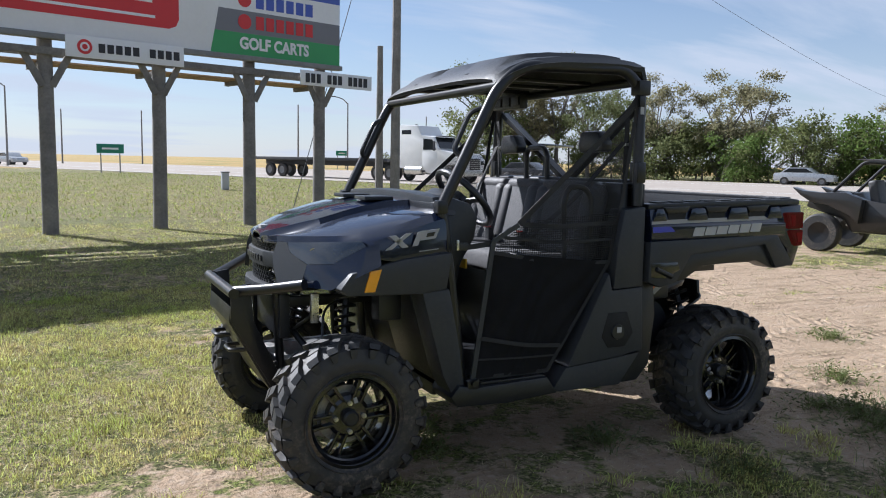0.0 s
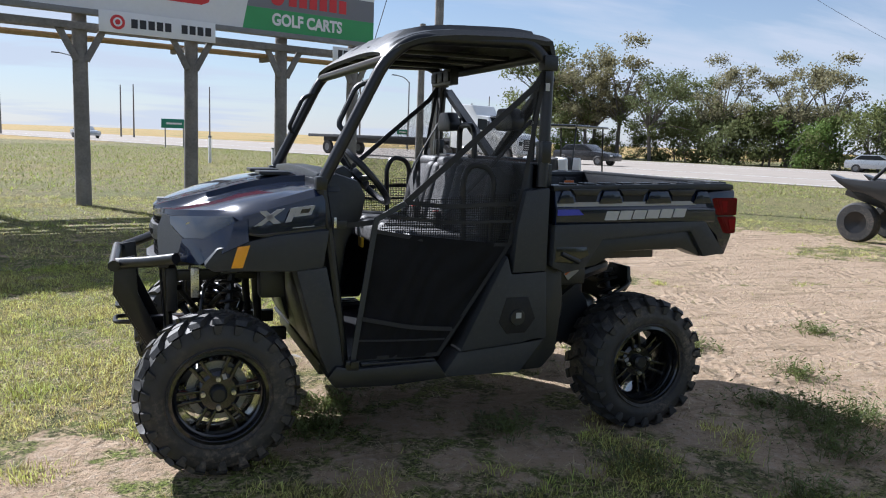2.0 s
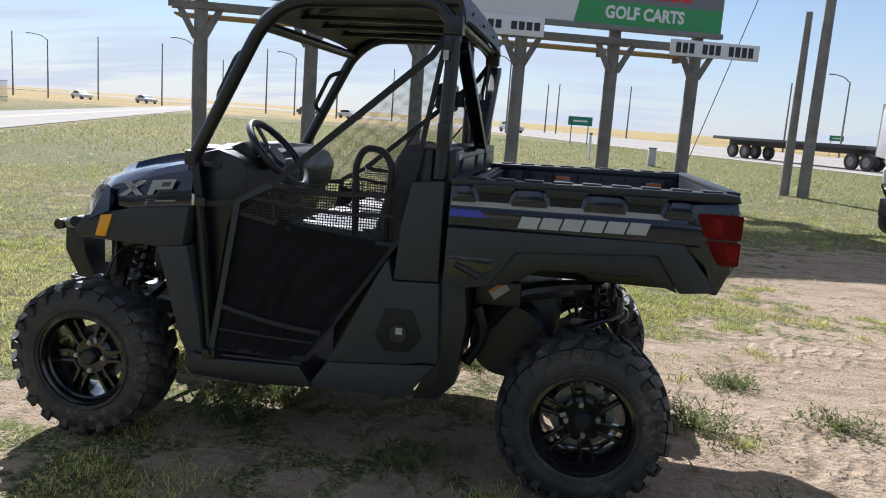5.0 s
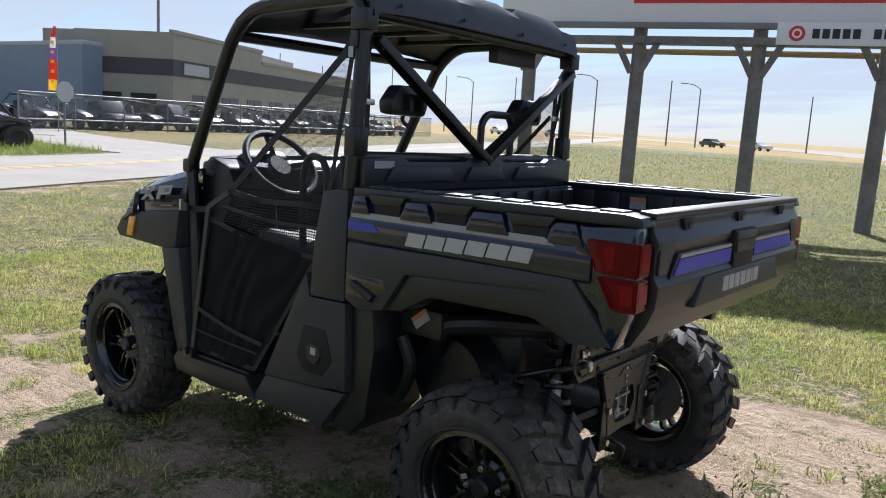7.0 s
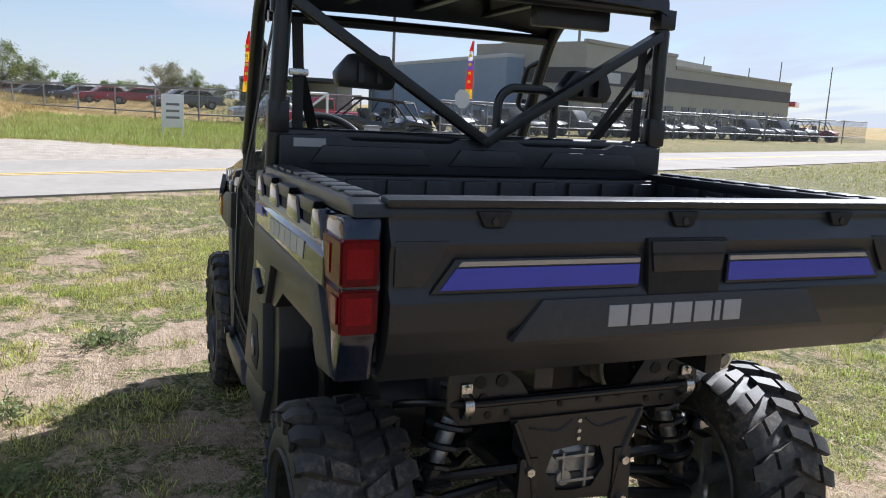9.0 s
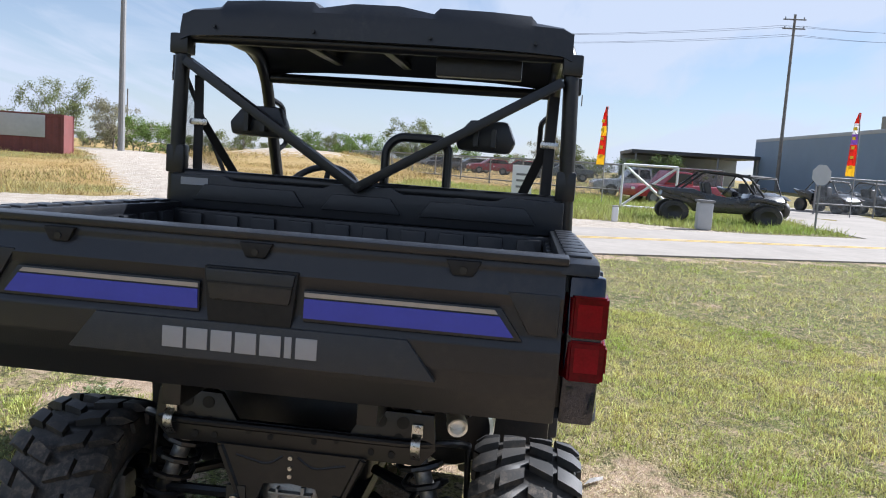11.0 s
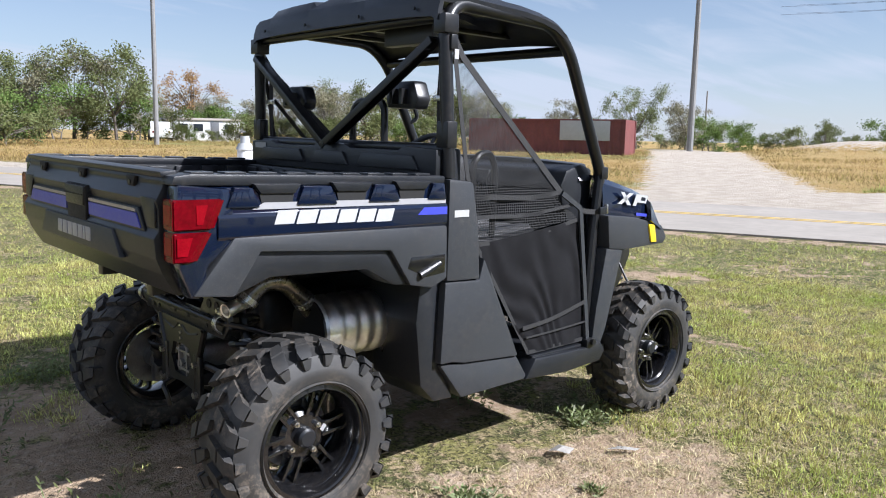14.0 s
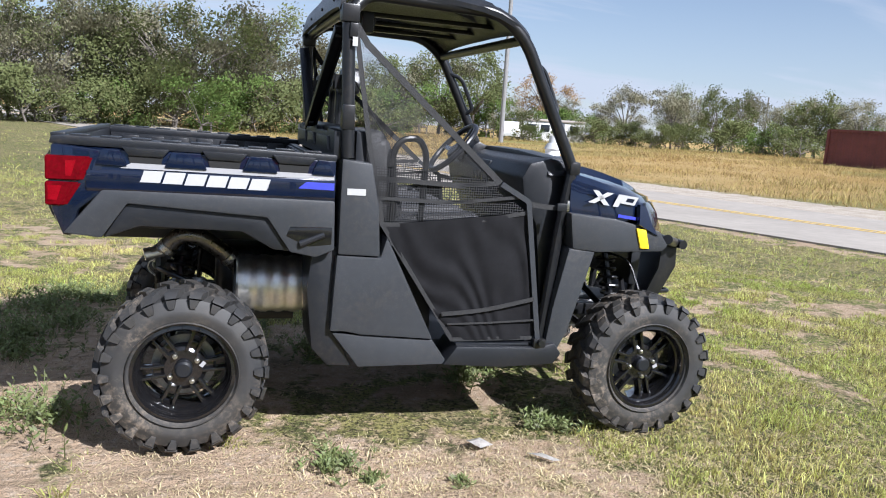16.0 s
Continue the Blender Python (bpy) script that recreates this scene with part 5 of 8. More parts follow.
# tailgate
def tailgate():
    root = new("tailgate"); root.parent = utv
    root["label"] = "black and grey tailgate with blue stripes"
    bm = bmesh.new()
    prof = [(-1.455, 1.262), (-1.492, 1.262), (-1.498, 1.244), (-1.496, 1.230), (-1.519, 1.188), (-1.511, 1.166), (-1.511, 1.100), (-1.526, 1.078), (-1.521, 1.020), (-1.502, 0.972), (-1.462, 0.905), (-1.42, 0.905), (-1.44, 1.0)]
    prism(bm, prof, -0.664, 0.664, "y", 0.005)
    body = part("gate_skin", bm, BLACK, root, "", 25)
    bm = bmesh.new(); prism(bm, [(-1.452, 1.255), (-1.503, 1.255), (-1.506, 1.272), (-1.455, 1.276)], -0.668, 0.668, "y", 0.006); part("gate_cap", bm, BLACK, root)
    # sculpted lower plate
    bm = bmesh.new(); prism(bm, [(-0.41, 0.990), (0.41, 0.990), (0.345, 1.076), (-0.345, 1.076)], -1.533, -1.505, "x", 0.005); part("gate_plate", bm, GREY, root)
    # upper swage
    for s in (1, -1):
        bm = bmesh.new(); prism(bm, [(s * 0.115, 1.092), (s * 0.585, 1.092), (s * 0.535, 1.160), (s * 0.115, 1.160)], -1.522, -1.508, "x", 0.004); part("gate_panel", bm, BLACK, root)
        bm = bmesh.new(); prism(bm, [(s * 0.118, 1.100), (s * 0.565, 1.100), (s * 0.533, 1.142), (s * 0.118, 1.142)], -1.5255, -1.520, "x"); part("blue_stripe", bm, BLUE, root, "blue decal stripe")
        bm = bmesh.new(); prism(bm, [(s * 0.118, 1.146), (s * 0.530, 1.146), (s * 0.522, 1.155), (s * 0.118, 1.155)], -1.5255, -1.520, "x"); part("bronze_stripe", bm, TAN, root)
        bm = bmesh.new(); prism(bm, [(s * 0.595, 1.108), (s * 0.655, 1.108), (s * 0.655, 1.195), (s * 0.545, 1.195)], -1.519, -1.508, "x", 0.004); part("gate_swage", bm, BLACK, root)
    # latch pocket, a solid plate with its shade put in as near-black, and handle
    bm = bmesh.new(); prism(bm, [(-0.092, 1.072), (0.092, 1.072), (0.104, 1.196), (-0.104, 1.196)], -1.529, -1.508, "x", 0.004); latch = part("latch", bm, RECESS_SHADE, root)
    bm = bmesh.new(); prism(bm, [(-0.088, 1.125), (0.088, 1.125), (0.100, 1.192), (-0.100, 1.192)], -1.536, -1.522, "x", 0.006); part("latch_handle", bm, BLACK, latch)
    # shade of the handle's groove, painted as a thin dark strip
    bm = bmesh.new(); box(bm, (-1.5375, 0, 1.163), (0.003, 0.188, 0.004)); part("handle_groove", bm, RECESS_SHADE, latch)
    # tie-down cups are raised plates, coloured near-black for the shade within
    for y in (-0.45, 0, 0.45):
        bm = bmesh.new(); prism(bm, [(y - 0.038, 1.250), (y + 0.038, 1.250), (y + 0.022, 1.218), (y - 0.022, 1.218)], -1.509, -1.494, "x", 0.004); cup = part("tie_down", bm, RECESS_SHADE, root)
        bm = bmesh.new(); rod(bm, (-1.512, y, 1.230), (-1.506, y, 1.230), 0.008, sides=8); part("tie_bolt", bm, STEEL_BLACK, cup)
    # maker's name as seven plain grey blocks
    for k in range(7):
        y0, w = 0.190 - 0.0545 * k + (0.030 if k == 6 else 0), 0.016 if k == 5 else 0.047
        bm = bmesh.new(); prism(bm, [(y0, 1.012), (y0 - w, 1.012), (y0 - w, 1.058), (y0, 1.058)], -1.5355, -1.531, "x", 0.0015); part("name_block", bm, SILVER, root)
    return root


tailgate()


def tail_lamp(s):
    root = new("tail_lamp"); root.parent = utv
    root["label"] = "red tail lamp in two stacked lenses"
    def lens(z0, z1, xa0, xa1):
        bm = bmesh.new()
        # rear face and the side that tapers forward
        y0, y1 = 0.682, 0.7555
        A = [(-1.512 + 0.006, y0, z0), (-1.512 + 0.006, y0, z1), (-1.508, y1, z1), (-1.508, y1, z0), (xa0, 0.760, z0), (xa1, 0.760, z1)]
        v = [bm.verts.new((x, s * y, z)) for x, y, z in A] + [bm.verts.new((x + 0.05, s * (y - 0.02), z)) for x, y, z in A]
        for q in ((0, 1, 2, 3), (3, 2, 5, 4)):
            bm.faces.new([v[i] for i in q]); bm.faces.new([v[i + 6] for i in q][::-1])
        ring = [0, 3, 4, 5, 2, 1]
        for a, b in zip(ring, ring[1:] + ring[:1]):
            bm.faces.new((v[a], v[b], v[b + 6], v[a + 6]))
        bmesh.ops.recalc_face_normals(bm, faces=bm.faces)
        bmesh.ops.bevel(bm, geom=list(bm.edges), offset=0.004, segments=2, affect="EDGES")
        return bm
    part("upper_lens", lens(1.108, 1.196, -1.408, -1.374), RED_LENS, root, "", 25)
    part("lower_lens", lens(1.016, 1.102, -1.462, -1.412), RED_LENS, root, "", 25)
    for (z0, z1), (xa, xb) in (((1.036, 1.088), (-1.498, -1.452)), ((1.124, 1.180), (-1.440, -1.405))):
        bm = bmesh.new(); prism(bm, [(xa, z0), (xb - 0.016, z0), (xb, z1), (xa, z1)], s * 0.7575, s * 0.7603, "y"); part("reflector", bm, RED_DARK, root)
        bm = bmesh.new(); box(bm, (-1.5075, s * 0.718, (z0 + z1) / 2), (0.002, 0.050, z1 - z0)); part("reflector", bm, RED_DARK, root)


tail_lamp(1); tail_lamp(-1)


# side graphics
def side_graphics(s):
    y0, y1 = s * 0.7575, s * 0.7590

    def plate(poly, name, mat, lab="", yy=(y0, y1)):
        bm = bmesh.new(); prism(bm, poly, yy[0], yy[1], "y"); return part(name, bm, mat, utv, lab)
    yu = (s * 0.7485, s * 0.7500)
    plate([(-0.475, 1.152), (-0.475, 1.172), (-1.22, 1.180), (-1.26, 1.160)], "silver_stripe", SILVER, "silver decal stripe", (s * 0.7475, s * 0.7500))
    plate([(-0.475, 1.112), (-0.475, 1.140), (-0.585, 1.141), (-0.615, 1.115)], "blue_stripe", BLUE, "blue decal stripe")
    # model name as six slanted plain blocks, read from outside
    x_first, x_last = (-0.726, -1.190)
    wid = (x_first - x_last) / 6
    for k in range(6):
        xa = (x_first - wid * k) if s > 0 else (x_last + wid * k)
        d = -1 if s > 0 else 1
        zlo = 1.096 - 0.030 * (xa + 0.95) if s > 0 else 1.105 - 0.030 * (xa + 0.95)
        zhi = zlo + 0.043
        w = wid * 0.90
        sl = 0.014
        plate([(xa, zlo), (xa + d * w, zlo), (xa + d * (w + sl), zhi), (xa + d * sl, zhi)], "name_block", WHITE, "", (s * 0.7578, s * 0.7592))
    # bonnet side mark: crossed bars and a slanted block with a slit
    yb = (s * 0.7045, s * 0.7065)
    d = -1 if s > 0 else 1
    x0 = 0.885 if s > 0 else 0.655

    def bars(polys, name):
        bm = bmesh.new()
        for poly in polys:
            pts = []
            for u, v in poly:
                pts.append((x0 + d * u, (1.072 if s > 0 else 1.105) + v + (u * 0.115 if s > 0 else -u * 0.115)))
            prism(bm, pts, yb[0], yb[1], "y")
        return part(name, bm, SILVER if s > 0 else WHITE, utv)
    bars([[(0.0, 0.0), (0.032, 0.0), (0.125, 0.058), (0.093, 0.058)], [(0.02, 0.058), (0.05, 0.058), (0.108, 0.0), (0.078, 0.0)]], "mark_cross")
    bars([[(0.124, 0.0), (0.150, 0.0), (0.176, 0.058), (0.150, 0.058)], [(0.160, 0.019), (0.232, 0.019), (0.250, 0.058), (0.176, 0.058)]], "mark_block")
    hole = [(0.186, 0.030), (0.222, 0.030), (0.231, 0.047), (0.194, 0.047)]
    bm = bmesh.new(); prism(bm, [(x0 + d * u, (1.072 if s > 0 else 1.105) + v + (u * 0.115 if s > 0 else -u * 0.115)) for u, v in hole], s * 0.7062, s * 0.7072, "y"); part("mark_slit", bm, NAVY, utv)
    bm = bmesh.new(); prism(bm, [(x0 + d * 0.155, 1.062 if s > 0 else 1.042), (x0 + d * 0.245, 1.070 if s > 0 else 1.032), (x0 + d * 0.247, 1.074 if s > 0 else 1.046), (x0 + d * 0.157, 1.066 if s > 0 else 1.056)], yb[0], yb[1], "y"); part("mark_underline", bm, SILVER if s > 0 else BLUE, utv)


side_graphics(1); side_graphics(-1)

# ---- cab: doors, seats, dash, wheel, belts ----
def sheet(bm, corners, nu, nv, bulge):
    """A cloth patch between four corners, with UV in metres and a shape given by bulge(u, v)."""
    a, b, c, d = (Vector(p) for p in corners)
    uv = bm.loops.layers.uv.verify()
    grid = [[bm.verts.new(a.lerp(b, i / nu).lerp(d.lerp(c, i / nu), j / nv) + Vector((0, bulge(i / nu, j / nv), 0))) for i in range(nu + 1)] for j in range(nv + 1)]
    for j in range(nv):
        for i in range(nu):
            f = bm.faces.new((grid[j][i], grid[j][i + 1], grid[j + 1][i + 1], grid[j + 1][i]))
            for loop in f.loops:
                loop[uv].uv = (loop.vert.co.x, loop.vert.co.z)


def door(s):
    root = new("door_net"); root.parent = utv
    root["label"] = "black fabric and mesh net door on a grey frame"
    Y = 0.698

    def pt(x, z, y=Y):
        return (x, s * y, z)

    def folds(u, v):
        ph = u * 5.4 - v * 1.1 + 1.5 * noise.noise((u * 2.4, v * 1.3, s * 5.0))
        return s * (0.0048 * math.sin(2 * math.pi * ph) * (0.35 + 0.65 * math.sin(math.pi * v)) + 0.010 * noise.noise((u * 3.2 + v * 1.5, v * 1.7, s * 5.0)) + 0.010 * math.sin(math.pi * u))
    bm = bmesh.new(); sheet(bm, (pt(-0.262, 0.975), pt(0.372, 1.045), pt(0.462, 0.485), pt(0.075, 0.480)), 76, 24, folds)
    part("cloth_panel", bm, FABRIC, root, "black cloth", 80)
    bm = bmesh.new(); sheet(bm, (pt(-0.318, 1.215), pt(0.20, 1.180), pt(0.372, 1.047), pt(-0.262, 0.977)), 24, 12, lambda u, v: s * 0.010 * math.sin(u * 9 + v * 4))
    part("net_panel", bm, NET, root, "black open net", 80)
    bm = bmesh.new(); sheet(bm, (pt(-0.408, 1.74, 0.69), pt(-0.40, 1.735, 0.69), pt(0.20, 1.183), pt(-0.318, 1.217)), 10, 14, lambda u, v: 0.0)
    part("fine_net_panel", bm, FINE_NET, root, "black fine net", 80)

    def strap(pts, w=0.019, name="strap", bend=0.0, lift=0.004):
        bm = bmesh.new(); pipe(bm, [pt(x, z, Y + lift + (0 if z < 1.5 else -0.008)) for x, z in pts], w, bend, 4, flat=0.12, up=(0, 1, 0)); return part(name, bm, WEBBING, root)
    strap([(-0.412, 1.765), (-0.36, 1.688), (0.24, 1.168)])
    strap([(-0.412, 1.765), (-0.330, 1.28), (-0.29, 1.12), (-0.262, 0.97)], 0.014)
    strap([(-0.30, 1.165), (0.05, 1.150), (0.23, 1.168)], 0.014)
    strap([(-0.262, 0.975), (0.05, 0.985), (0.372, 1.045)], 0.012, bend=0.1)
    strap([(0.015, 0.600), (0.20, 0.615), (0.435, 0.668)], 0.013, bend=0.1, lift=0.020)
    strap([(0.045, 0.555), (0.25, 0.560), (0.452, 0.572)], 0.006, bend=0.1, lift=0.016)
    strap([(-0.285, 1.085), (0.02, 1.075), (0.33, 1.112)], 0.010, bend=0.1)
    strap([(0.075, 0.483), (0.462, 0.487)], 0.012)
    strap([(-0.262, 0.975), (0.075, 0.480)], 0.012)
    bm = bmesh.new()
    pipe(bm, [pt(0.245, 1.165, 0.705), pt(0.374, 1.095, 0.708), pt(0.474, 0.458, 0.712)], 0.016, 0.015, 4, flat=0.45, up=(0, 1, 0))
    part("door_frame", bm, GREY, root, "grey door edge bar")
    bm = bmesh.new(); pipe(bm, [pt(0.375, 1.085), pt(0.46, 1.075), pt(0.545, 1.070)], 0.016, 0, 4, flat=0.12, up=(0, 1, 0)); part("latch_strap", bm, WEBBING, root)
    bm = bmesh.new(); box(bm, pt(0.530, 1.078, 0.715), (0.050, 0.014, 0.034), None, 0.004); part("buckle", bm, BLACK, root)
    bm = bmesh.new(); box(bm, pt(0.555, 1.085, 0.715), (0.012, 0.018, 0.046), None, 0.003); part("buckle_pin", bm, CHROME, root)
    bm = bmesh.new(); box(bm, pt(-0.42, 1.735, 0.708), (0.032, 0.014, 0.055), None, 0.004); part("strap_anchor", bm, STEEL_BLACK, root)
    bm = bmesh.new(); box(bm, pt(-0.415, 1.692, 0.720), (0.02, 0.003, 0.035)); part("strap_label", bm, WHITE, root)


door(1); door(-1)


def cushion(bm, c, s, tilt=0.0, bevel=0.035):
    m = Matrix.Translation(c) @ Matrix.Rotation(radians(tilt), 4, "Y")
    vs = bmesh.ops.create_cube(bm, size=1.0)["verts"]
    bmesh.ops.scale(bm, vec=s, verts=vs)
    es = list({e for v in vs for e in v.link_edges})
    r = bmesh.ops.bevel(bm, geom=es, offset=bevel, segments=4, profile=0.5, affect="EDGES")
    vs = list({v for f in r["faces"] for v in f.verts})
    bmesh.ops.transform(bm, matrix=m, verts=vs)


def seat(y0, y1, name):
    root = new(name); root.parent = utv
    root["label"] = "charcoal vinyl and mesh-cloth seat"
    w, c = y1 - y0, (y0 + y1) / 2
    bm = bmesh.new(); cushion(bm, (0.01, c, 0.945), (0.42, w, 0.11), -4); part("seat_cushion", bm, VINYL_LIGHT, root, "", 60)
    for e in (y0 + 0.04, y1 - 0.04):
        bm = bmesh.new(); cushion(bm, (0.0, e, 0.955), (0.40, 0.09, 0.12), -4); part("seat_bolster", bm, VINYL, root, "", 60)
    bm = bmesh.new(); cushion(bm, (-0.255, c, 1.150), (0.10, w, 0.38), -14, 0.04); part("backrest", bm, VINYL_LIGHT, root, "", 60)
    for e in (y0 + 0.045, y1 - 0.045):
        bm = bmesh.new(); cushion(bm, (-0.245, e, 1.145), (0.125, 0.095, 0.36), -14, 0.04); part("back_bolster", bm, VINYL, root, "", 60)
    bm = bmesh.new(); cushion(bm, (-0.292, c, 1.315), (0.10, w * 0.92, 0.07), -14, 0.03); part("backrest_cap", bm, VINYL, root, "", 60)


seat(0.10, 0.60, "driver_seat")
seat(-0.26, 0.09, "middle_seat")
seat(-0.60, -0.27, "passenger_seat")
for y in (-0.405, 0.405):
    bm = bmesh.new()
    prism(bm, [(y - 0.105, 1.535), (y - 0.075, 1.605), (y + 0.055, 1.605), (y + 0.105, 1.545), (y + 0.095, 1.50), (y - 0.085, 1.495)], -0.415, -0.345, "x", 0.016)
    head = part("headrest", bm, BLACK, utv, "black foam headrest", 50)
    for dy in (-0.03, 0.03):
        bm = bmesh.new(); box(bm, (-0.430, y + dy, 1.545), (0.030, 0.016, 0.06)); part("headrest_post", bm, STEEL_BLACK, head)
# middle hoop behind the seats
bm = bmesh.new(); pipe(bm, [(-0.40, -0.06, 1.34), (-0.40, -0.06, 1.49), (-0.40, -0.10, 1.53), (-0.40, -0.25, 1.53), (-0.40, -0.28, 1.50), (-0.40, -0.28, 1.34)], 0.016, 0.03, 10); part("belt_hoop", bm, STEEL_BLACK, utv)


def hip_bar(bm):
    pipe(bm, [(-0.20, 0.615, 0.98), (-0.215, 0.615, 1.27), (-0.18, 0.61, 1.325), (-0.10, 0.60, 1.335), (-0.065, 0.60, 1.27), (-0.075, 0.60, 0.98)], 0.014, 0.05, 10)


both_sides("hip_bar", hip_bar, STEEL_BLACK)


def belt(s, yb):
    root = new("seat_belt"); root.parent = utv
    bm = bmesh.new(); pipe(bm, [(-0.40, s * 0.63, 1.70), (-0.405, s * 0.625, 1.545), (-0.40, s * 0.625, 1.30)], 0.024, 0, 4, flat=0.09, up=(1, 0, 0)); part("belt_webbing", bm, WEBBING, root)
    bm = bmesh.new(); pipe(bm, [(-0.39, s * 0.62, 1.545), (-0.18, s * 0.50, 1.25), (-0.12, yb, 1.02)], 0.024, 0.1, 4, flat=0.09, up=(1, 0, 0.5)); part("belt_shoulder", bm, WEBBING, root)
    bm = bmesh.new(); box(bm, (-0.41, s * 0.625, 1.535), (0.014, 0.062, 0.022), None, 0.006); part("belt_ring", bm, CHROME, root)
    bm = bmesh.new(); box(bm, (-0.12, yb, 1.03), (0.03, 0.045, 0.09), None, 0.008); bk = part("belt_buckle", bm, BLACK, root)
    bm = bmesh.new(); box(bm, (-0.112, yb, 1.078), (0.024, 0.030, 0.008), None, 0.002); part("buckle_button", bm, RED, bk)


belt(1, 0.13); belt(-1, -0.22)

# dash
bm = bmesh.new(); prism(bm, [(0.605, 1.262), (0.52, 1.285), (0.42, 1.255), (0.385, 1.19), (0.40, 1.10), (0.47, 0.98), (0.52, 0.62), (0.585, 0.45), (0.615, 0.60)], -0.585, 0.585, "y", 0.018); dash = part("dashboard", bm, BLACK, utv, "black moulded dashboard")
bm = bmesh.new(); prism(bm, [(0.41, 1.232), (0.39, 1.19), (0.40, 1.12), (0.43, 1.12), (0.45, 1.235)], -0.52, -0.16, "y", 0.008); part("glove_box_lid", bm, GREY, dash)
bm = bmesh.new(); prism(bm, [(0.40, 1.235), (0.38, 1.18), (0.39, 1.06), (0.43, 1.06), (0.45, 1.24)], -0.11, 0.13, "y", 0.008); part("switch_panel", bm, GREY, dash)
bm = bmesh.new(); prism(bm, [(0.56, 1.275), (0.46, 1.318), (0.425, 1.29), (0.415, 1.22), (0.47, 1.22)], 0.26, 0.47, "y", 0.012); hood = part("gauge_hood", bm, BLACK, utv)
bm = bmesh.new(); m = Matrix.Translation((0.419, 0.365, 1.257)) @ Matrix.Rotation(radians(-82), 4, "Y"); rodv = rod(bm, (0, 0, -0.004), (0, 0, 0.004), 0.055, sides=24); bmesh.ops.transform(bm, matrix=m, verts=rodv); part("gauge", bm, GLASS_DARK, hood)
for k, y in enumerate((-0.06, -0.015, 0.03, 0.075)):
    bm = bmesh.new(); box(bm, (0.383, y, 1.15), (0.012, 0.030, 0.045), None, 0.003); part("rocker_switch", bm, GLOSS, dash)


def steering():
    root = new("steering_wheel"); root.parent = utv
    root.matrix_basis = Matrix.Translation((0.345, 0.365, 1.270)) @ Matrix.Rotation(radians(-48), 4, "Y")
    bm = bmesh.new(); n = 40; pipe(bm, [(0.168 * math.cos(2 * math.pi * k / n), 0.168 * math.sin(2 * math.pi * k / n), 0) for k in range(n + 1)], 0.0155, 0, 10); part("steering_rim", bm, BLACK, root)
    bm = bmesh.new(); vs = rod(bm, (0, 0, -0.035), (0, 0, -0.004), 0.062, 0.05, sides=20); part("steering_hub", bm, BLACK, root)
    for a in (0.0, math.pi, -math.pi / 2 - math.pi):
        bm = bmesh.new(); pipe(bm, [(0.04 * math.sin(a), 0.04 * math.cos(a), -0.02), (0.165 * math.sin(a), 0.165 * math.cos(a), 0)], 0.018, 0, 4, flat=0.3); part("steering_spoke", bm, CHROME if a == 0 else BLACK, root)
    bm = bmesh.new(); rod(bm, (0, 0, -0.03), (0, 0, -0.25), 0.026, sides=12); part("steering_column", bm, STEEL_BLACK, root)


steering()
# key on a ring with a yellow tag
bm = bmesh.new(); pipe(bm, [(0.385, 0.36, 1.10), (0.360, 0.37, 1.04), (0.352, 0.375, 0.98)], 0.0025, 0.02, 5); key = part("key_tag_wire", bm, WHITE, utv)
bm = bmesh.new(); box(bm, (0.350, 0.375, 0.958), (0.012, 0.062, 0.046), Matrix.Identity(4), 0.004); tag_plate = part("key_tag", bm, TAG, key, "yellow plastic key tag")
letters("24", 0.026, Matrix(((0, 0, -1, 0.3432), (-1, 0, 0, 0.398), (0, 1, 0, 0.944), (0, 0, 0, 1))), BOARD_DARK, "tag_number", tag_plate, 0.0005)
# pedals
for y, z in ((0.33, 0.62), (0.44, 0.60)):
    bm = bmesh.new(); box(bm, (0.46, y, z), (0.02, 0.06, 0.09), None, 0.006); rod(bm, (0.47, y, z), (0.54, y, z + 0.16), 0.008); part("pedal", bm, STEEL_BLACK, utv)
# console of switches under the roof
bm = bmesh.new(); box(bm, (-0.33, -0.36, 1.795), (0.05, 0.30, 0.085), Matrix.Identity(4), 0.006); pod = part("roof_console", bm, BLACK, utv, "black console under the roof")
for k in range(3):
    bm = bmesh.new(); box(bm, (-0.302, -0.46 + 0.10 * k, 1.795), (0.012, 0.075, 0.052), None, 0.004); part("console_bezel", bm, GREY, pod)

# ---- running gear at the rear ----
both_sides("bed_frame_rail", lambda bm: box(bm, (-0.85, 0.24, 0.86), (1.05, 0.05, 0.07), None, 0.006), STEEL_BLACK)


def ring_plate(bm, outer, inner, x0, x1):
    """A plate with an opening: outer and inner loops of the same count, in (y, z)."""
    loops = [[bm.verts.new((x, y, z)) for y, z in loop] for x in (x0, x1) for loop in (outer, inner)]
    n = len(outer)
    for i in range(n):
        j = (i + 1) % n
        for p, q in ((0, 1), (1, 3), (3, 2), (2, 0)):
            bm.faces.new((loops[p][i], loops[p][j], loops[q][j], loops[q][i]))
    bmesh.ops.recalc_face_normals(bm, faces=bm.faces)


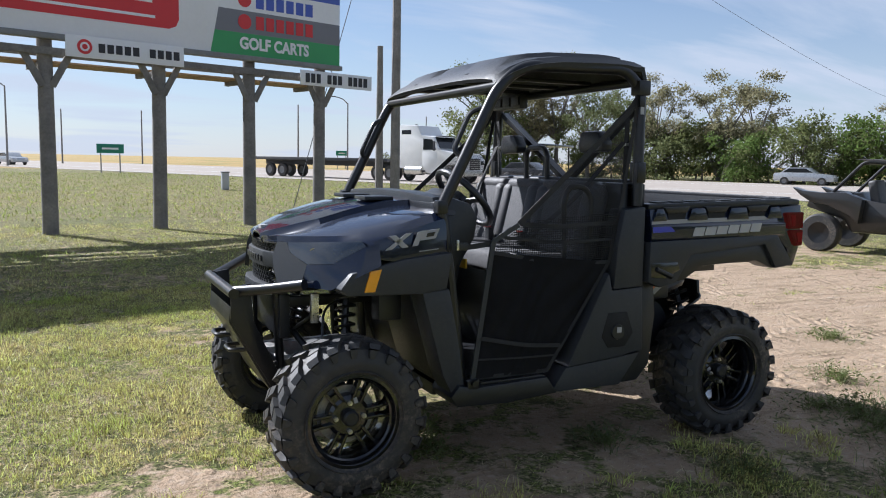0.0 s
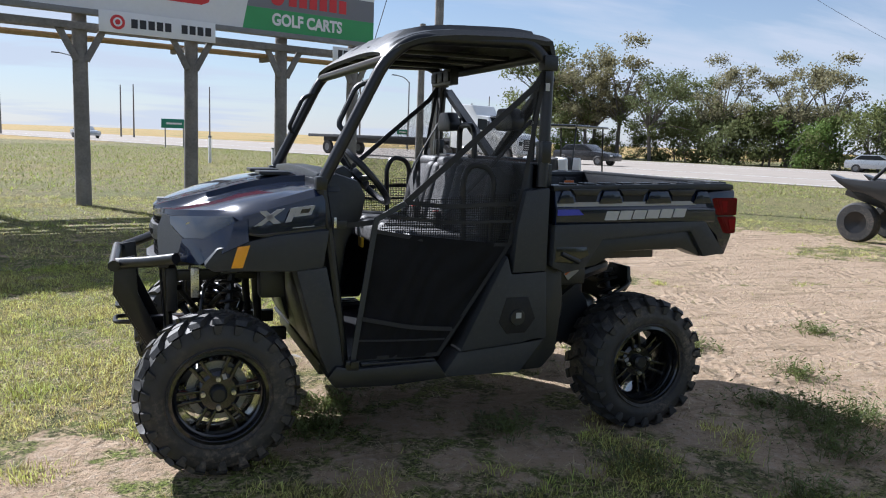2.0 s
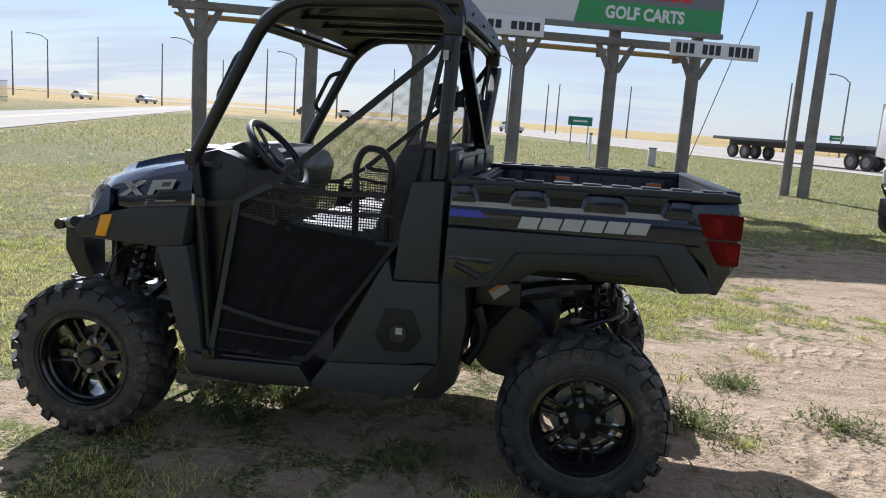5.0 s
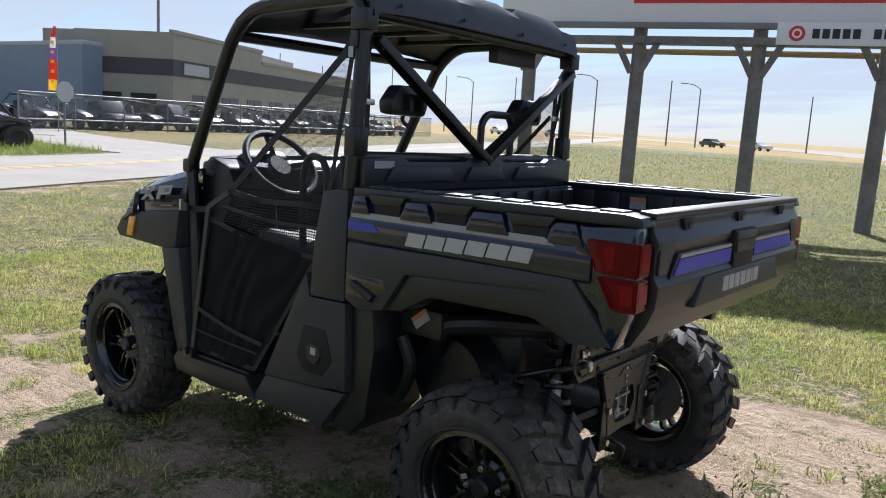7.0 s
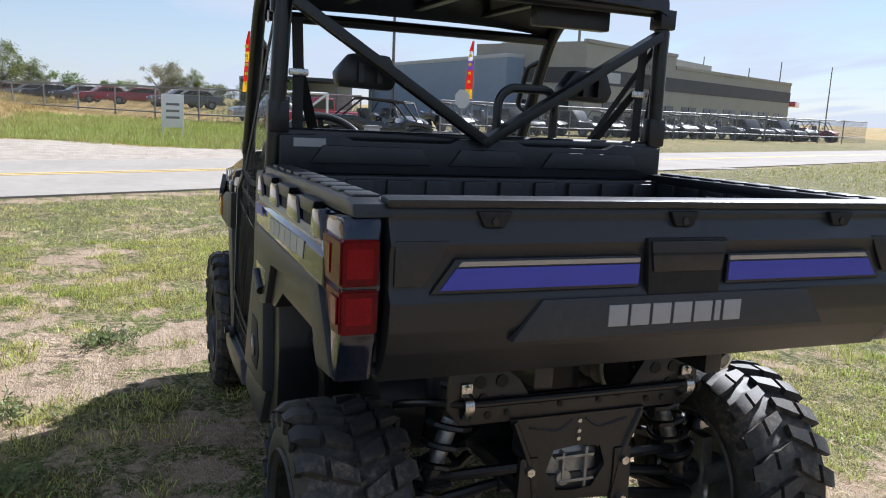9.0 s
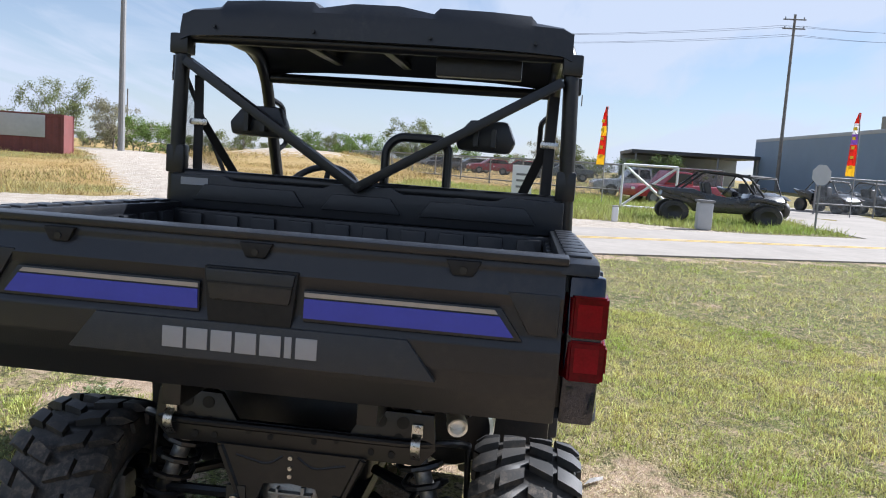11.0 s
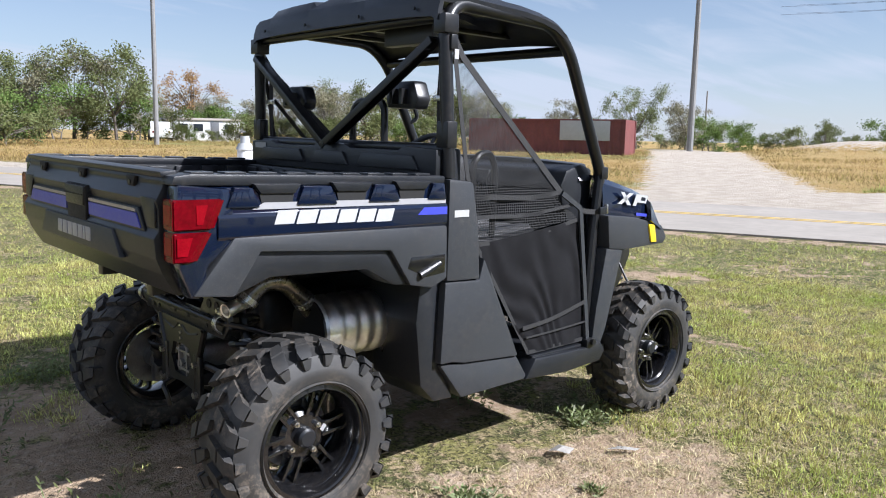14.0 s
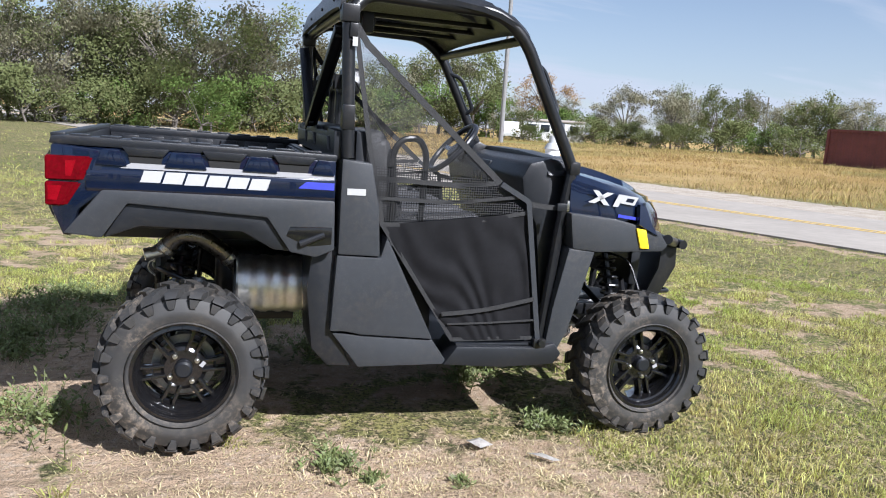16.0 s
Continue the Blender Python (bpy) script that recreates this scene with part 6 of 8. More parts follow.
def gusset():
    """Pressed rear frame: a cross plate with holes painted as dark discs, over a V-shaped plate that is open round the
    gearcase.
    """
    bm = bmesh.new()
    prism(bm, [(-0.375, 0.795), (-0.20, 0.795), (-0.155, 0.725), (0.155, 0.725), (0.20, 0.795), (0.375, 0.795), (0.385, 0.70), (0.345, 0.655), (-0.345, 0.655), (-0.385, 0.70)], -1.155, -1.135, "x", 0.003)
    ob = part("rear_plate", bm, STEEL_BLACK, utv, "black pressed steel rear frame plate")
    # the plate is uncut; near-black discs give the shade of its holes
    for y, z, r in [(s * a, b, c) for s in (1, -1) for a, b, c in ((0.295, 0.768, 0.017), (0.235, 0.768, 0.017), (0.285, 0.725, 0.013), (0.232, 0.722, 0.010), (0.215, 0.680, 0.009), (0.27, 0.678, 0.010), (0.12, 0.700, 0.008), (0.06, 0.690, 0.008))]:
        bm = bmesh.new(); rod(bm, (-1.157, y, z), (-1.1585, y, z), r, sides=12); part("plate_hole", bm, RECESS_SHADE, ob)
    bm = bmesh.new()
    ring_plate(bm, [(-0.205, 0.66), (0, 0.66), (0.205, 0.66), (0.150, 0.53), (0.125, 0.405), (0, 0.415), (-0.125, 0.405), (-0.150, 0.53)],
               [(-0.072, 0.562), (0, 0.570), (0.072, 0.562), (0.092, 0.505), (0.055, 0.445), (0, 0.440), (-0.055, 0.445), (-0.092, 0.505)], -1.162, -1.146)
    vee = part("vee_plate", bm, STEEL_BLACK, ob, "", 20)
    for s in (1, -1):
        bm = bmesh.new(); pipe(bm, [(-1.162, s * 0.195, 0.655), (-1.162, s * 0.142, 0.53), (-1.162, s * 0.120, 0.405)], 0.010, 0.03, 6); part("plate_flange", bm, STEEL_BLACK, vee)
        bm = bmesh.new(); pipe(bm, [(-1.162, s * 0.15, 0.635), (-1.162, s * 0.06, 0.615), (-1.162, s * 0.02, 0.645)], 0.0035, 0.03, 6); part("pressed_rib", bm, STEEL_BLACK, vee)
    for z in (0.640, 0.612, 0.590):
        bm = bmesh.new(); rod(bm, (-1.162, 0, z), (-1.167, 0, z), 0.006, sides=8); part("plate_bolt", bm, CHROME, vee)
    return ob


gusset()
both_sides("arm_bracket", lambda bm: prism(bm, [(0.118, 0.55), (0.172, 0.55), (0.178, 0.37), (0.118, 0.37)], -1.168, -1.150, "x", 0.004), STEEL_BLACK)
bm = bmesh.new(); pipe(bm, [(-0.98, 0.46, 0.66), (-1.12, 0.43, 0.715), (-1.165, 0.33, 0.715), (-1.165, -0.33, 0.715), (-1.12, -0.43, 0.715), (-0.98, -0.46, 0.66)], 0.011, 0.06, 10); part("sway_bar", bm, STEEL_BLACK, utv)
both_sides("sway_link", lambda bm: rod(bm, (-0.98, 0.46, 0.66), (-1.0, 0.47, 0.42), 0.009), STEEL_BLACK)
both_sides("bar_clamp", lambda bm: (pipe(bm, [(-1.16, 0.335, 0.745), (-1.183, 0.335, 0.735), (-1.190, 0.335, 0.715), (-1.183, 0.335, 0.695), (-1.16, 0.335, 0.675)], 0.017, 0.012, 4, flat=0.18), box(bm, (-1.163, 0.335, 0.752), (0.006, 0.030, 0.034), None, 0.002)), CHROME, "zinc bar clamp")
both_sides("clamp_bolt", lambda bm: rod(bm, (-1.160, 0.335, 0.760), (-1.178, 0.335, 0.760), 0.008, sides=6), CHROME)
both_sides("rear_shock", lambda bm: coil_over(bm, (-1.05, 0.27, 0.80), (-1.08, 0.42, 0.40), 0.055, 0.0095, 6), STEEL_BLACK)
both_sides("shock_body", lambda bm: rod(bm, (-1.062, 0.33, 0.64), (-1.079, 0.415, 0.413), 0.024, sides=14), ALU, "bare metal damper body")
both_sides("rear_lower_arm", lambda bm: pipe(bm, [(-0.80, 0.16, 0.40), (-1.03, 0.52, 0.29), (-1.14, 0.14, 0.40)], 0.018, 0.05, 8), STEEL_BLACK)
both_sides("rear_upper_arm", lambda bm: pipe(bm, [(-0.90, 0.18, 0.53), (-1.05, 0.50, 0.47), (-1.14, 0.16, 0.516)], 0.015, 0.05, 8), STEEL_BLACK)
both_sides("half_shaft", lambda bm: (rod(bm, (-1.03, 0.10, 0.43), (-1.028, 0.50, 0.37), 0.016), rod(bm, (-1.03, 0.10, 0.43), (-1.03, 0.17, 0.42), 0.042, 0.028), rod(bm, (-1.03, 0.42, 0.385), (-1.028, 0.50, 0.37), 0.028, 0.045)), BLACK)
both_sides("knuckle", lambda bm: box(bm, (-1.03, 0.535, 0.375), (0.07, 0.05, 0.24), None, 0.02), ALU)
both_sides("arm_bolt", lambda bm: rod(bm, (-1.165, 0.147, 0.400), (-1.184, 0.147, 0.400), 0.0125, sides=6), CHROME)
both_sides("upper_arm_bolt", lambda bm: rod(bm, (-1.165, 0.146, 0.516), (-1.184, 0.146, 0.516), 0.0125, sides=6), CHROME)
bm = bmesh.new(); cushion(bm, (-1.04, 0, 0.49), (0.20, 0.20, 0.19), 0, 0.05)
rod(bm, (-1.14, 0.03, 0.475), (-1.155, 0.03, 0.475), 0.022, sides=14)
for y, z, w, h in ((-0.035, 0.50, 0.010, 0.12), (0.0, 0.535, 0.12, 0.010), (0.035, 0.505, 0.008, 0.09), (-0.01, 0.465, 0.11, 0.010)):
    box(bm, (-1.146, y, z), (0.024, w, h), None, 0.003)
part("rear_drive", bm, ALU, utv, "cast aluminium rear gearcase", 50)
bm = bmesh.new(); pipe(bm, [(-1.15, 0.10, 0.40), (-1.20, 0.09, 0.385), (-1.20, 0.05, 0.36), (-1.19, 0.045, 0.31)], 0.010, 0.02, 8); part("tow_hook", bm, STEEL_BLACK, utv)
# engine block under the bed, belt housing and hoses
bm = bmesh.new(); cushion(bm, (-0.72, 0.08, 0.62), (0.38, 0.50, 0.32), 0, 0.05); part("engine", bm, BLACK, utv, "", 50)
bm = bmesh.new(); vs = rod(bm, (-0.70, 0.30, 0.58), (-0.70, 0.46, 0.58), 0.17, 0.15, sides=28); part("belt_housing", bm, BLACK, utv)
bm = bmesh.new(); pipe(bm, [(-0.60, 0.42, 0.62), (-0.72, 0.55, 0.80), (-0.90, 0.50, 0.83), (-1.0, 0.30, 0.80)], 0.035, 0.08, 10); part("intake_hose", bm, BLACK, utv)
bm = bmesh.new(); pipe(bm, [(-0.55, 0.55, 0.50), (-0.62, 0.56, 0.62), (-0.58, 0.58, 0.74)], 0.025, 0.06, 10); part("vent_hose", bm, BLACK, utv)
bm = bmesh.new(); m = Matrix.Translation((-0.665, 0.585, 0.815)) @ Matrix.Rotation(radians(38), 4, "Y"); box(bm, (0, 0, 0), (0.075, 0.003, 0.042), m); lab = part("warning_label", bm, SILVER, utv)
bm = bmesh.new(); box(bm, (0, 0.002, 0.013), (0.070, 0.002, 0.010), m); part("label_header", bm, WARN, lab)
bm = bmesh.new(); box(bm, (-0.66, 0.56, 0.80), (0.18, 0.04, 0.10), None, 0.012); part("air_box_edge", bm, BLACK, utv)
bm = bmesh.new(); box(bm, (-0.85, 0, 0.46), (0.60, 0.34, 0.05), None, 0.01); part("skid_plate", bm, BLACK, utv)


def muffler():
    root = new("muffler"); root.parent = utv
    root["label"] = "brushed stainless muffler with pressed bands"
    root.matrix_basis = Matrix.Translation((-0.650, -0.400, 0.660)) @ Matrix.Rotation(radians(90), 4, "Z") @ Matrix.Diagonal((1.13, 1.14, 1.13, 1))
    bm = bmesh.new()
    sec = [(0.098, -0.160), (0.108, -0.150)]
    for k in range(5):
        w = -0.135 + 0.056 * k
        sec += [(0.107, w), (0.111, w + 0.010), (0.111, w + 0.030), (0.107, w + 0.040)]
    sec += [(0.108, 0.150), (0.098, 0.160)]
    lathe(bm, sec, 40); bmesh.ops.recalc_face_normals(bm, faces=bm.faces)
    part("can", bm, MUFFLER, root)
    for w in (-0.158, 0.158):
        bm = bmesh.new(); rod(bm, (0, w - 0.008, 0), (0, w + 0.008, 0), 0.100, sides=36); part("end_cap", bm, STEEL_BLACK, root)
    bm = bmesh.new(); box(bm, (0.045, 0, -0.085), (0.10, 0.31, 0.05), None, 0.008); part("heat_shield", bm, MUFFLER, root)
    for w in (-0.10, 0.10):
        bm = bmesh.new(); rod(bm, (-0.060, w, -0.092), (-0.072, w, -0.100), 0.012, sides=8); part("shield_bolt", bm, GLOSS, root)


muffler()
bm = bmesh.new(); pipe(bm, [(-0.79, -0.37, 0.70), (-0.87, -0.40, 0.785), (-0.98, -0.45, 0.870), (-1.06, -0.45, 0.875), (-1.12, -0.43, 0.80)], 0.036, 0.07, 14); ex = part("exhaust_pipe", bm, EXHAUST, utv, "heat-stained bent exhaust pipe")
for p, q in (((-0.850, -0.392, 0.765), (-0.868, -0.399, 0.783)), ((-1.10, -0.436, 0.822), (-1.115, -0.432, 0.805))):
    bm = bmesh.new(); rod(bm, p, q, 0.042, sides=16); part("pipe_clamp", bm, CHROME, ex)
bm = bmesh.new(); lathe(bm, [(0.0, 0.020), (0.019, 0.020), (0.020, -0.004), (0.026, -0.006), (0.027, 0.020), (0.024, 0.026), (0.024, 0.09)], 20)
tip = part("exhaust_tip", bm, MUFFLER, utv, "short bright exhaust outlet"); tip.matrix_basis = Matrix.Translation((-1.19, -0.44, 0.784)) @ Matrix.Rotation(radians(-78), 4, "Z") @ Matrix.Rotation(radians(12), 4, "X")
both_sides("bed_latch_recess", lambda bm: prism(bm, [(-0.475, 0.965), (-0.640, 0.965), (-0.655, 0.925), (-0.565, 0.885), (-0.475, 0.895)], 0.735, 0.7575, "y", 0.004), GLOSS)
both_sides("bed_latch_lever", lambda bm: rod(bm, (-0.60, 0.760, 0.895), (-0.505, 0.762, 0.935), 0.014, 0.011, sides=10), BLACK)


# ---- trees ----
def leaf_cloud(rnd, clumps, per, size, spread):
    """Leaves as small bent quads gathered round the ends of limbs."""
    verts, faces = [], []
    for c, r in clumps:
        for _ in range(int(per * r * r)):
            d = Vector((rnd.gauss(0, 1), rnd.gauss(0, 1), rnd.gauss(0, 0.8))) * r * 0.62
            p = c + d * Vector((1, 1, spread)).length / 1.7
            a = Vector((rnd.uniform(-1, 1), rnd.uniform(-1, 1), rnd.uniform(-1, 1))).normalized()
            b = a.orthogonal().normalized()
            k = size * rnd.uniform(0.5, 1.2)
            n = len(verts)
            verts += [p - a * k - b * k * 0.45, p + a * k * 0.2 - b * k * 0.6, p + a * k, p + a * k * 0.1 + b * k * 0.6]
            faces.append((n, n + 1, n + 2, n + 3))
    me = bpy.data.meshes.new("crown")
    me.from_pydata(verts, [], faces)
    return me


def tree(name, seed, height, width, leaf_mat, label, dense=1.0, bare=0.25, at=(0, 0), leaf=0.16, trunks=1, n=46):
    """A tapered trunk that forks into limbs; each limb ends in leaf clumps spread unevenly through the crown."""
    rnd = random.Random(seed)
    root = thing(name, label, "tree" if height > 5.5 else "bush", Matrix.Translation((at[0], at[1], ground_z(*at) - 0.1)))
    bm = bmesh.new()
    clumps = []
    lobes = [(rnd.uniform(0, 6.28), rnd.uniform(0.25, 0.6) * width, rnd.uniform(bare + 0.15, 0.86) * height, rnd.uniform(0.16, 0.30) * width) for _ in range(9)]
    for k in range(n):
        a, r, z, s = lobes[k % len(lobes)]
        c = Vector((r * 0.75 * math.cos(a), r * 0.75 * math.sin(a), z)) + Vector((rnd.gauss(0, 1), rnd.gauss(0, 1), rnd.gauss(0, 0.75))) * s * 0.62
        if k % 6 == 0:
            c = Vector((rnd.gauss(0, 0.16) * width, rnd.gauss(0, 0.16) * width, rnd.uniform(bare + 0.1, 0.97) * height))
        c.z = min(max(c.z, height * bare), height * 0.96)
        clumps.append((c, width * rnd.uniform(0.055, 0.125)))
    for k in range(trunks):
        off = Vector((rnd.uniform(-1, 1), rnd.uniform(-1, 1), 0)) * width * 0.22 * (trunks > 1)
        fork = off + Vector((rnd.uniform(-0.3, 0.3), rnd.uniform(-0.3, 0.3), height * (bare + 0.10)))
        r0 = max(height * 0.020, 0.05)
        rod(bm, off, fork, r0, r0 * 0.75, 8, caps=False)
        for c, r in clumps[k::trunks]:
            if rnd.random() < 0.55:
                mid = fork.lerp(c, 0.5) + Vector((0, 0, height * 0.05))
                rod(bm, fork, mid, r0 * 0.42, r0 * 0.28, 5, caps=False)
                rod(bm, mid, c, r0 * 0.28, r0 * 0.08, 5, caps=False)
    part("trunk", bm, BARK, root)
    me = leaf_cloud(rnd, clumps, 150 * dense / (leaf / 0.16) ** 2, leaf, 0.8)
    me.materials.append(leaf_mat)
    ob = new("crown", me)
    ob.parent = root
    return root


def polar(eye, angle, dist):
    """A place seen from eye at an angle (degrees from +y towards +x)."""
    return eye[0] + math.sin(radians(angle)) * dist, eye[1] + math.cos(radians(angle)) * dist


EAST = (-1.5, -3.5)
kinds = {
    "oak": [tree("oak_tree", 11 + k, 9.0, 9.0, (LEAF, LEAF_GREY, LEAF)[k], "spreading live oak with grey-green moss-hung crown", 1.3, 0.16, polar(EAST, -13 + 8 * k, 60 + 3 * k), 0.13) for k in range(3)],
    "moss": [tree("oak_tree", 21 + k, 8.6, 8.0, LEAF_GREY, "thin grey oak hung with moss", 1.0, 0.2, polar(EAST, -17 + 13 * k, 63), 0.125) for k in range(2)],
    "bush": [tree("bush", 31 + k, 3.6, 5.4, (LEAF, LEAF_GREEN, LEAF)[k], "dense green brush at the field's edge", 1.2, 0.06, polar(EAST, -8 + 10 * k, 57), 0.11, 3, 40) for k in range(3)],
}
rnd = random.Random(9)
plan = []
for angle in np.arange(-30, 9, 2.6):
    plan += [(rnd.choice(("oak", "oak", "moss")), angle, 63, rnd.uniform(0.85, 1.12)), ("bush", angle + 1.2, 57, rnd.uniform(0.7, 1.1))]
for angle in np.arange(9, 52, 2.4):
    low = 0.72 if angle > 20 else 1.0
    plan += [(rnd.choice(("oak", "moss", "bush")), angle, 80, low * rnd.uniform(0.68, 0.95)), ("bush", angle + 1.1, 76, low * rnd.uniform(0.9, 1.3))]
plan += [("oak", 55.5, 86, 0.66), ("oak", 58.5, 84, 0.60), ("bush", 60.5, 84, 0.8)]
for angle in np.arange(53, 100, 2.2):
    plan += [("bush", angle, 96, rnd.uniform(0.45, 0.95))]
plan += [("oak", 79.5, 90, 0.60), ("oak", 81.5, 92, 0.50), ("oak", 88.5, 90, 0.50), ("oak", 90.5, 92, 0.45), ("oak", 74, 110, 0.42), ("oak", 67, 108, 0.40), ("bush", 71.5, 70, 0.7), ("bush", 74.5, 72, 0.6)]
for kind, angle, dist, scale in plan:
    src = rnd.choice(kinds[kind])
    x, y = polar(EAST, angle + rnd.uniform(-0.6, 0.6), dist + rnd.uniform(-4, 4))
    k = scale * rnd.uniform(0.92, 1.08) * (1.35 if scale < 0.5 and kind == "bush" else 1)
    copy_thing(src, Matrix.Translation((x, y, ground_z(x, y) - 0.1)) @ Matrix.Rotation(rnd.uniform(0, 6.28), 4, "Z") @ Matrix.Diagonal((k, k, k * rnd.uniform(0.9, 1.1), 1)))
fillers = [("moss", 9.6, 82, 0.80), ("oak", 11.6, 84, 0.86), ("oak", 14.0, 86, 0.88), ("oak", 29.5, 88, 0.72), ("oak", 33.6, 90, 0.74), ("oak", 36.8, 90, 0.72), ("moss", 39.2, 92, 0.66), ("oak", 41.8, 92, 0.70), ("oak", 44.6, 94, 0.62), ("bush", 27.0, 72, 0.7), ("bush", 25.3, 71, 0.34), ("bush", 23.5, 71, 0.36), ("bush", 22.7, 69, 0.45)]
gaps = random.Random(29)
for kind, angle, dist, scale in fillers:
    x, y = polar(EAST, angle, dist)
    copy_thing(gaps.choice(kinds[kind]), Matrix.Translation((x, y, ground_z(x, y) - 0.1)) @ Matrix.Rotation(gaps.uniform(0, 6.28), 4, "Z") @ Matrix.Scale(scale, 4))
tree("oak_tree", 61, 8.4, 7.0, LEAF_RUSSET, "oak with a thin russet autumn crown", 1.1, 0.2, polar(EAST, 24.0, 96), 0.13)
SOUTH = (1.5, 3.8)
tall = [tree("tall_tree", 41 + k, 11.0, 7.0, LEAF_DULL if k else LEAF, "tall thin-crowned tree beyond the highway", 1.9, 0.2, polar(SOUTH, 180 + 39.0 + 8 * k, 94 - 8 * k), 0.14) for k in range(2)]
hedge = [tree("bush", 51 + k, 5.2, 7.0, (LEAF, LEAF_GREEN, LEAF)[k], "dense dark green thicket beyond the highway", 1.3, 0.05, polar(SOUTH, 180 + 41 + 5 * k, 84 - 2 * k), 0.15, 3, 50) for k in range(3)]
plan = [(0, 28.6, 92, 1.40), (0, 29.6, 92, 1.05), (1, 31.3, 92, 1.05), (1, 33.5, 78, 1.12), (0, 35.8, 79, 0.95), (1, 31.8, 82, 0.98), (1, 40.5, 82, 0.95), (1, 44.7, 82, 0.9), (1, 55, 86, 0.74), (0, 53, 88, 0.6), (1, 70, 88, 0.75), (0, 85, 100, 0.8)]
for angle in np.arange(22.5, 38, 2.6):
    plan.append((2, angle, 78, rnd.uniform(0.50, 0.70)))
for angle in np.arange(38, 150, 2.8):
    plan.append((2, angle, 80 + max(0, angle - 60) * 0.5, rnd.uniform(0.85, 1.2) + max(0, angle - 70) * 0.005))
for kind, angle, dist, scale in plan:
    src = rnd.choice(hedge) if kind == 2 else tall[kind]
    reach = max(0.894 * math.sin(radians(angle)) + 0.447 * math.cos(radians(angle)), 0.55)
    x, y = polar(SOUTH, 180 + angle, 76 / reach + rnd.uniform(-2, 2))
    k = scale * rnd.uniform(0.93, 1.07) * 76 / reach / dist
    copy_thing(src, Matrix.Translation((x, y, ground_z(x, y) - 0.1)) @ Matrix.Rotation(rnd.uniform(0, 6.28), 4, "Z") @ Matrix.Diagonal((k, k, k, 1)))

# ---- poles, cables and signs ----
def pole(x, y, h, r, mat=WOOD, label="grey wooden utility pole", arms=0, lean=0.0, name="utility_pole"):
    root = thing(name, label, "pole", Matrix.Translation((x, y, ground_z(x, y) - 0.2)) @ Matrix.Rotation(lean, 4, "Y"))
    bm = bmesh.new(); rod(bm, (0, 0, 0), (0, 0, h), r, r * 0.65, 10); part("shaft", bm, mat, root)
    for k in range(arms):
        bm = bmesh.new(); box(bm, (0, 0, h - 0.5 - 0.9 * k), (0.1, 2.2, 0.12)); arm = part("cross_arm", bm, mat, root)
        for yy in (-0.9, 0, 0.9):
            bm = bmesh.new(); rod(bm, (0, yy, h - 0.42 - 0.9 * k), (0, yy, h - 0.25 - 0.9 * k), 0.05, sides=6); part("insulator", bm, BAND, arm)
    return root


pole(-6.6, -18.8, 5.0, 0.13)
pole(-7.0, -18.5, 12.5, 0.15)
pole(63.9, 36.2, 22.0, 0.30, FENCE, "pale tall steel pole by the container")
pole(19.0, 49.5, 22.0, 0.17, FENCE, "pale tall steel pole in the field")
pole(81.0, -25.5, 18.0, 0.20, arms=2)
pole(75.0, -45.0, 17.5, 0.20, arms=2)
for k, (a, d, h) in enumerate([(180 + 4, 130, 8.5), (180 - 1.0, 125, 8), (180 - 1.8, 128, 8), (180 + 14.5, 110, 9), (180 + 24, 150, 10), (180 - 9, 120, 8), (180 - 13, 135, 9), (180 - 17, 120, 7), (180 - 22, 125, 10), (180 - 25, 150, 9), (180 - 29, 135, 10), (180 - 33, 150, 11), (180 - 38, 140, 10), (180 - 42, 160, 12), (180 - 45, 150, 12), (180 - 47, 155, 11), (180 - 50, 160, 13), (180 - 52, 150, 12), (180 - 56, 170, 14), (40, 100, 7), (62, 110, 8)]):
    x, y = polar((0, 2), a, d)
    pole(x, y, h, 0.13, label="distant wooden utility pole")


def cable(a, b, sag, r=0.012):
    a, b = Vector(a), Vector(b)
    bm = bmesh.new(); pipe(bm, [a.lerp(b, k / 14) - Vector((0, 0, sag * 4 * (k / 14) * (1 - k / 14))) for k in range(15)], r, 0, 5)
    return tagged(part("overhead_cable", bm, BAND), "thin black overhead cable", "cable")


cable((-7.0, -18.5, 12.0), (-95, -60, 9.0), 1.2, 0.012)
cable((-7.0, -18.5, 11.0), (-3.6, -17.6, 0.0), 0.0, 0.012)
for z in (17.2, 16.3):
    for dy in (-0.9, 0.9):
        cable((81, -25.5 + dy, z), (75, -45 + dy, z - 0.5), 0.6, 0.013)
        cable((81, -25.5 + dy, z), (90, 40 + dy, z), 1.5, 0.013)


def street_lamp(x, y, h, turn):
    root = thing("street_lamp", "tall galvanised highway lamp with a curved arm", "street lamp", Matrix.Translation((x, y, 0)) @ Matrix.Rotation(turn, 4, "Z"))
    bm = bmesh.new(); rod(bm, (0, 0, 0), (0, 0, h), 0.12, 0.08, 8); part("shaft", bm, FENCE, root)
    bm = bmesh.new(); pipe(bm, [(0, 0, h - 0.1), (0.8, 0, h + 0.5), (2.2, 0, h + 0.7)], 0.06, 0.5, 6); part("arm", bm, FENCE, root)
    bm = bmesh.new(); box(bm, (2.5, 0, h + 0.68), (0.7, 0.25, 0.12), None, 0.03); part("lantern", bm, BAND, root)


for a, d in ((180 - 4.5, 95), (180 - 20, 120), (180 - 27, 110), (180 - 36, 130), (180 + 18, 100)):
    street_lamp(*polar((0, 2), a, d), 8.5, 0.4)


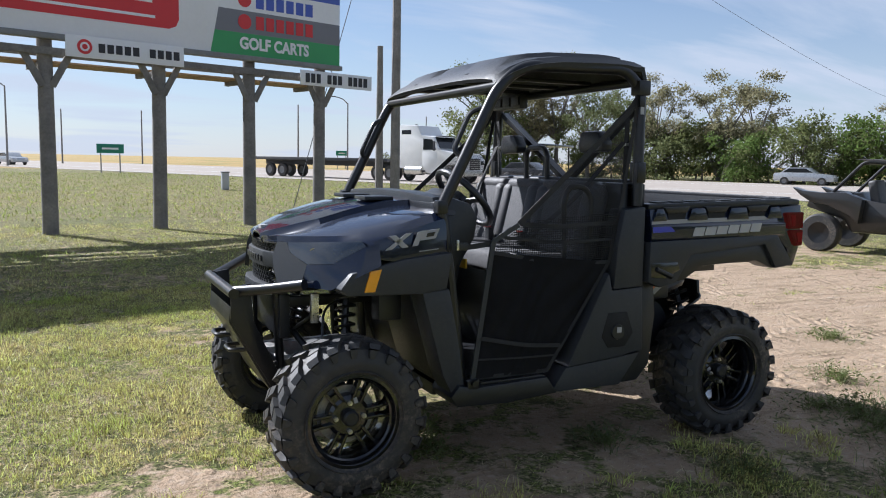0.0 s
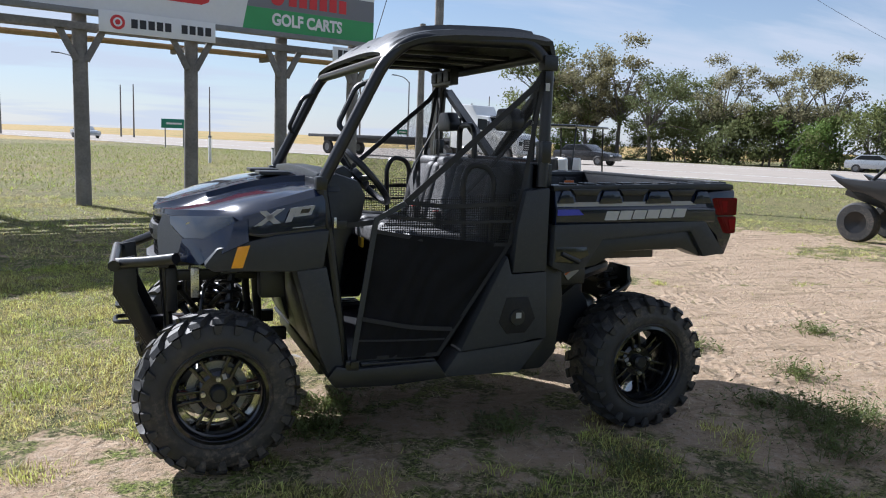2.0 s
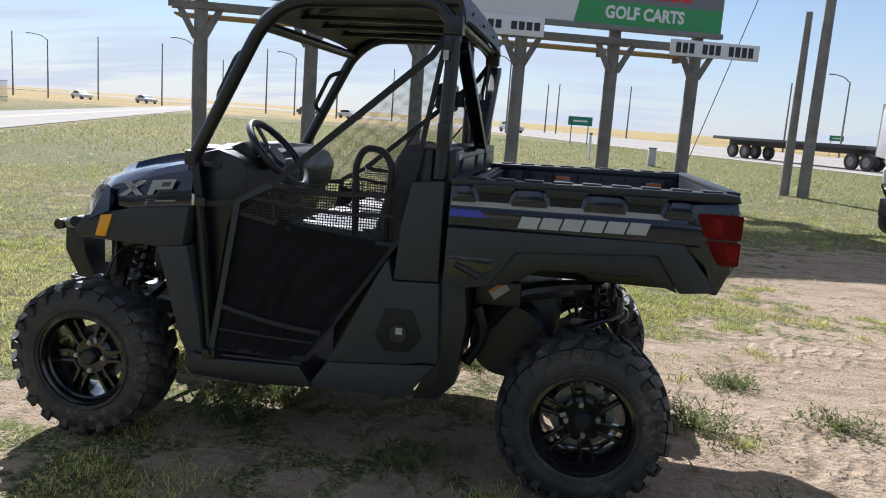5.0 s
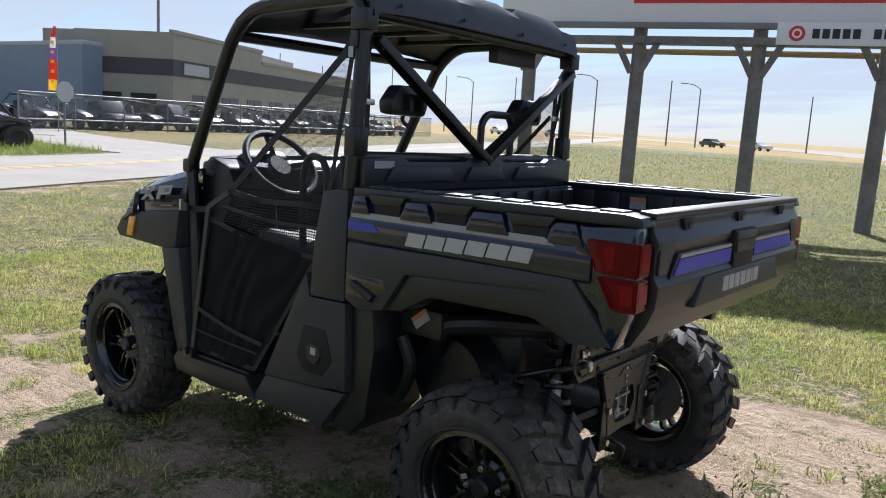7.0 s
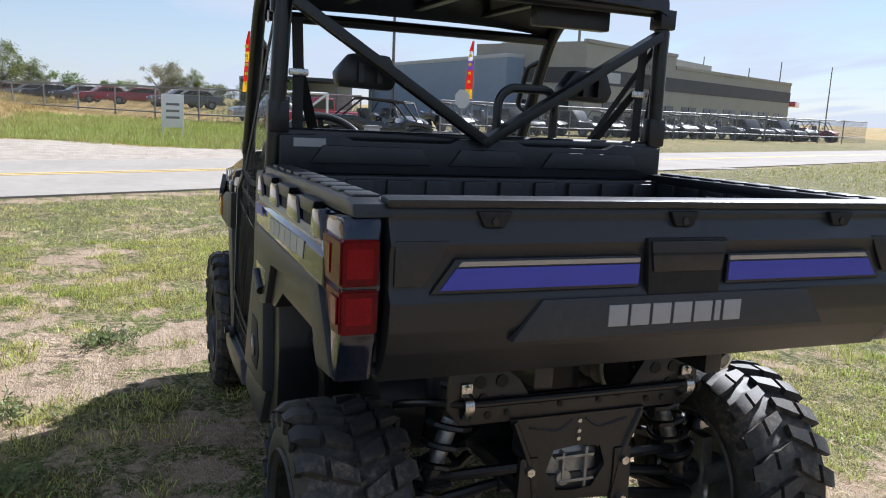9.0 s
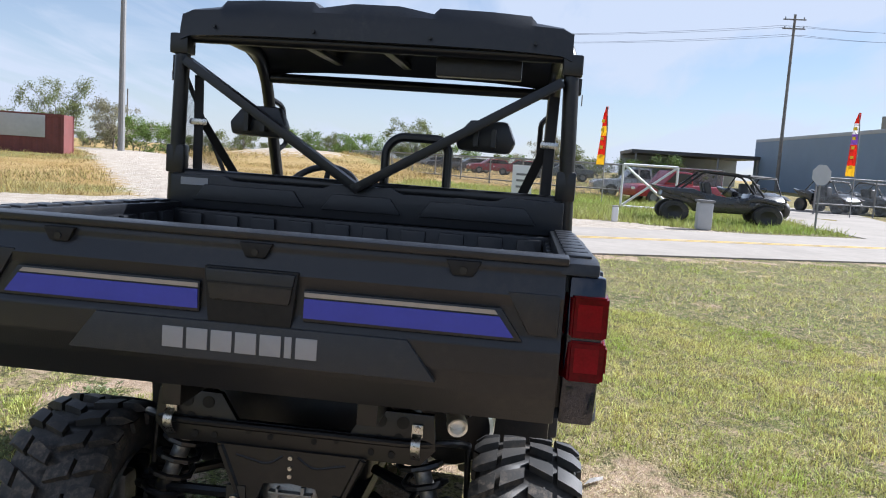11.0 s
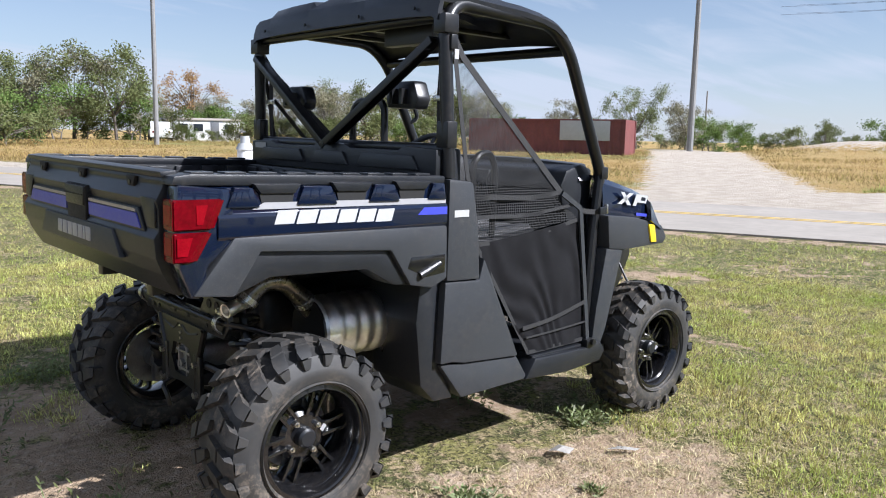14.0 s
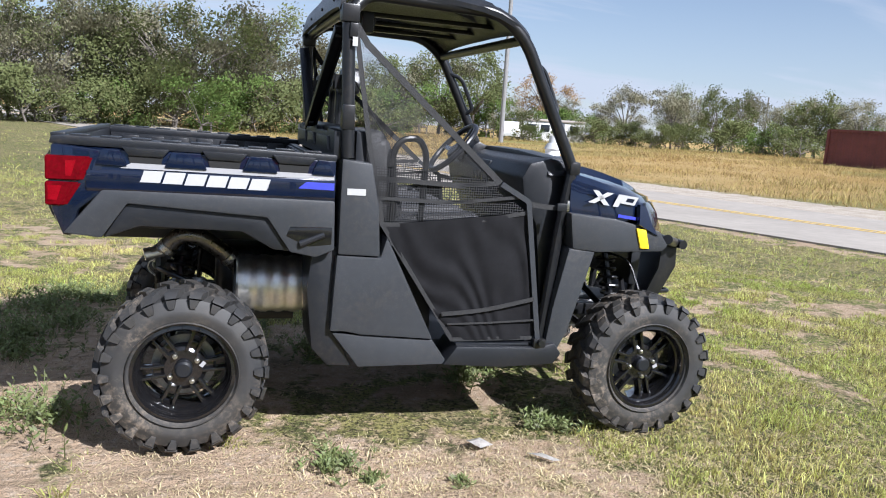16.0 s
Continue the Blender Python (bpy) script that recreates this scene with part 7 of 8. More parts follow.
def road_sign(x, y, z, w, h, mat, label, turn, posts=2):
    root = thing("road_sign", label, "sign", Matrix.Translation((x, y, ground_z(x, y))) @ Matrix.Rotation(turn, 4, "Z"))
    bm = bmesh.new(); box(bm, (0, 0, z), (w, 0.04, h), None, 0.01); part("panel", bm, mat, root)
    bm = bmesh.new(); box(bm, (0, 0.024, z), (w * 0.6, 0.006, h * 0.2)); part("bar", bm, BOARD_WHITE, root)
    for s in ([-0.35, 0.35] if posts == 2 else [0]):
        bm = bmesh.new(); rod(bm, (s * w, -0.05, 0), (s * w, -0.05, z + h / 2), 0.05, sides=6); part("post", bm, FENCE, root)


road_sign(*polar((2.07, 3.68), 180 + 2.85, 66), 1.9, 1.95, 0.71, SIGN_GREEN, "green highway sign on two posts", 0.05)
road_sign(*polar((2.07, 3.68), 180 + 18.4, 112), 2.2, 1.95, 0.67, SIGN_GREEN, "small green highway sign", 0.3)


def delineator(x, y, h, w, mat, label):
    root = thing("marker_post", label, "marker post", Matrix.Translation((x, y, ground_z(x, y))))
    bm = bmesh.new(); box(bm, (0, 0, h / 2), (w, w, h), None, w * 0.2); part("body", bm, mat, root)
    bm = bmesh.new(); box(bm, (0, 0, h * 1.02), (w * 1.15, w * 1.15, h * 0.08), None, w * 0.15); part("cap", bm, BOARD_BACK, root)


delineator(20.6, -3.1, 0.45, 0.18, BOARD_WHITE, "short white marker post on the verge")
delineator(19.6, -5.45, 0.80, 0.42, ROOF_METAL, "squat grey utility box on the verge")
delineator(-1.6, -33.0, 1.15, 0.13, BOARD_WHITE, "slim white marker post in the grass")
delineator(-4.2, -31.0, 0.75, 0.32, ROOF_METAL, "grey utility box in the grass")


def pipe_stand():
    x, y = 9.9, 20.2
    root = thing("capped_pipe", "white capped standpipe in the dry grass", "standpipe", Matrix.Translation((x, y, ground_z(x, y))))
    bm = bmesh.new(); rod(bm, (0, 0, 0), (0, 0, 0.85), 0.27, 0.25, 14); part("barrel", bm, BOARD_WHITE, root)
    bm = bmesh.new(); rod(bm, (0, 0, 0.85), (0, 0, 1.05), 0.30, 0.20, 14); rod(bm, (0, 0, 1.05), (0, 0, 1.28), 0.16, 0.14, 12); part("cap", bm, ROOF_METAL, root)


pipe_stand()


def feather_flag(x, y, z0, z1, turn, mats):
    root = thing("feather_flag", "tall red and yellow advertising feather flag", "flag", Matrix.Translation((x, y, ground_z(x, y))) @ Matrix.Rotation(turn, 4, "Z"))
    bm = bmesh.new(); pipe(bm, [(0, 0, 0), (0, 0, z1 * 0.8), (0.10, 0, z1)], 0.025, 0.4, 6); part("mast", bm, FENCE, root)
    n = 6
    for k in range(n):
        za, zb = z0 + (z1 - z0) * k / n, z0 + (z1 - z0) * (k + 1) / n
        wa = 0.38 * (1 - 0.55 * (k / n) ** 2); wb = 0.38 * (1 - 0.55 * ((k + 1) / n) ** 2) * (0.55 if k == n - 1 else 1)
        bm = bmesh.new()
        cols = [[bm.verts.new((0.03 + w * u, 0.06 * math.sin(5 * u + z * 2), z)) for u in (0, 0.35, 0.7, 1.0)] for z, w in ((za, wa), (zb, wb))]
        for i in range(3):
            bm.faces.new((cols[0][i], cols[0][i + 1], cols[1][i + 1], cols[1][i]))
        bmesh.ops.solidify(bm, geom=list(bm.faces), thickness=0.006)
        part("cloth_band", bm, mats[k % len(mats)], root)
    for k in range(5):
        z = z0 + (z1 - z0) * (0.15 + 0.15 * k)
        bm = bmesh.new(); box(bm, (0.20, 0.04, z), (0.14, 0.12, 0.14), None, 0.02); part("letter_bar", bm, FLAG_YELLOW, root)


feather_flag(32.4, -3.7, 1.75, 4.3, 0.9, [FLAG_YELLOW, FLAG_RED, FLAG_RED])
feather_flag(35.6, -15.5, 1.95, 4.9, 0.9, [FLAG_YELLOW, FLAG_RED, FLAG_RED, FLAG_PURPLE, BOARD_WHITE, FLAG_RED])


def stop_sign():
    root = thing("octagonal_sign", "grey back of an octagonal road sign on a post", "sign", Matrix.Translation((22.6, -9.52, ground_z(22.6, -9.52))) @ Matrix.Rotation(radians(15), 4, "Z"))
    bm = bmesh.new(); prism(bm, [(0.34 * math.cos(math.pi / 8 + k * math.pi / 4), 1.78 + 0.34 * math.sin(math.pi / 8 + k * math.pi / 4)) for k in range(8)], -0.01, 0.01, "x"); part("panel", bm, ROOF_METAL, root)
    bm = bmesh.new(); rod(bm, (0.03, 0, 0), (0.03, 0, 2.05), 0.035, sides=6); part("post", bm, FENCE, root)


stop_sign()


def white_board(x, y, w, h, turn):
    root = thing("notice_board", "white notice board on two legs by the road", "sign", Matrix.Translation((x, y, ground_z(x, y))) @ Matrix.Rotation(turn, 4, "Z"))
    bm = bmesh.new(); box(bm, (0, 0, 0.35 + h / 2), (0.04, w, h), None, 0.006); part("panel", bm, BOARD_WHITE, root)
    for s in (-1, 1):
        bm = bmesh.new(); box(bm, (0, s * (w / 2 - 0.04), (0.35 + h) / 2), (0.06, 0.06, 0.35 + h)); part("leg", bm, BOARD_WHITE, root)
    for k in range(3):
        bm = bmesh.new(); box(bm, (-0.024, 0, 0.35 + h * (0.3 + 0.2 * k)), (0.004, w * 0.6, h * 0.07)); part("text_bar", bm, BOARD_BACK, root)


white_board(26.5, -0.2, 0.75, 1.15, 0.1)


def container():
    a, b = Vector((34.7, 35.4, 0)), Vector((38.3, 25.6, 0))
    d = (b - a).normalized()
    m = Matrix(((d.x, -d.y, 0, a.x), (d.y, d.x, 0, a.y), (0, 0, 1, ground_z(36, 30) - 0.3), (0, 0, 0, 1)))
    root = thing("shipping_container", "rust-red steel shipping container with a pale panel", "container", m)
    L, W, Hh = (b - a).length, 2.44, 2.45
    bm = bmesh.new()
    n = 84
    for y, s in ((0, 1), (W, -1)):
        pts = []
        for k in range(n + 1):
            pts.append((L * k / n, y + s * (0.035 if (k // 2) % 2 else 0.0)))
        lo = [bm.verts.new((x, yy, 0.12)) for x, yy in pts]; hi = [bm.verts.new((x, yy, Hh - 0.1)) for x, yy in pts]
        for k in range(n):
            bm.faces.new((lo[k], lo[k + 1], hi[k + 1], hi[k]))
    part("side_wall", bm, CONTAINER, root, angle=10)
    bm = bmesh.new(); box(bm, (L / 2, W / 2, Hh - 0.02), (L, W, 0.06)); part("roof_sheet", bm, CONTAINER, root)
    for x in (0, L):
        bm = bmesh.new(); box(bm, (x, W / 2, Hh / 2), (0.08, W, Hh)); part("end_wall", bm, CONTAINER, root)
    for z in (0.06, Hh - 0.05):
        for y in (0, W):
            bm = bmesh.new(); box(bm, (L / 2, y, z), (L, 0.12, 0.14)); part("side_rail", bm, CONTAINER, root)
    for x in (0, L):
        for y in (0, W):
            bm = bmesh.new(); box(bm, (x, y, Hh / 2), (0.16, 0.16, Hh)); part("corner_post", bm, CONTAINER, root)
    bm = bmesh.new(); box(bm, (L * 0.76, -0.05, Hh * 0.72), (L * 0.31, 0.03, Hh * 0.50), None, 0.01); part("pale_panel", bm, ROOF_METAL, root, "pale grey painted panel")


container()

# ---- dealer's buildings ----
def wall_box(root, name, a, b, depth, z1, mat, label=""):
    """A block that stands behind the line from a to b."""
    a, b = Vector((*a, 0)), Vector((*b, 0))
    d = (b - a).normalized(); nrm = Vector((-d.y, d.x, 0)) * depth
    bm = bmesh.new()
    poly = [(p.x, p.y) for p in (a, b, b + nrm, a + nrm)]
    prism(bm, poly, -0.2, z1, "z")
    return part(name, bm, mat, root, label)


def building():
    root = thing("dealer_building", "olive-grey two-storey showroom with a dark band and windows", "building")
    A, B, C = (62.3, -29.6), (55.0, -34.0), (76.0, -77.0)
    wall_box(root, "wall", B, A, -30, 7.4, STUCCO)
    d = (Vector((*C, 0)) - Vector((*B, 0))).normalized()
    out = Vector((d.y, -d.x, 0)) if Vector((d.y, -d.x, 0)).x < 0 else Vector((-d.y, d.x, 0))
    L = (Vector((*C, 0)) - Vector((*B, 0))).length
    m = Matrix(((d.x, -out.x, 0, B[0]), (d.y, -out.y, 0, B[1]), (0, 0, 1, 0), (0, 0, 0, 1)))

    def slab(name, x0, x1, y0, y1, z0, z1, mat, lab="", parent=None):
        bm = bmesh.new(); box(bm, ((x0 + x1) / 2, (y0 + y1) / 2, (z0 + z1) / 2), (x1 - x0, y1 - y0, z1 - z0), m); return part(name, bm, mat, parent or root, lab)
    slab("wall", 0, 16, 0, 12, -0.2, 7.4, STUCCO)
    slab("wall", 16, L, 0, 20, -0.2, 6.3, STUCCO)
    slab("facade_band", -0.05, L, -0.06, 0.2, 4.0, 5.3, BAND, "dark band round the facade")
    slab("sign_panel", 1.5, 5.5, -0.12, -0.02, 4.2, 5.1, ROOF_METAL)
    for x in range(3, int(L) - 2, 5):
        w = slab("window", x, x + 3.2, -0.05, 0.25, 0.6, 2.6, GLASS_DARK)
        slab("window_frame", x + 1.55, x + 1.65, -0.09, 0.2, 0.6, 2.6, BOARD_BACK, "", w)
        slab("window_sill", x - 0.1, x + 3.3, -0.14, 0.2, 0.45, 0.6, ROOF_METAL, "", w)
    slab("parapet", -0.1, 16.1, -0.1, 0.3, 7.3, 7.6, STUCCO)
    slab("parapet", 16.0, L, -0.1, 0.3, 6.2, 6.5, STUCCO)
    # side facing the road
    d2 = (Vector((*A, 0)) - Vector((*B, 0))).normalized()
    side_out = Vector((-d2.y, d2.x, 0))
    m2 = Matrix(((d2.x, -side_out.x, 0, B[0]), (d2.y, -side_out.y, 0, B[1]), (0, 0, 1, 0), (0, 0, 0, 1)))
    L2 = (Vector((*A, 0)) - Vector((*B, 0))).length
    bm = bmesh.new(); box(bm, (L2 / 2, 0, 4.65), (L2, 0.12, 1.3), m2); part("facade_band", bm, BAND, root)
    for x in (1.5, 4.5):
        bm = bmesh.new(); box(bm, (x + 1, 0, 1.6), (2.2, 0.14, 1.8), m2); part("window", bm, GLASS_DARK, root)
    shed = thing("metal_shed", "long blue-grey metal-clad shed", "building")
    bm = bmesh.new()
    p = [Vector((59.8, -29.0, 0)), Vector((94.0, -26.5, 0)), Vector((97.0, -52.0, 0)), Vector((64.0, -52.0, 0))]
    prism(bm, [(v.x, v.y) for v in p], -0.2, 6.0, "z"); part("wall", bm, SHED_BLUE, shed)
    bm = bmesh.new(); prism(bm, [(v.x, v.y) for v in p], 6.0, 6.35, "z", 0.05); part("roof", bm, ROOF_METAL, shed)
    low = thing("open_shed", "low open-sided shed with a dark roof", "building")
    bm = bmesh.new(); prism(bm, [(92, -12), (105, -12), (105, -27), (92, -27)], 3.9, 4.3, "z"); part("roof", bm, BAND, low)
    for y in (-12.5, -17, -22, -26.5):
        bm = bmesh.new(); rod(bm, (92.3, y, 0), (92.3, y, 3.9), 0.12); part("post", bm, FENCE, low)
    bm = bmesh.new(); prism(bm, [(104, -12), (105, -12), (105, -27), (104, -27)], 0, 3.9, "z"); part("wall", bm, ROOF_METAL, low)


building()


def fuel_canopy():
    x, y = polar((-2.7, 1.8), 180 - 47.5, 165)
    root = thing("fuel_canopy", "distant red filling-station canopy", "canopy", Matrix.Translation((x, y, 0)) @ Matrix.Rotation(radians(40), 4, "Z"))
    bm = bmesh.new(); box(bm, (0, 0, 5.0), (17, 9, 0.9), None, 0.05); part("roof", bm, CAR_RED, root)
    for s in (-6, 6):
        bm = bmesh.new(); box(bm, (s, 0, 2.3), (0.5, 0.5, 4.6)); part("post", bm, BOARD_WHITE, root)


fuel_canopy()

# ---- other vehicles ----
def small_wheel(root, x, y, z, r, w, rim=FENCE):
    wh = new("wheel"); wh.parent = root; wh.location = (x, y, z)
    key = (round(r, 2), round(w, 2), rim.name)
    if key not in SMALL:
        bm = bmesh.new(); lathe(bm, [(r * 0.55, -w / 2), (r * 0.9, -w / 2), (r, -w * 0.3), (r, w * 0.3), (r * 0.9, w / 2), (r * 0.55, w / 2)], 24); bmesh.ops.recalc_face_normals(bm, faces=bm.faces)
        t = smooth(mesh_of(bm, "tyre")); t.materials.append(RUBBER)
        bm = bmesh.new(); lathe(bm, [(0.0, -w * 0.3), (r * 0.2, -w * 0.32), (r * 0.56, -w * 0.42), (r * 0.56, w * 0.42), (r * 0.2, w * 0.32), (0.0, w * 0.3)], 20); bmesh.ops.recalc_face_normals(bm, faces=bm.faces)
        q = smooth(mesh_of(bm, "rim")); q.materials.append(rim)
        SMALL[key] = (t, q)
    for nm, me in zip(("tyre", "rim"), SMALL[key]):
        o = new(nm, me); o.parent = wh


SMALL = {}


def stand(x, y, turn):
    return Matrix.Translation((x, y, ground_z(x, y))) @ Matrix.Rotation(radians(turn), 4, "Z")


def car(x, y, turn, mat, label, kind="car", s=1.0, group=""):
    """A parked car or pickup: body, cabin, glass, wheels; x forward."""
    root = thing("parked_" + kind, label, kind, stand(x, y, turn), group)
    L = 2.3 * s
    prof = [(-L, 0.35), (-L, 0.85), (-L * 0.95, 0.98), (L * 0.35, 1.0), (L * 0.92, 0.88), (L, 0.7), (L, 0.35)]
    bm = bmesh.new(); prism(bm, prof, -0.88, 0.88, "y", 0.06); part("body", bm, mat, root)
    if kind == "pickup":
        cab = [(-0.6, 0.98), (-0.5, 1.62), (0.5, 1.66), (1.0, 1.0)]
    else:
        cab = [(-L * 0.8, 0.97), (-L * 0.55, 1.42), (0.25, 1.45), (L * 0.42, 0.99)]
    bm = bmesh.new(); prism(bm, cab, -0.78, 0.78, "y", 0.05, None, 0.0); part("cabin", bm, mat, root)
    cx, cz = sum(p[0] for p in cab) / 4, sum(p[1] for p in cab) / 4
    for sy in (-1, 1):
        bm = bmesh.new(); prism(bm, [(cx + (px - cx) * 0.84, cz + (pz - cz) * 0.72) for px, pz in cab], sy * 0.78, sy * 0.79, "y"); part("side_glass", bm, GLASS_DARK, root)
    for wx in (-L * 0.62, L * 0.62):
        for wy in (-0.82, 0.82):
            small_wheel(root, wx, wy, 0.34, 0.34, 0.22)
    for sy in (-0.6, 0.6):
        bm = bmesh.new(); box(bm, (L, sy, 0.72), (0.04, 0.3, 0.12), None, 0.01); part("headlight", bm, BOARD_WHITE, root)
        bm = bmesh.new(); box(bm, (-L, sy, 0.80), (0.04, 0.2, 0.14), None, 0.01); part("tail_light", bm, RED_LENS, root)
    return root


def small_utv(x, y, turn, mat, label, roofed=True, s=1.0, group="", name="side_by_side", length=1.0):
    """A sport or work side-by-side: wedge body, open cage, seats, big wheels; x forward."""
    root = thing(name, label, "side-by-side", stand(x, y, turn) @ Matrix.Diagonal((s * length, s, s, 1)), group)
    bm = bmesh.new(); prism(bm, [(-1.45, 0.80), (-1.40, 1.00), (-0.62, 1.10), (-0.50, 0.70), (0.55, 0.66), (0.68, 1.04), (1.20, 0.90), (1.50, 0.70), (1.42, 0.55), (0.75, 0.52), (0.62, 0.38), (-0.62, 0.38), (-0.78, 0.60)], -0.55, 0.55, "y", 0.035); part("body", bm, mat, root)
    for sy in (-1, 1):
        bm = bmesh.new(); prism(bm, [(0.55, 0.80), (0.75, 0.98), (1.20, 0.90), (1.52, 0.76), (1.30, 0.74), (0.95, 0.82)], sy * 0.52, sy * 0.74, "y", 0.02); part("front_fender", bm, mat, root)
        bm = bmesh.new(); prism(bm, [(-1.66, 1.16), (-1.50, 1.02), (-1.30, 0.90), (-1.00, 0.86), (-0.62, 0.70), (-0.45, 0.55), (-0.40, 0.98), (-0.70, 1.10), (-1.10, 1.08), (-1.45, 1.10)], sy * 0.50, sy * 0.74, "y", 0.02); part("rear_fender", bm, mat, root)
        bm = bmesh.new(); pipe(bm, [(1.00, sy * 0.58, 0.96), (0.62, sy * 0.58, 1.56), (-0.45, sy * 0.58, 1.66), (-0.98, sy * 0.58, 1.08)], 0.03, 0.12, 8); part("cage_tube", bm, STEEL_BLACK, root)
        bm = bmesh.new(); prism(bm, [(-0.48, 0.60), (-0.40, 0.98), (0.30, 0.86), (0.66, 0.92), (0.70, 0.62), (0.55, 0.42), (-0.42, 0.42)], sy * 0.55, sy * 0.60, "y", 0.015); part("door", bm, mat, root)
        bm = bmesh.new(); cushion(bm, (-0.30, sy * 0.27, 1.02), (0.16, 0.42, 0.62), -12, 0.05); part("seat_back", bm, VINYL, root, "", 60)
        bm = bmesh.new(); coil_over(bm, (-1.02, sy * 0.46, 0.98), (-1.10, sy * 0.52, 0.42), 0.05, 0.012, 6); part("shock", bm, CHROME, root)
        bm = bmesh.new(); pipe(bm, [(0.65, sy * 0.30, 0.45), (1.05, sy * 0.62, 0.36), (1.25, sy * 0.30, 0.45)], 0.02, 0.05, 6); part("arm", bm, STEEL_BLACK, root)
    for xx in (0.60, -0.45):
        bm = bmesh.new(); rod(bm, (xx, -0.58, 1.62), (xx, 0.58, 1.62), 0.028); part("cage_cross_tube", bm, STEEL_BLACK, root)
    if roofed:
        bm = bmesh.new(); prism(bm, [(-0.62, 1.690), (-0.45, 1.700), (0.30, 1.660), (0.70, 1.580), (0.70, 1.550), (0.30, 1.628), (-0.45, 1.665)], -0.60, 0.60, "y", 0.006); part("roof", bm, RUBBER, root)
    bm = bmesh.new(); n = 20; pipe(bm, [(0.22 + 0.10 * math.cos(2 * math.pi * k / n), 0.27 + 0.17 * math.sin(2 * math.pi * k / n), 1.08 + 0.12 * math.cos(2 * math.pi * k / n)) for k in range(n + 1)], 0.015, 0, 6); part("steering_wheel", bm, BLACK, root)
    for wx in (-1.10, 1.10):
        for wy in (-0.66, 0.66):
            small_wheel(root, wx, wy, 0.35, 0.35, 0.25, STEEL_BLACK)
    return root


small_utv(-10.71, -4.89, 106, material("gunmetal_paint", (0.022, 0.021, 0.021), 0.35, vary=0.15, scale=3, coat=0.4), "black and gunmetal sport side-by-side with an open cage", True, 0.95)


def golf_cart(x, y, turn):
    root = thing("golf_cart", "dark golf cart with striped seats and a flat roof", "golf cart", stand(x, y, turn))
    bm = bmesh.new(); prism(bm, [(-1.15, 0.40), (-1.15, 0.62), (-0.45, 0.66), (-0.40, 0.40), (0.45, 0.36), (0.60, 0.72), (0.95, 0.66), (1.15, 0.50), (1.15, 0.34), (-1.15, 0.30)], -0.55, 0.55, "y", 0.04); part("body", bm, CAR_BLACK, root)
    for k, xx in enumerate((-0.30, -0.95)):
        bm = bmesh.new(); cushion(bm, (xx, 0, 0.74), (0.44, 1.02, 0.12), 0, 0.04); part("seat_cushion", bm, VINYL, root, "", 60)
        for j in range(5):
            bm = bmesh.new(); cushion(bm, (xx - 0.24, -0.40 + 0.2 * j, 0.98), (0.12, 0.19, 0.34), -10, 0.04); part("seat_back", bm, (BOARD_WHITE, VINYL)[j % 2], root, "", 60)
    for xx, zz in ((0.62, 0.68), (-1.05, 0.60)):
        for sy in (-0.5, 0.5):
            bm = bmesh.new(); rod(bm, (xx, sy, zz), (xx * 0.82, sy, 1.78), 0.018, sides=8); part("roof_post", bm, STEEL_BLACK, root)
    bm = bmesh.new(); box(bm, (-0.18, 0, 1.80), (1.75, 1.12, 0.05), None, 0.02); part("roof", bm, CAR_BLACK, root)
    bm = bmesh.new(); n = 16; pipe(bm, [(0.28, 0.25 + 0.16 * math.sin(2 * math.pi * k / n), 1.0 + 0.16 * math.cos(2 * math.pi * k / n)) for k in range(n + 1)], 0.014, 0, 6); part("steering_wheel", bm, BLACK, root)
    for sy in (-0.45, 0.45):
        bm = bmesh.new(); pipe(bm, [(-1.10, sy, 0.62), (-1.30, sy, 0.86), (-1.38, sy * 0.6, 0.88)], 0.015, 0.05, 6); part("grab_bar", bm, STEEL_BLACK, root)
    for wx in (-0.82, 0.82):
        for wy in (-0.5, 0.5):
            small_wheel(root, wx, wy, 0.26, 0.26, 0.18)


golf_cart(-7.4, -11.1, 215)


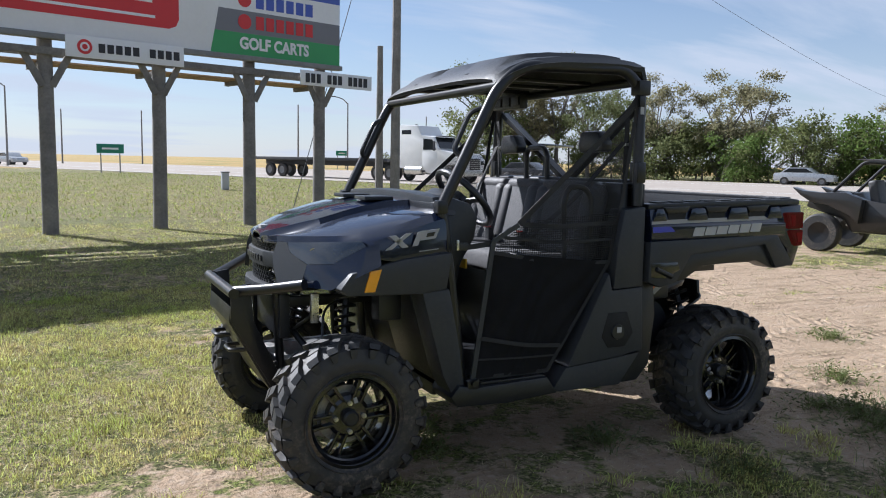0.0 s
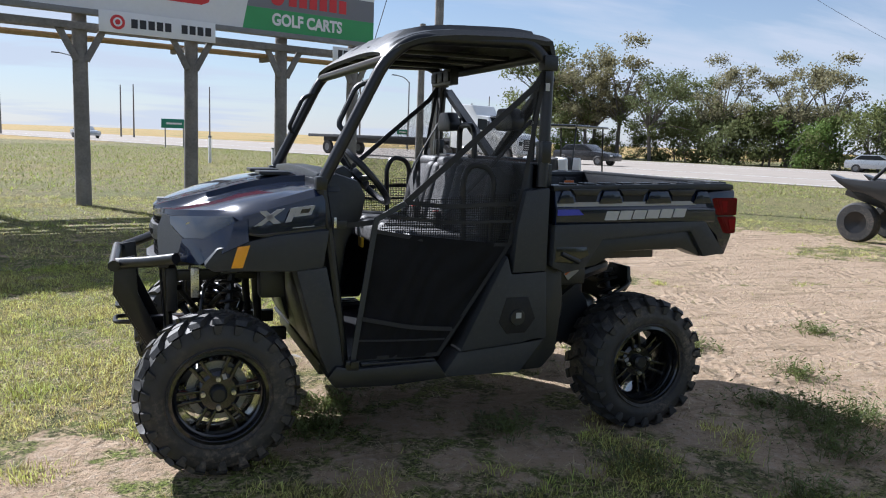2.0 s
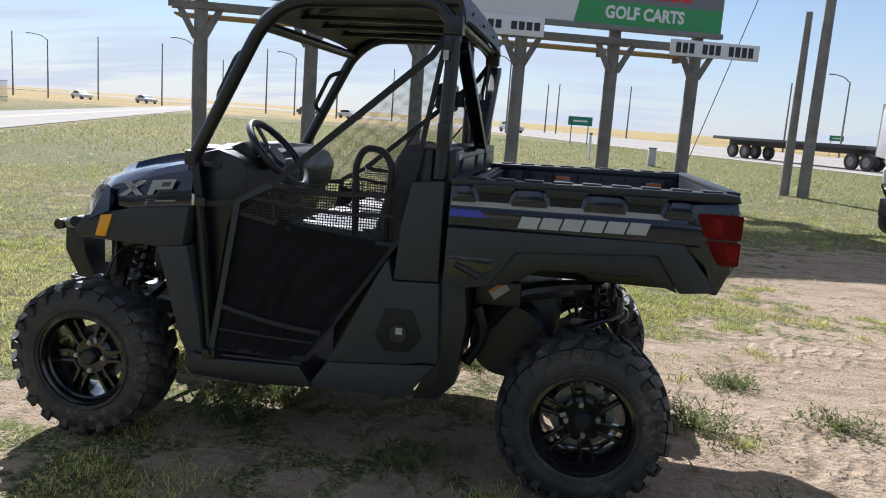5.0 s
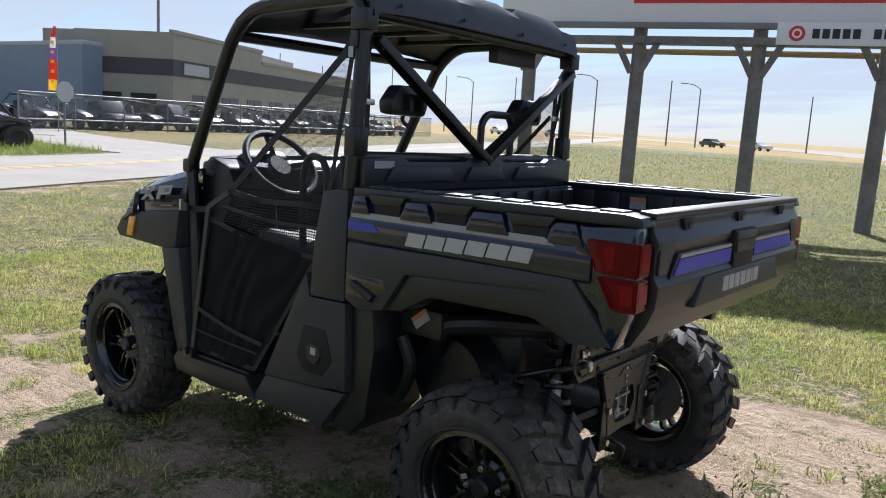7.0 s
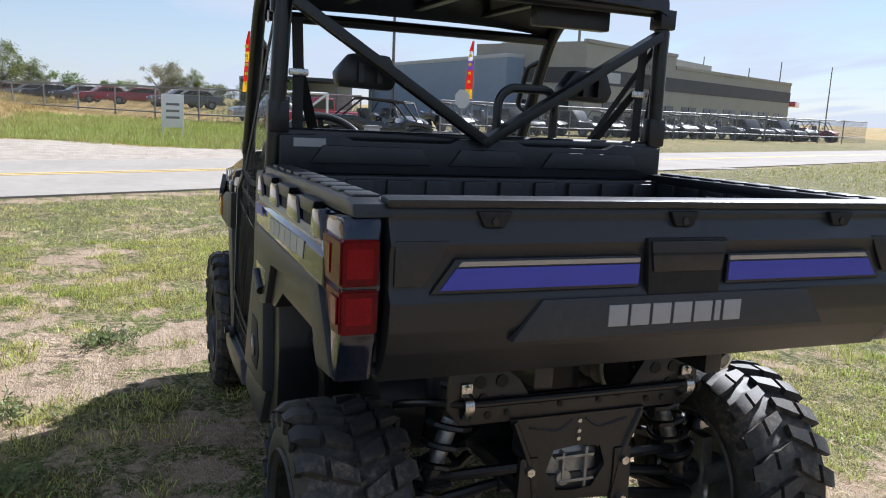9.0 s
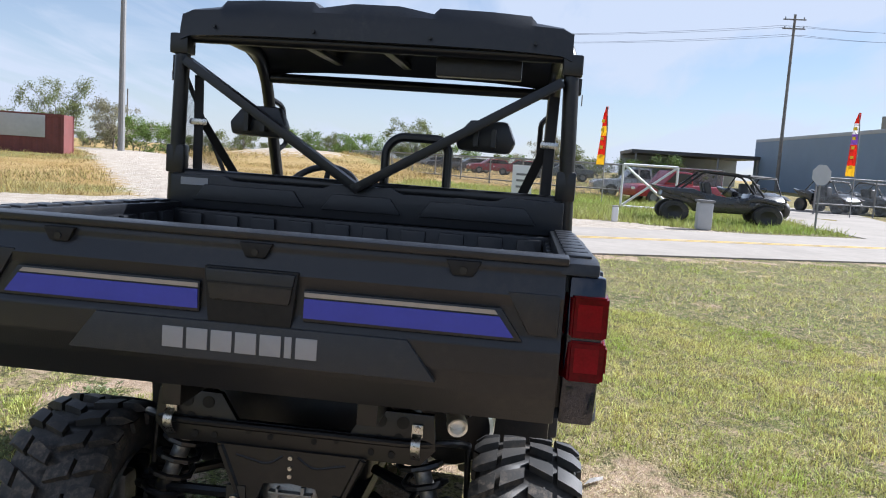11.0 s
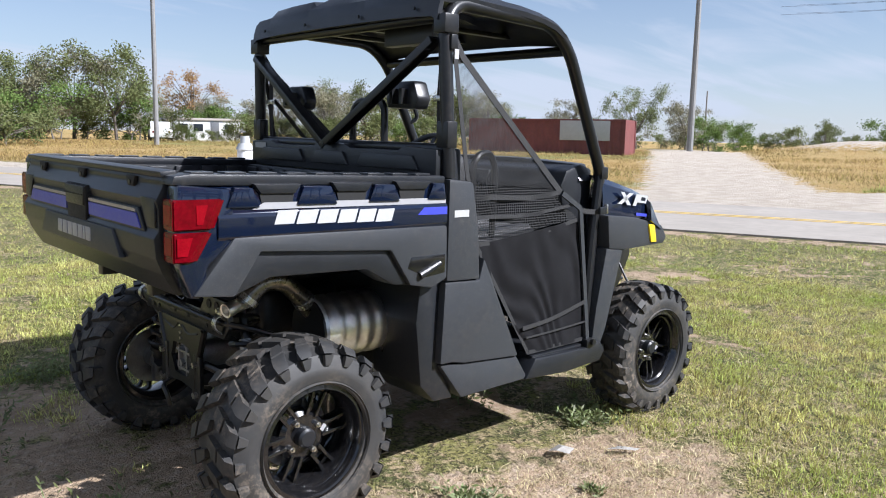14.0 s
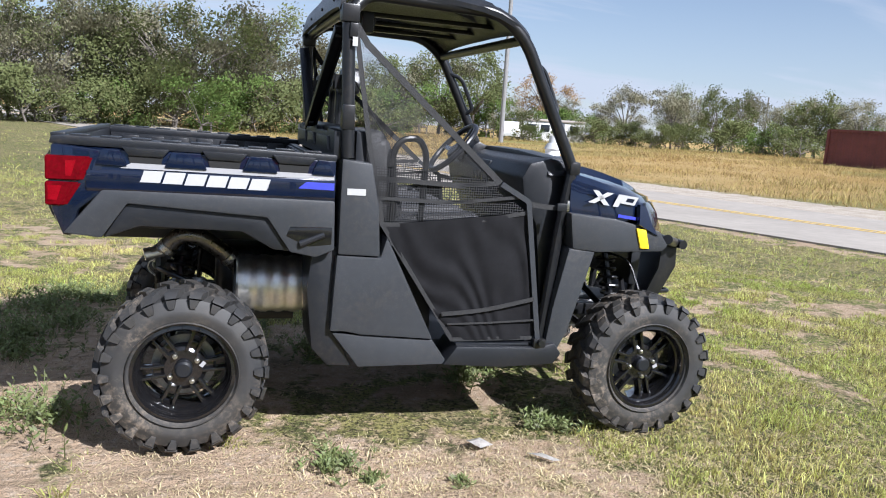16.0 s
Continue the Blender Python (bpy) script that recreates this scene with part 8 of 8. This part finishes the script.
def truck():
    """White conventional tractor with a flatbed trailer on the highway; x forward."""
    x, y = -20.24, -43.35
    root = thing("semi_truck", "white semi truck with a long empty flatbed trailer", "truck", Matrix.Translation((x, y, 0.03)) @ Matrix.Rotation(radians(116.6), 4, "Z"))
    bm = bmesh.new(); prism(bm, [(-2.6, 0.9), (-2.6, 3.5), (-2.3, 3.75), (-0.9, 3.68), (-0.5, 3.05), (0.5, 2.95), (0.95, 2.15), (2.6, 1.85), (2.95, 1.5), (2.95, 0.55), (2.6, 0.6), (2.4, 1.15), (1.5, 1.15), (1.2, 0.6), (0.5, 0.55)], -1.15, 1.15, "y", 0.08); part("cab", bm, CAR_WHITE, root)
    for sy in (-1.0, 1.0):
        bm = bmesh.new(); prism(bm, [(-0.35, 2.1), (-0.35, 2.82), (0.38, 2.76), (0.72, 2.1)], sy * 1.15, sy * 1.17, "y"); part("side_window", bm, GLASS_DARK, root)
        bm = bmesh.new(); prism(bm, [(-2.2, 3.10), (-2.2, 3.38), (-1.4, 3.38), (-1.4, 3.10)], sy * 1.15, sy * 1.17, "y"); part("sleeper_window", bm, GLASS_DARK, root)
        bm = bmesh.new(); rod(bm, (-2.75, sy, 0.9), (-2.75, sy, 3.9), 0.08); part("stack", bm, CHROME, root)
        bm = bmesh.new(); rod(bm, (-1.8, sy * 1.05, 0.75), (-0.4, sy * 1.05, 0.75), 0.30, sides=14); part("fuel_tank", bm, CHROME, root)
    bm = bmesh.new(); prism(bm, [(0.53, 2.90), (0.93, 2.20), (0.97, 2.22), (0.57, 2.92)], -1.02, 1.02, "y"); part("windscreen", bm, GLASS_DARK, root)
    bm = bmesh.new(); box(bm, (2.97, 0, 1.22), (0.06, 1.10, 0.72), None, 0.02); grille = part("grille", bm, BAND, root)
    for k in range(5):
        bm = bmesh.new(); box(bm, (3.01, 0, 0.96 + 0.13 * k), (0.03, 1.02, 0.03)); part("grille_bar", bm, CHROME, grille)
    bm = bmesh.new(); box(bm, (3.0, 0, 0.62), (0.22, 2.3, 0.34), None, 0.05); part("bumper", bm, CHROME, root)
    bm = bmesh.new(); box(bm, (0.72, 0, 2.98), (0.40, 2.0, 0.05), Matrix.Identity(4), 0.01); part("sun_visor", bm, BAND, root)
    for sy in (-1, 1):
        bm = bmesh.new(); box(bm, (2.92, sy * 0.86, 1.30), (0.12, 0.34, 0.26), None, 0.04); part("headlight", bm, GLASS_DARK, root)
        bm = bmesh.new(); box(bm, (0.75, sy * 1.42, 2.35), (0.10, 0.14, 0.62), None, 0.02); mirror = part("side_mirror", bm, BAND, root)
        bm = bmesh.new(); rod(bm, (0.72, sy * 1.15, 2.55), (0.75, sy * 1.40, 2.55), 0.02, sides=6); part("mirror_arm", bm, BAND, mirror)
        bm = bmesh.new(); prism(bm, [(-0.42, 0.75), (-0.42, 2.0), (0.78, 2.0), (0.78, 0.75)], sy * 1.150, sy * 1.158, "y", 0.002); part("cab_door", bm, CAR_WHITE, root)
        bm = bmesh.new(); box(bm, (-1.1, sy * 1.12, 0.72), (1.9, 0.10, 0.10), None, 0.02); part("step", bm, BAND, root)
    bm = bmesh.new(); box(bm, (-3.6, 0, 0.95), (3.0, 0.9, 0.25)); part("chassis", bm, BAND, root)
    for wx in (1.9, -3.3, -4.5):
        for wy in (-1.0, 1.0):
            small_wheel(root, wx, wy, 0.52, 0.52, 0.3)
    bm = bmesh.new(); box(bm, (-10.6, 0, 1.38), (14.4, 2.5, 0.22), None, 0.02); part("flatbed", bm, BAND, root)
    bm = bmesh.new(); box(bm, (-10.4, 0, 1.10), (13.0, 0.8, 0.35)); part("trailer_beam", bm, BAND, root)
    for wx in (-14.2, -15.6):
        for wy in (-1.0, 1.0):
            small_wheel(root, wx, wy, 0.52, 0.52, 0.3)


truck()
car(-28.2, -44.6, 116.6, CAR_BLACK, "black sedan on the highway")
car(-52.6, -41.4, 116.6, CAR_SILVER, "silver sedan on the highway")
car(7.5, -101.0, 116.6, CAR_SILVER, "silver car far along the highway")
for k, (a, d) in enumerate([(180 - 16, 130), (180 - 19, 140), (180 - 30, 150), (180 - 34, 150), (180 - 49.5, 160)]):
    car(*polar((0, 2), a, d), 150, (CAR_WHITE, CAR_BLACK, CAR_SILVER)[k % 3], "car far along the highway")

# yard of parked machines behind the fence
small_utv(23.2, -6.6, 268, CAR_BLACK, "long black side-by-side parked on the verge", True, 1.0, length=1.3)
small_utv(31.0, -9.8, 200, CAR_BLACK, "black side-by-side parked beside the drive", True, 1.0)
car(37.0, -7.6, 110, CAR_RED, "dark red pickup in the yard", "pickup", 1.1)
car(42.0, -6.5, 95, CAR_SILVER, "silver van in the yard", "pickup", 1.15)
rnd = random.Random(21)
for k in range(16):
    f = k / 15
    x, y = 41 + 9.0 * f + rnd.uniform(-0.4, 0.4), -16.5 - 38 * f + rnd.uniform(-0.5, 0.5)
    kind = rnd.choice(("utv", "utv", "utv", "pickup"))
    mat, word = rnd.choice(((CAR_BLACK, "black"), (CARBODY, "grey"), (CAR_RED, "dark red"), (CAR_BLACK, "black")))
    if kind == "utv":
        small_utv(x, y, 200 + rnd.uniform(-15, 15), mat, f"{word} side-by-side parked in a row in the yard", True, 1.05, "yard row")
    else:
        car(x, y, 195 + rnd.uniform(-15, 15), mat, f"{word} {kind} parked in a row in the yard", kind, 1.0, "yard row")
for k in range(8):
    x, y = 62 + 4.0 * k, -4.0 + 2.5 * k + rnd.uniform(-1, 1)
    mat, word = rnd.choice(((CARBODY, "grey"), (CAR_BLACK, "black"), (CAR_RED, "dark red")))
    car(x, y, 100 + rnd.uniform(-10, 10), mat, f"{word} car parked in the far yard", "car", 1.0, "far yard row")
x, y = polar(EAST, 21.6, 71)
car(x, y, 70, CAR_WHITE, "white truck among the trees", "pickup", 1.0)


def mobile_home():
    """A long low dwelling under the oaks: body, shallow roof, windows, door, lean-to."""
    x, y = polar(EAST, 24.6, 75)
    root = thing("mobile_home", "long low white mobile home under the oaks", "building", Matrix.Translation((x, y, ground_z(x, y))) @ Matrix.Rotation(radians(-24.6 + 6), 4, "Z") @ Matrix.Scale(0.86, 4))
    bm = bmesh.new(); box(bm, (0, 0, 1.10), (6.6, 3.2, 2.2), bevel=0.03); part("wall", bm, CAR_WHITE, root)
    bm = bmesh.new()
    for side in (-1, 1):
        box(bm, (0, side * 0.86, 2.32), (6.9, 1.78, 0.07), Matrix.Translation((0, side * 0.86, 2.32)) @ Matrix.Rotation(-side * 0.12, 4, "X") @ Matrix.Translation((0, -side * 0.86, -2.32)))
    part("roof", bm, CONCRETE, root, "weathered pale roof")
    for wx in (-2.4, -0.9, 2.2):
        bm = bmesh.new(); box(bm, (wx, -1.61, 1.45), (0.95, 0.06, 0.75), bevel=0.01); win = part("window", bm, GLASS_DARK, root)
        bm = bmesh.new(); box(bm, (wx, -1.63, 1.04), (1.08, 0.10, 0.06)); part("sill", bm, CAR_WHITE, win)
    bm = bmesh.new(); box(bm, (0.75, -1.61, 1.12), (0.85, 0.05, 1.9), bevel=0.01); part("door", bm, CARBODY, root, "grey door")
    bm = bmesh.new(); box(bm, (-4.4, -0.4, 2.25), (2.2, 2.6, 0.06)); awning = part("awning", bm, CARBODY, root, "grey sheet awning")
    for px in (-5.4, -3.5):
        bm = bmesh.new(); rod(bm, (px, -1.6, 0), (px, -1.6, 2.24), 0.04, sides=6); part("post", bm, CAR_WHITE, awning)


mobile_home()


def fence(line, h, label):
    root = thing("yard_fence", label, "fence")
    for a, b in zip(line, line[1:]):
        a, b = Vector((*a, 0)), Vector((*b, 0))
        n = max(int((b - a).length / 3.0), 1)
        for k in range(n):
            p = a.lerp(b, k / n)
            bm = bmesh.new(); rod(bm, p, p + Vector((0, 0, h)), 0.045, sides=6); part("post", bm, FENCE, root)
        bm = bmesh.new()
        uv = bm.loops.layers.uv.verify()
        wire = bm.faces.new([bm.verts.new(p) for p in (a + Vector((0, 0, 0.1)), b + Vector((0, 0, 0.1)), b + Vector((0, 0, h)), a + Vector((0, 0, h)))])
        for loop, at in zip(wire.loops, ((0, 0.1), ((b - a).length, 0.1), ((b - a).length, h), (0, h))):
            loop[uv].uv = at
        part("wire_mesh", bm, WIRE, root, "grey woven wire")
        for z in (0.55, h - 0.05):
            bm = bmesh.new(); rod(bm, a + Vector((0, 0, z)), b + Vector((0, 0, z)), 0.04, sides=6); part("rail", bm, FENCE, root)


fence([(37.5, -14.5), (42.0, -36.0), (46.0, -56.0)], 1.9, "grey steel rail fence round the yard")
fence([(37.5, -10.0), (39.0, -2.0), (58.0, 12.0), (80, 22)], 1.9, "grey steel rail fence along the far yard")
gate = thing("yard_gate", "white gate with crossed braces", "gate", Matrix.Translation((29.6, -6.4, 0)) @ Matrix.Rotation(radians(95), 4, "Z"))
for a, b in (((0, 0, 0.1), (2.2, 0, 1.8)), ((0, 0, 1.8), (2.2, 0, 0.1)), ((0, 0, 0.1), (0, 0, 1.8)), ((2.2, 0, 0.1), (2.2, 0, 1.8)), ((0, 0, 1.8), (2.2, 0, 1.8)), ((0, 0, 0.1), (2.2, 0, 0.1))):
    bm = bmesh.new(); rod(bm, a, b, 0.05, sides=6); part("gate_bar", bm, BOARD_WHITE, gate)

# ---- grass, weeds and litter ----
def blades(name, n, spots, height, width, mat, label, seed, lean=0.5, tuft=1, spread=0.03, bent=False):
    """Blades of grass where spots(rng, n) puts them; tuft blades spring from each spot and lean outwards."""
    rng = np.random.default_rng(seed)
    xy, k = spots(rng, n)
    z = np.array([ground_z(x, y) for x, y in xy])
    xy, k, z = np.repeat(xy, tuft, 0), np.repeat(k, tuft), np.repeat(z, tuft)
    m = len(xy)
    a, b = rng.uniform(0, 2 * np.pi, m), rng.uniform(0, 2 * np.pi, m)
    if tuft > 1:
        xy = xy + np.stack([np.cos(b), np.sin(b)], 1) * (np.abs(rng.normal(0, spread, m)) * np.sqrt(k))[:, None]
        b = b + rng.normal(0, 0.7, m)
    h = height * rng.uniform(0.35, 1.25, m) * k
    w = width * rng.uniform(0.6, 1.2, m) * np.sqrt(k)
    side = np.stack([np.cos(a) * w, np.sin(a) * w, 0 * w], 1)
    out = h * lean * rng.uniform(0.1, 1.5, m)
    d1 = np.stack([np.cos(b), np.sin(b), 0 * b], 1) * out[:, None]
    base = np.stack([xy[:, 0], xy[:, 1], z - 0.004], 1)
    tip = base + d1
    tip[:, 2] += h * rng.uniform(0.35, 1.0, m)
    me = bpy.data.meshes.new(name)
    if bent:
        mid = base + d1 * 0.35
        mid[:, 2] += h * 0.62
        verts = np.stack([base - side, base + side, mid + side * 0.75, mid - side * 0.75, tip], 1).reshape(-1, 3)
        i = np.arange(m)[:, None] * 5
        me.from_pydata(verts.tolist(), [], (i + [0, 1, 2, 3]).tolist() + (i + [3, 2, 4]).tolist())
    else:
        verts = np.stack([base - side, base + side, tip], 1).reshape(-1, 3)
        me.from_pydata(verts.tolist(), [], np.arange(m * 3).reshape(-1, 3).tolist())
    me.materials.append(mat)
    return tagged(new(name, me), label, "grass", kind="stuff")


def bare(x, y):
    n = noise.noise((x * 3.2, y * 3.2, 0.0)) * 0.4
    return sand_mask(x, y) + n


def ring(r0, r1, limit, near=(0, 0)):
    """Places between two radii, thinned where the ground is bare and clumped by a broad noise."""
    def spots(rng, n):
        r = np.sqrt(rng.uniform(r0 * r0, r1 * r1, n)); a = rng.uniform(0, 2 * np.pi, n)
        x, y = r * np.cos(a) + near[0], r * np.sin(a) + near[1]
        keep, size = [], []
        for xx, yy in zip(x.tolist(), y.tolist()):
            c = noise.noise((xx * 1.4, yy * 1.4, 5.0)) * 0.5 + noise.noise((xx * 5, yy * 5, 9.0)) * 0.3
            ok = bare(xx, yy) < limit + 0.3 * c and road_off(xx, yy) < -0.1 and highway_off(xx, yy) > 0.2
            keep.append(ok); size.append(max(0.45, 1 + 0.9 * c))
        keep = np.array(keep)
        return np.stack([x, y], 1)[keep], np.array(size)[keep]
    return spots


blades("grass", 30000, ring(1.0, 5.6, 0.46), 0.046, 0.0023, BLADE, "short yellow-green mown grass in tufts", 1, 0.9, 12, 0.035, True)
blades("grass", 240000, ring(1.0, 5.6, 0.42), 0.032, 0.0022, BLADE, "short yellow-green mown grass blades", 8, 0.8)
blades("grass", 30000, ring(5.6, 14.0, 0.46), 0.070, 0.0042, BLADE, "short yellow-green mown grass in tufts", 2, 0.8, 9, 0.06)
blades("grass", 9000, ring(14.0, 36.0, 0.5), 0.085, 0.012, BLADE, "longer grass away from the vehicle", 3, 0.8, 7, 0.12)
blades("dry_grass", 190000, ring(0.5, 6.0, 0.60), 0.022, 0.0018, STRAW, "dry straw lying among the grass", 4, 2.4)
blades("dry_grass", 30000, ring(6.0, 14.0, 0.60), 0.04, 0.004, STRAW, "dry straw lying among the grass", 9, 2.0)


def sandy(rng, n):
    """Places on the bare ground behind and beside the vehicle, gathered in streaks along the wheel tracks."""
    x, y = rng.uniform(-11, 1, n), rng.uniform(-10, 4.5, n)
    keep = np.array([sand_mask(a, b) > 0.45 and noise.noise((a * 0.7, b * 3.6, 6.0)) + 0.6 * noise.noise((a * 2.5, b * 5.0, 8.0)) > 0.12 for a, b in zip(x, y)])
    return np.stack([x, y], 1)[keep], rng.uniform(0.4, 1.2, keep.sum())


blades("dry_grass", 9000, sandy, 0.030, 0.0028, STRAW, "dead stubble pressed into the sand", 15, 2.0, 7, 0.06)
blades("grass", 1500, sandy, 0.045, 0.0028, BLADE, "sparse grass sprigs in the sand", 16, 0.8, 9, 0.05)


def clods(n, seed):
    """Small crumbs of soil lying on the sand."""
    rng = np.random.default_rng(seed)
    xy, k = sandy(rng, n)
    verts, faces = [], []
    for (x, y), q in zip(xy.tolist(), k.tolist()):
        r, z, a = 0.011 * q, ground_z(x, y), q * 40
        i = len(verts)
        verts += [(x + r * math.cos(a + t), y + r * 0.8 * math.sin(a + t), z - 0.003) for t in (0, 1.4, 3.0, 4.6)] + [(x + r * 0.2, y, z + r * 0.75)]
        faces += [(i, i + 1, i + 4), (i + 1, i + 2, i + 4), (i + 2, i + 3, i + 4), (i + 3, i, i + 4)]
    me = bpy.data.meshes.new("soil_crumbs")
    me.from_pydata(verts, [], faces)
    me.materials.append(CLOD)
    return tagged(new("soil_crumbs", me), "small crumbs of brown soil on the sand", "soil", kind="stuff")


clods(26000, 17)


def worn(rng, n):
    """The trodden, sun-dried strip beside the vehicle's right-hand wheels."""
    x, y = rng.normal(-0.1, 1.0, n), rng.normal(-1.25, 0.45, n)
    keep = np.array([abs(b) > 0.72 and noise.noise((a * 2.2, b * 2.2, 1.0)) > -0.15 for a, b in zip(x, y)])
    return np.stack([x, y], 1)[keep], rng.uniform(0.5, 1.2, keep.sum())


blades("dry_grass", 2600, worn, 0.026, 0.0022, STRAW, "dry brown grass tufts on trodden soil", 14, 1.8, 10, 0.04, True)


def field(rng, n):
    x, y = rng.uniform(-45, 70, n), rng.uniform(5, 62, n)
    off = np.array([road_off(a, b) for a, b in zip(x, y)])
    keep = (off > 9.0) & (off < 60) & np.array([sand_mask(a, b) < 0.45 for a, b in zip(x, y)])
    size = np.array([max(0.35, 1 + 1.5 * noise.noise((a * 0.22, b * 0.22, 2.0)) + 0.8 * noise.noise((a * 0.9, b * 0.9, 4.0))) for a, b in zip(x, y)])
    return np.stack([x, y], 1)[keep], size[keep]


def far_verge(rng, n):
    x, y = rng.uniform(17, 40, n), rng.uniform(-10, 6, n)
    keep = np.array([sand_mask(a, b) < 0.45 and road_off(a, b) > 6.5 and not (abs(b + 12.9) < 3.0) for a, b in zip(x, y)])
    return np.stack([x, y], 1)[keep], rng.uniform(0.5, 1.3, keep.sum())


def verge(rng, n):
    x, y = rng.uniform(-40, 50, n), rng.uniform(-62, -15, n)
    off = np.array([road_off(a, b) for a, b in zip(x, y)])
    keep = (off < -0.5) & (0.894 * x + 0.447 * y + 32.6 > 0.2)
    return np.stack([x, y], 1)[keep], np.full(keep.sum(), 1.0)


DRY = material("tawny_field_grass", (0.34, 0.22, 0.08), 0.8, vary=0.3, scale=0.05, second=(0.27, 0.24, 0.09), island=0.4, thin=0.3)
blades("field_grass", 60000, field, 0.22, 0.011, DRY, "tall tawny grass in the field beyond the road", 5, 0.6, 6, 0.22)
VERGE = material("tan_verge_grass", (0.25, 0.32, 0.065), 0.7, vary=0.3, scale=0.15, second=(0.33, 0.32, 0.10), island=0.4, thin=0.3)
blades("verge_grass", 14000, far_verge, 0.26, 0.014, VERGE, "uncut green and tawny grass beyond the road", 12, 0.5, 8, 0.14)
blades("verge_grass", 70000, verge, 0.13, 0.020, VERGE, "uncut grass toward the highway", 6)


def weed(name, x, y, size, seed, label="low leafy green weed in the sand"):
    rnd = random.Random(seed)
    bm = bmesh.new()
    for k in range(int(105 * size)):
        a, r = rnd.uniform(0, 6.28), abs(rnd.gauss(0, 0.13)) * size
        h = rnd.uniform(0.03, 0.105) * min(size, 1.3)
        foot = Vector((r * math.cos(a), r * math.sin(a), -0.004))
        top = foot + Vector((math.cos(a) * h * 0.5 + rnd.uniform(-0.03, 0.03), math.sin(a) * h * 0.5 + rnd.uniform(-0.03, 0.03), h))
        side = Vector((-math.sin(a), math.cos(a), 0)) * 0.0026
        bm.faces.new([bm.verts.new(p) for p in (foot - side, foot + side, top)])
        for j in range(6):
            p = foot.lerp(top, 0.15 + 0.15 * j)
            d = Vector((rnd.uniform(-1, 1), rnd.uniform(-1, 1), rnd.uniform(0.1, 1.0))).normalized() * rnd.uniform(0.018, 0.042)
            s = d.orthogonal().normalized() * d.length * 0.16
            bm.faces.new([bm.verts.new(q) for q in (p, p + d * 0.45 + s, p + d, p + d * 0.45 - s)])
    ob = part(name, bm, WEED)
    ob.location = (x, y, ground_z(x, y))
    return tagged(ob, label, "weed", "weeds", "stuff")


for k, (x, y, s) in enumerate([(-1.95, 1.02, 1.4), (-2.05, 0.75, 1.0), (-1.75, 1.25, 1.1), (-2.25, 0.95, 1.4), (-1.90, 0.62, 0.8), (-2.45, 1.15, 1.2), (-1.95, 1.75, 1.3), (-1.65, 1.95, 1.0), (-1.62, -0.30, 1.3), (-1.95, -1.15, 0.9), (-0.35, 0.62, 0.9), (0.55, 0.30, 1.1), (0.42, 0.02, 0.9), (-0.62, -1.25, 0.22), (0.02, -1.12, 0.2), (-0.32, -1.05, 0.22), (-1.9, 2.1, 1.2), (-2.3, 1.5, 1.3), (-2.6, 0.2, 1.0), (-2.4, -0.6, 0.9), (-3.1, 1.1, 1.1), (0.05, 1.55, 1.0), (-0.7, 1.2, 0.9), (-1.2, 1.6, 1.1), (0.8, 1.7, 0.8), (-3.8, -0.8, 1.0), (0.62, -0.62, 0.9), (-0.45, -0.9, 0.7), (1.9, 1.3, 0.8)]):
    weed("weed", x, y, s, 100 + k)


def scrap(x, y, pts, h, turn):
    bm = bmesh.new()
    top = [bm.verts.new((px, py, h * (0.3 + 0.7 * (k % 2)))) for k, (px, py) in enumerate(pts)]
    c = bm.verts.new((0, 0, h * 1.3))
    for a, b in zip(top, top[1:] + top[:1]):
        bm.faces.new((a, b, c))
    bmesh.ops.solidify(bm, geom=list(bm.faces), thickness=0.002)
    ob = part("paper_scrap", bm, PAPER, None, "", 10)
    ob.matrix_world = Matrix.Translation((x, y, ground_z(x, y) + 0.02)) @ Matrix.Rotation(turn, 4, "Z")
    return tagged(ob, "crumpled white paper scrap lying on the grass", "litter", "litter")


scrap(0.187, -0.825, [(-0.065, -0.02), (0.0, -0.038), (0.058, -0.012), (0.034, 0.028), (-0.02, 0.036)], 0.022, 2.6)
scrap(0.43, -0.98, [(-0.075, -0.012), (0.015, -0.02), (0.08, 0.0), (0.03, 0.018), (-0.045, 0.012)], 0.012, 2.4)
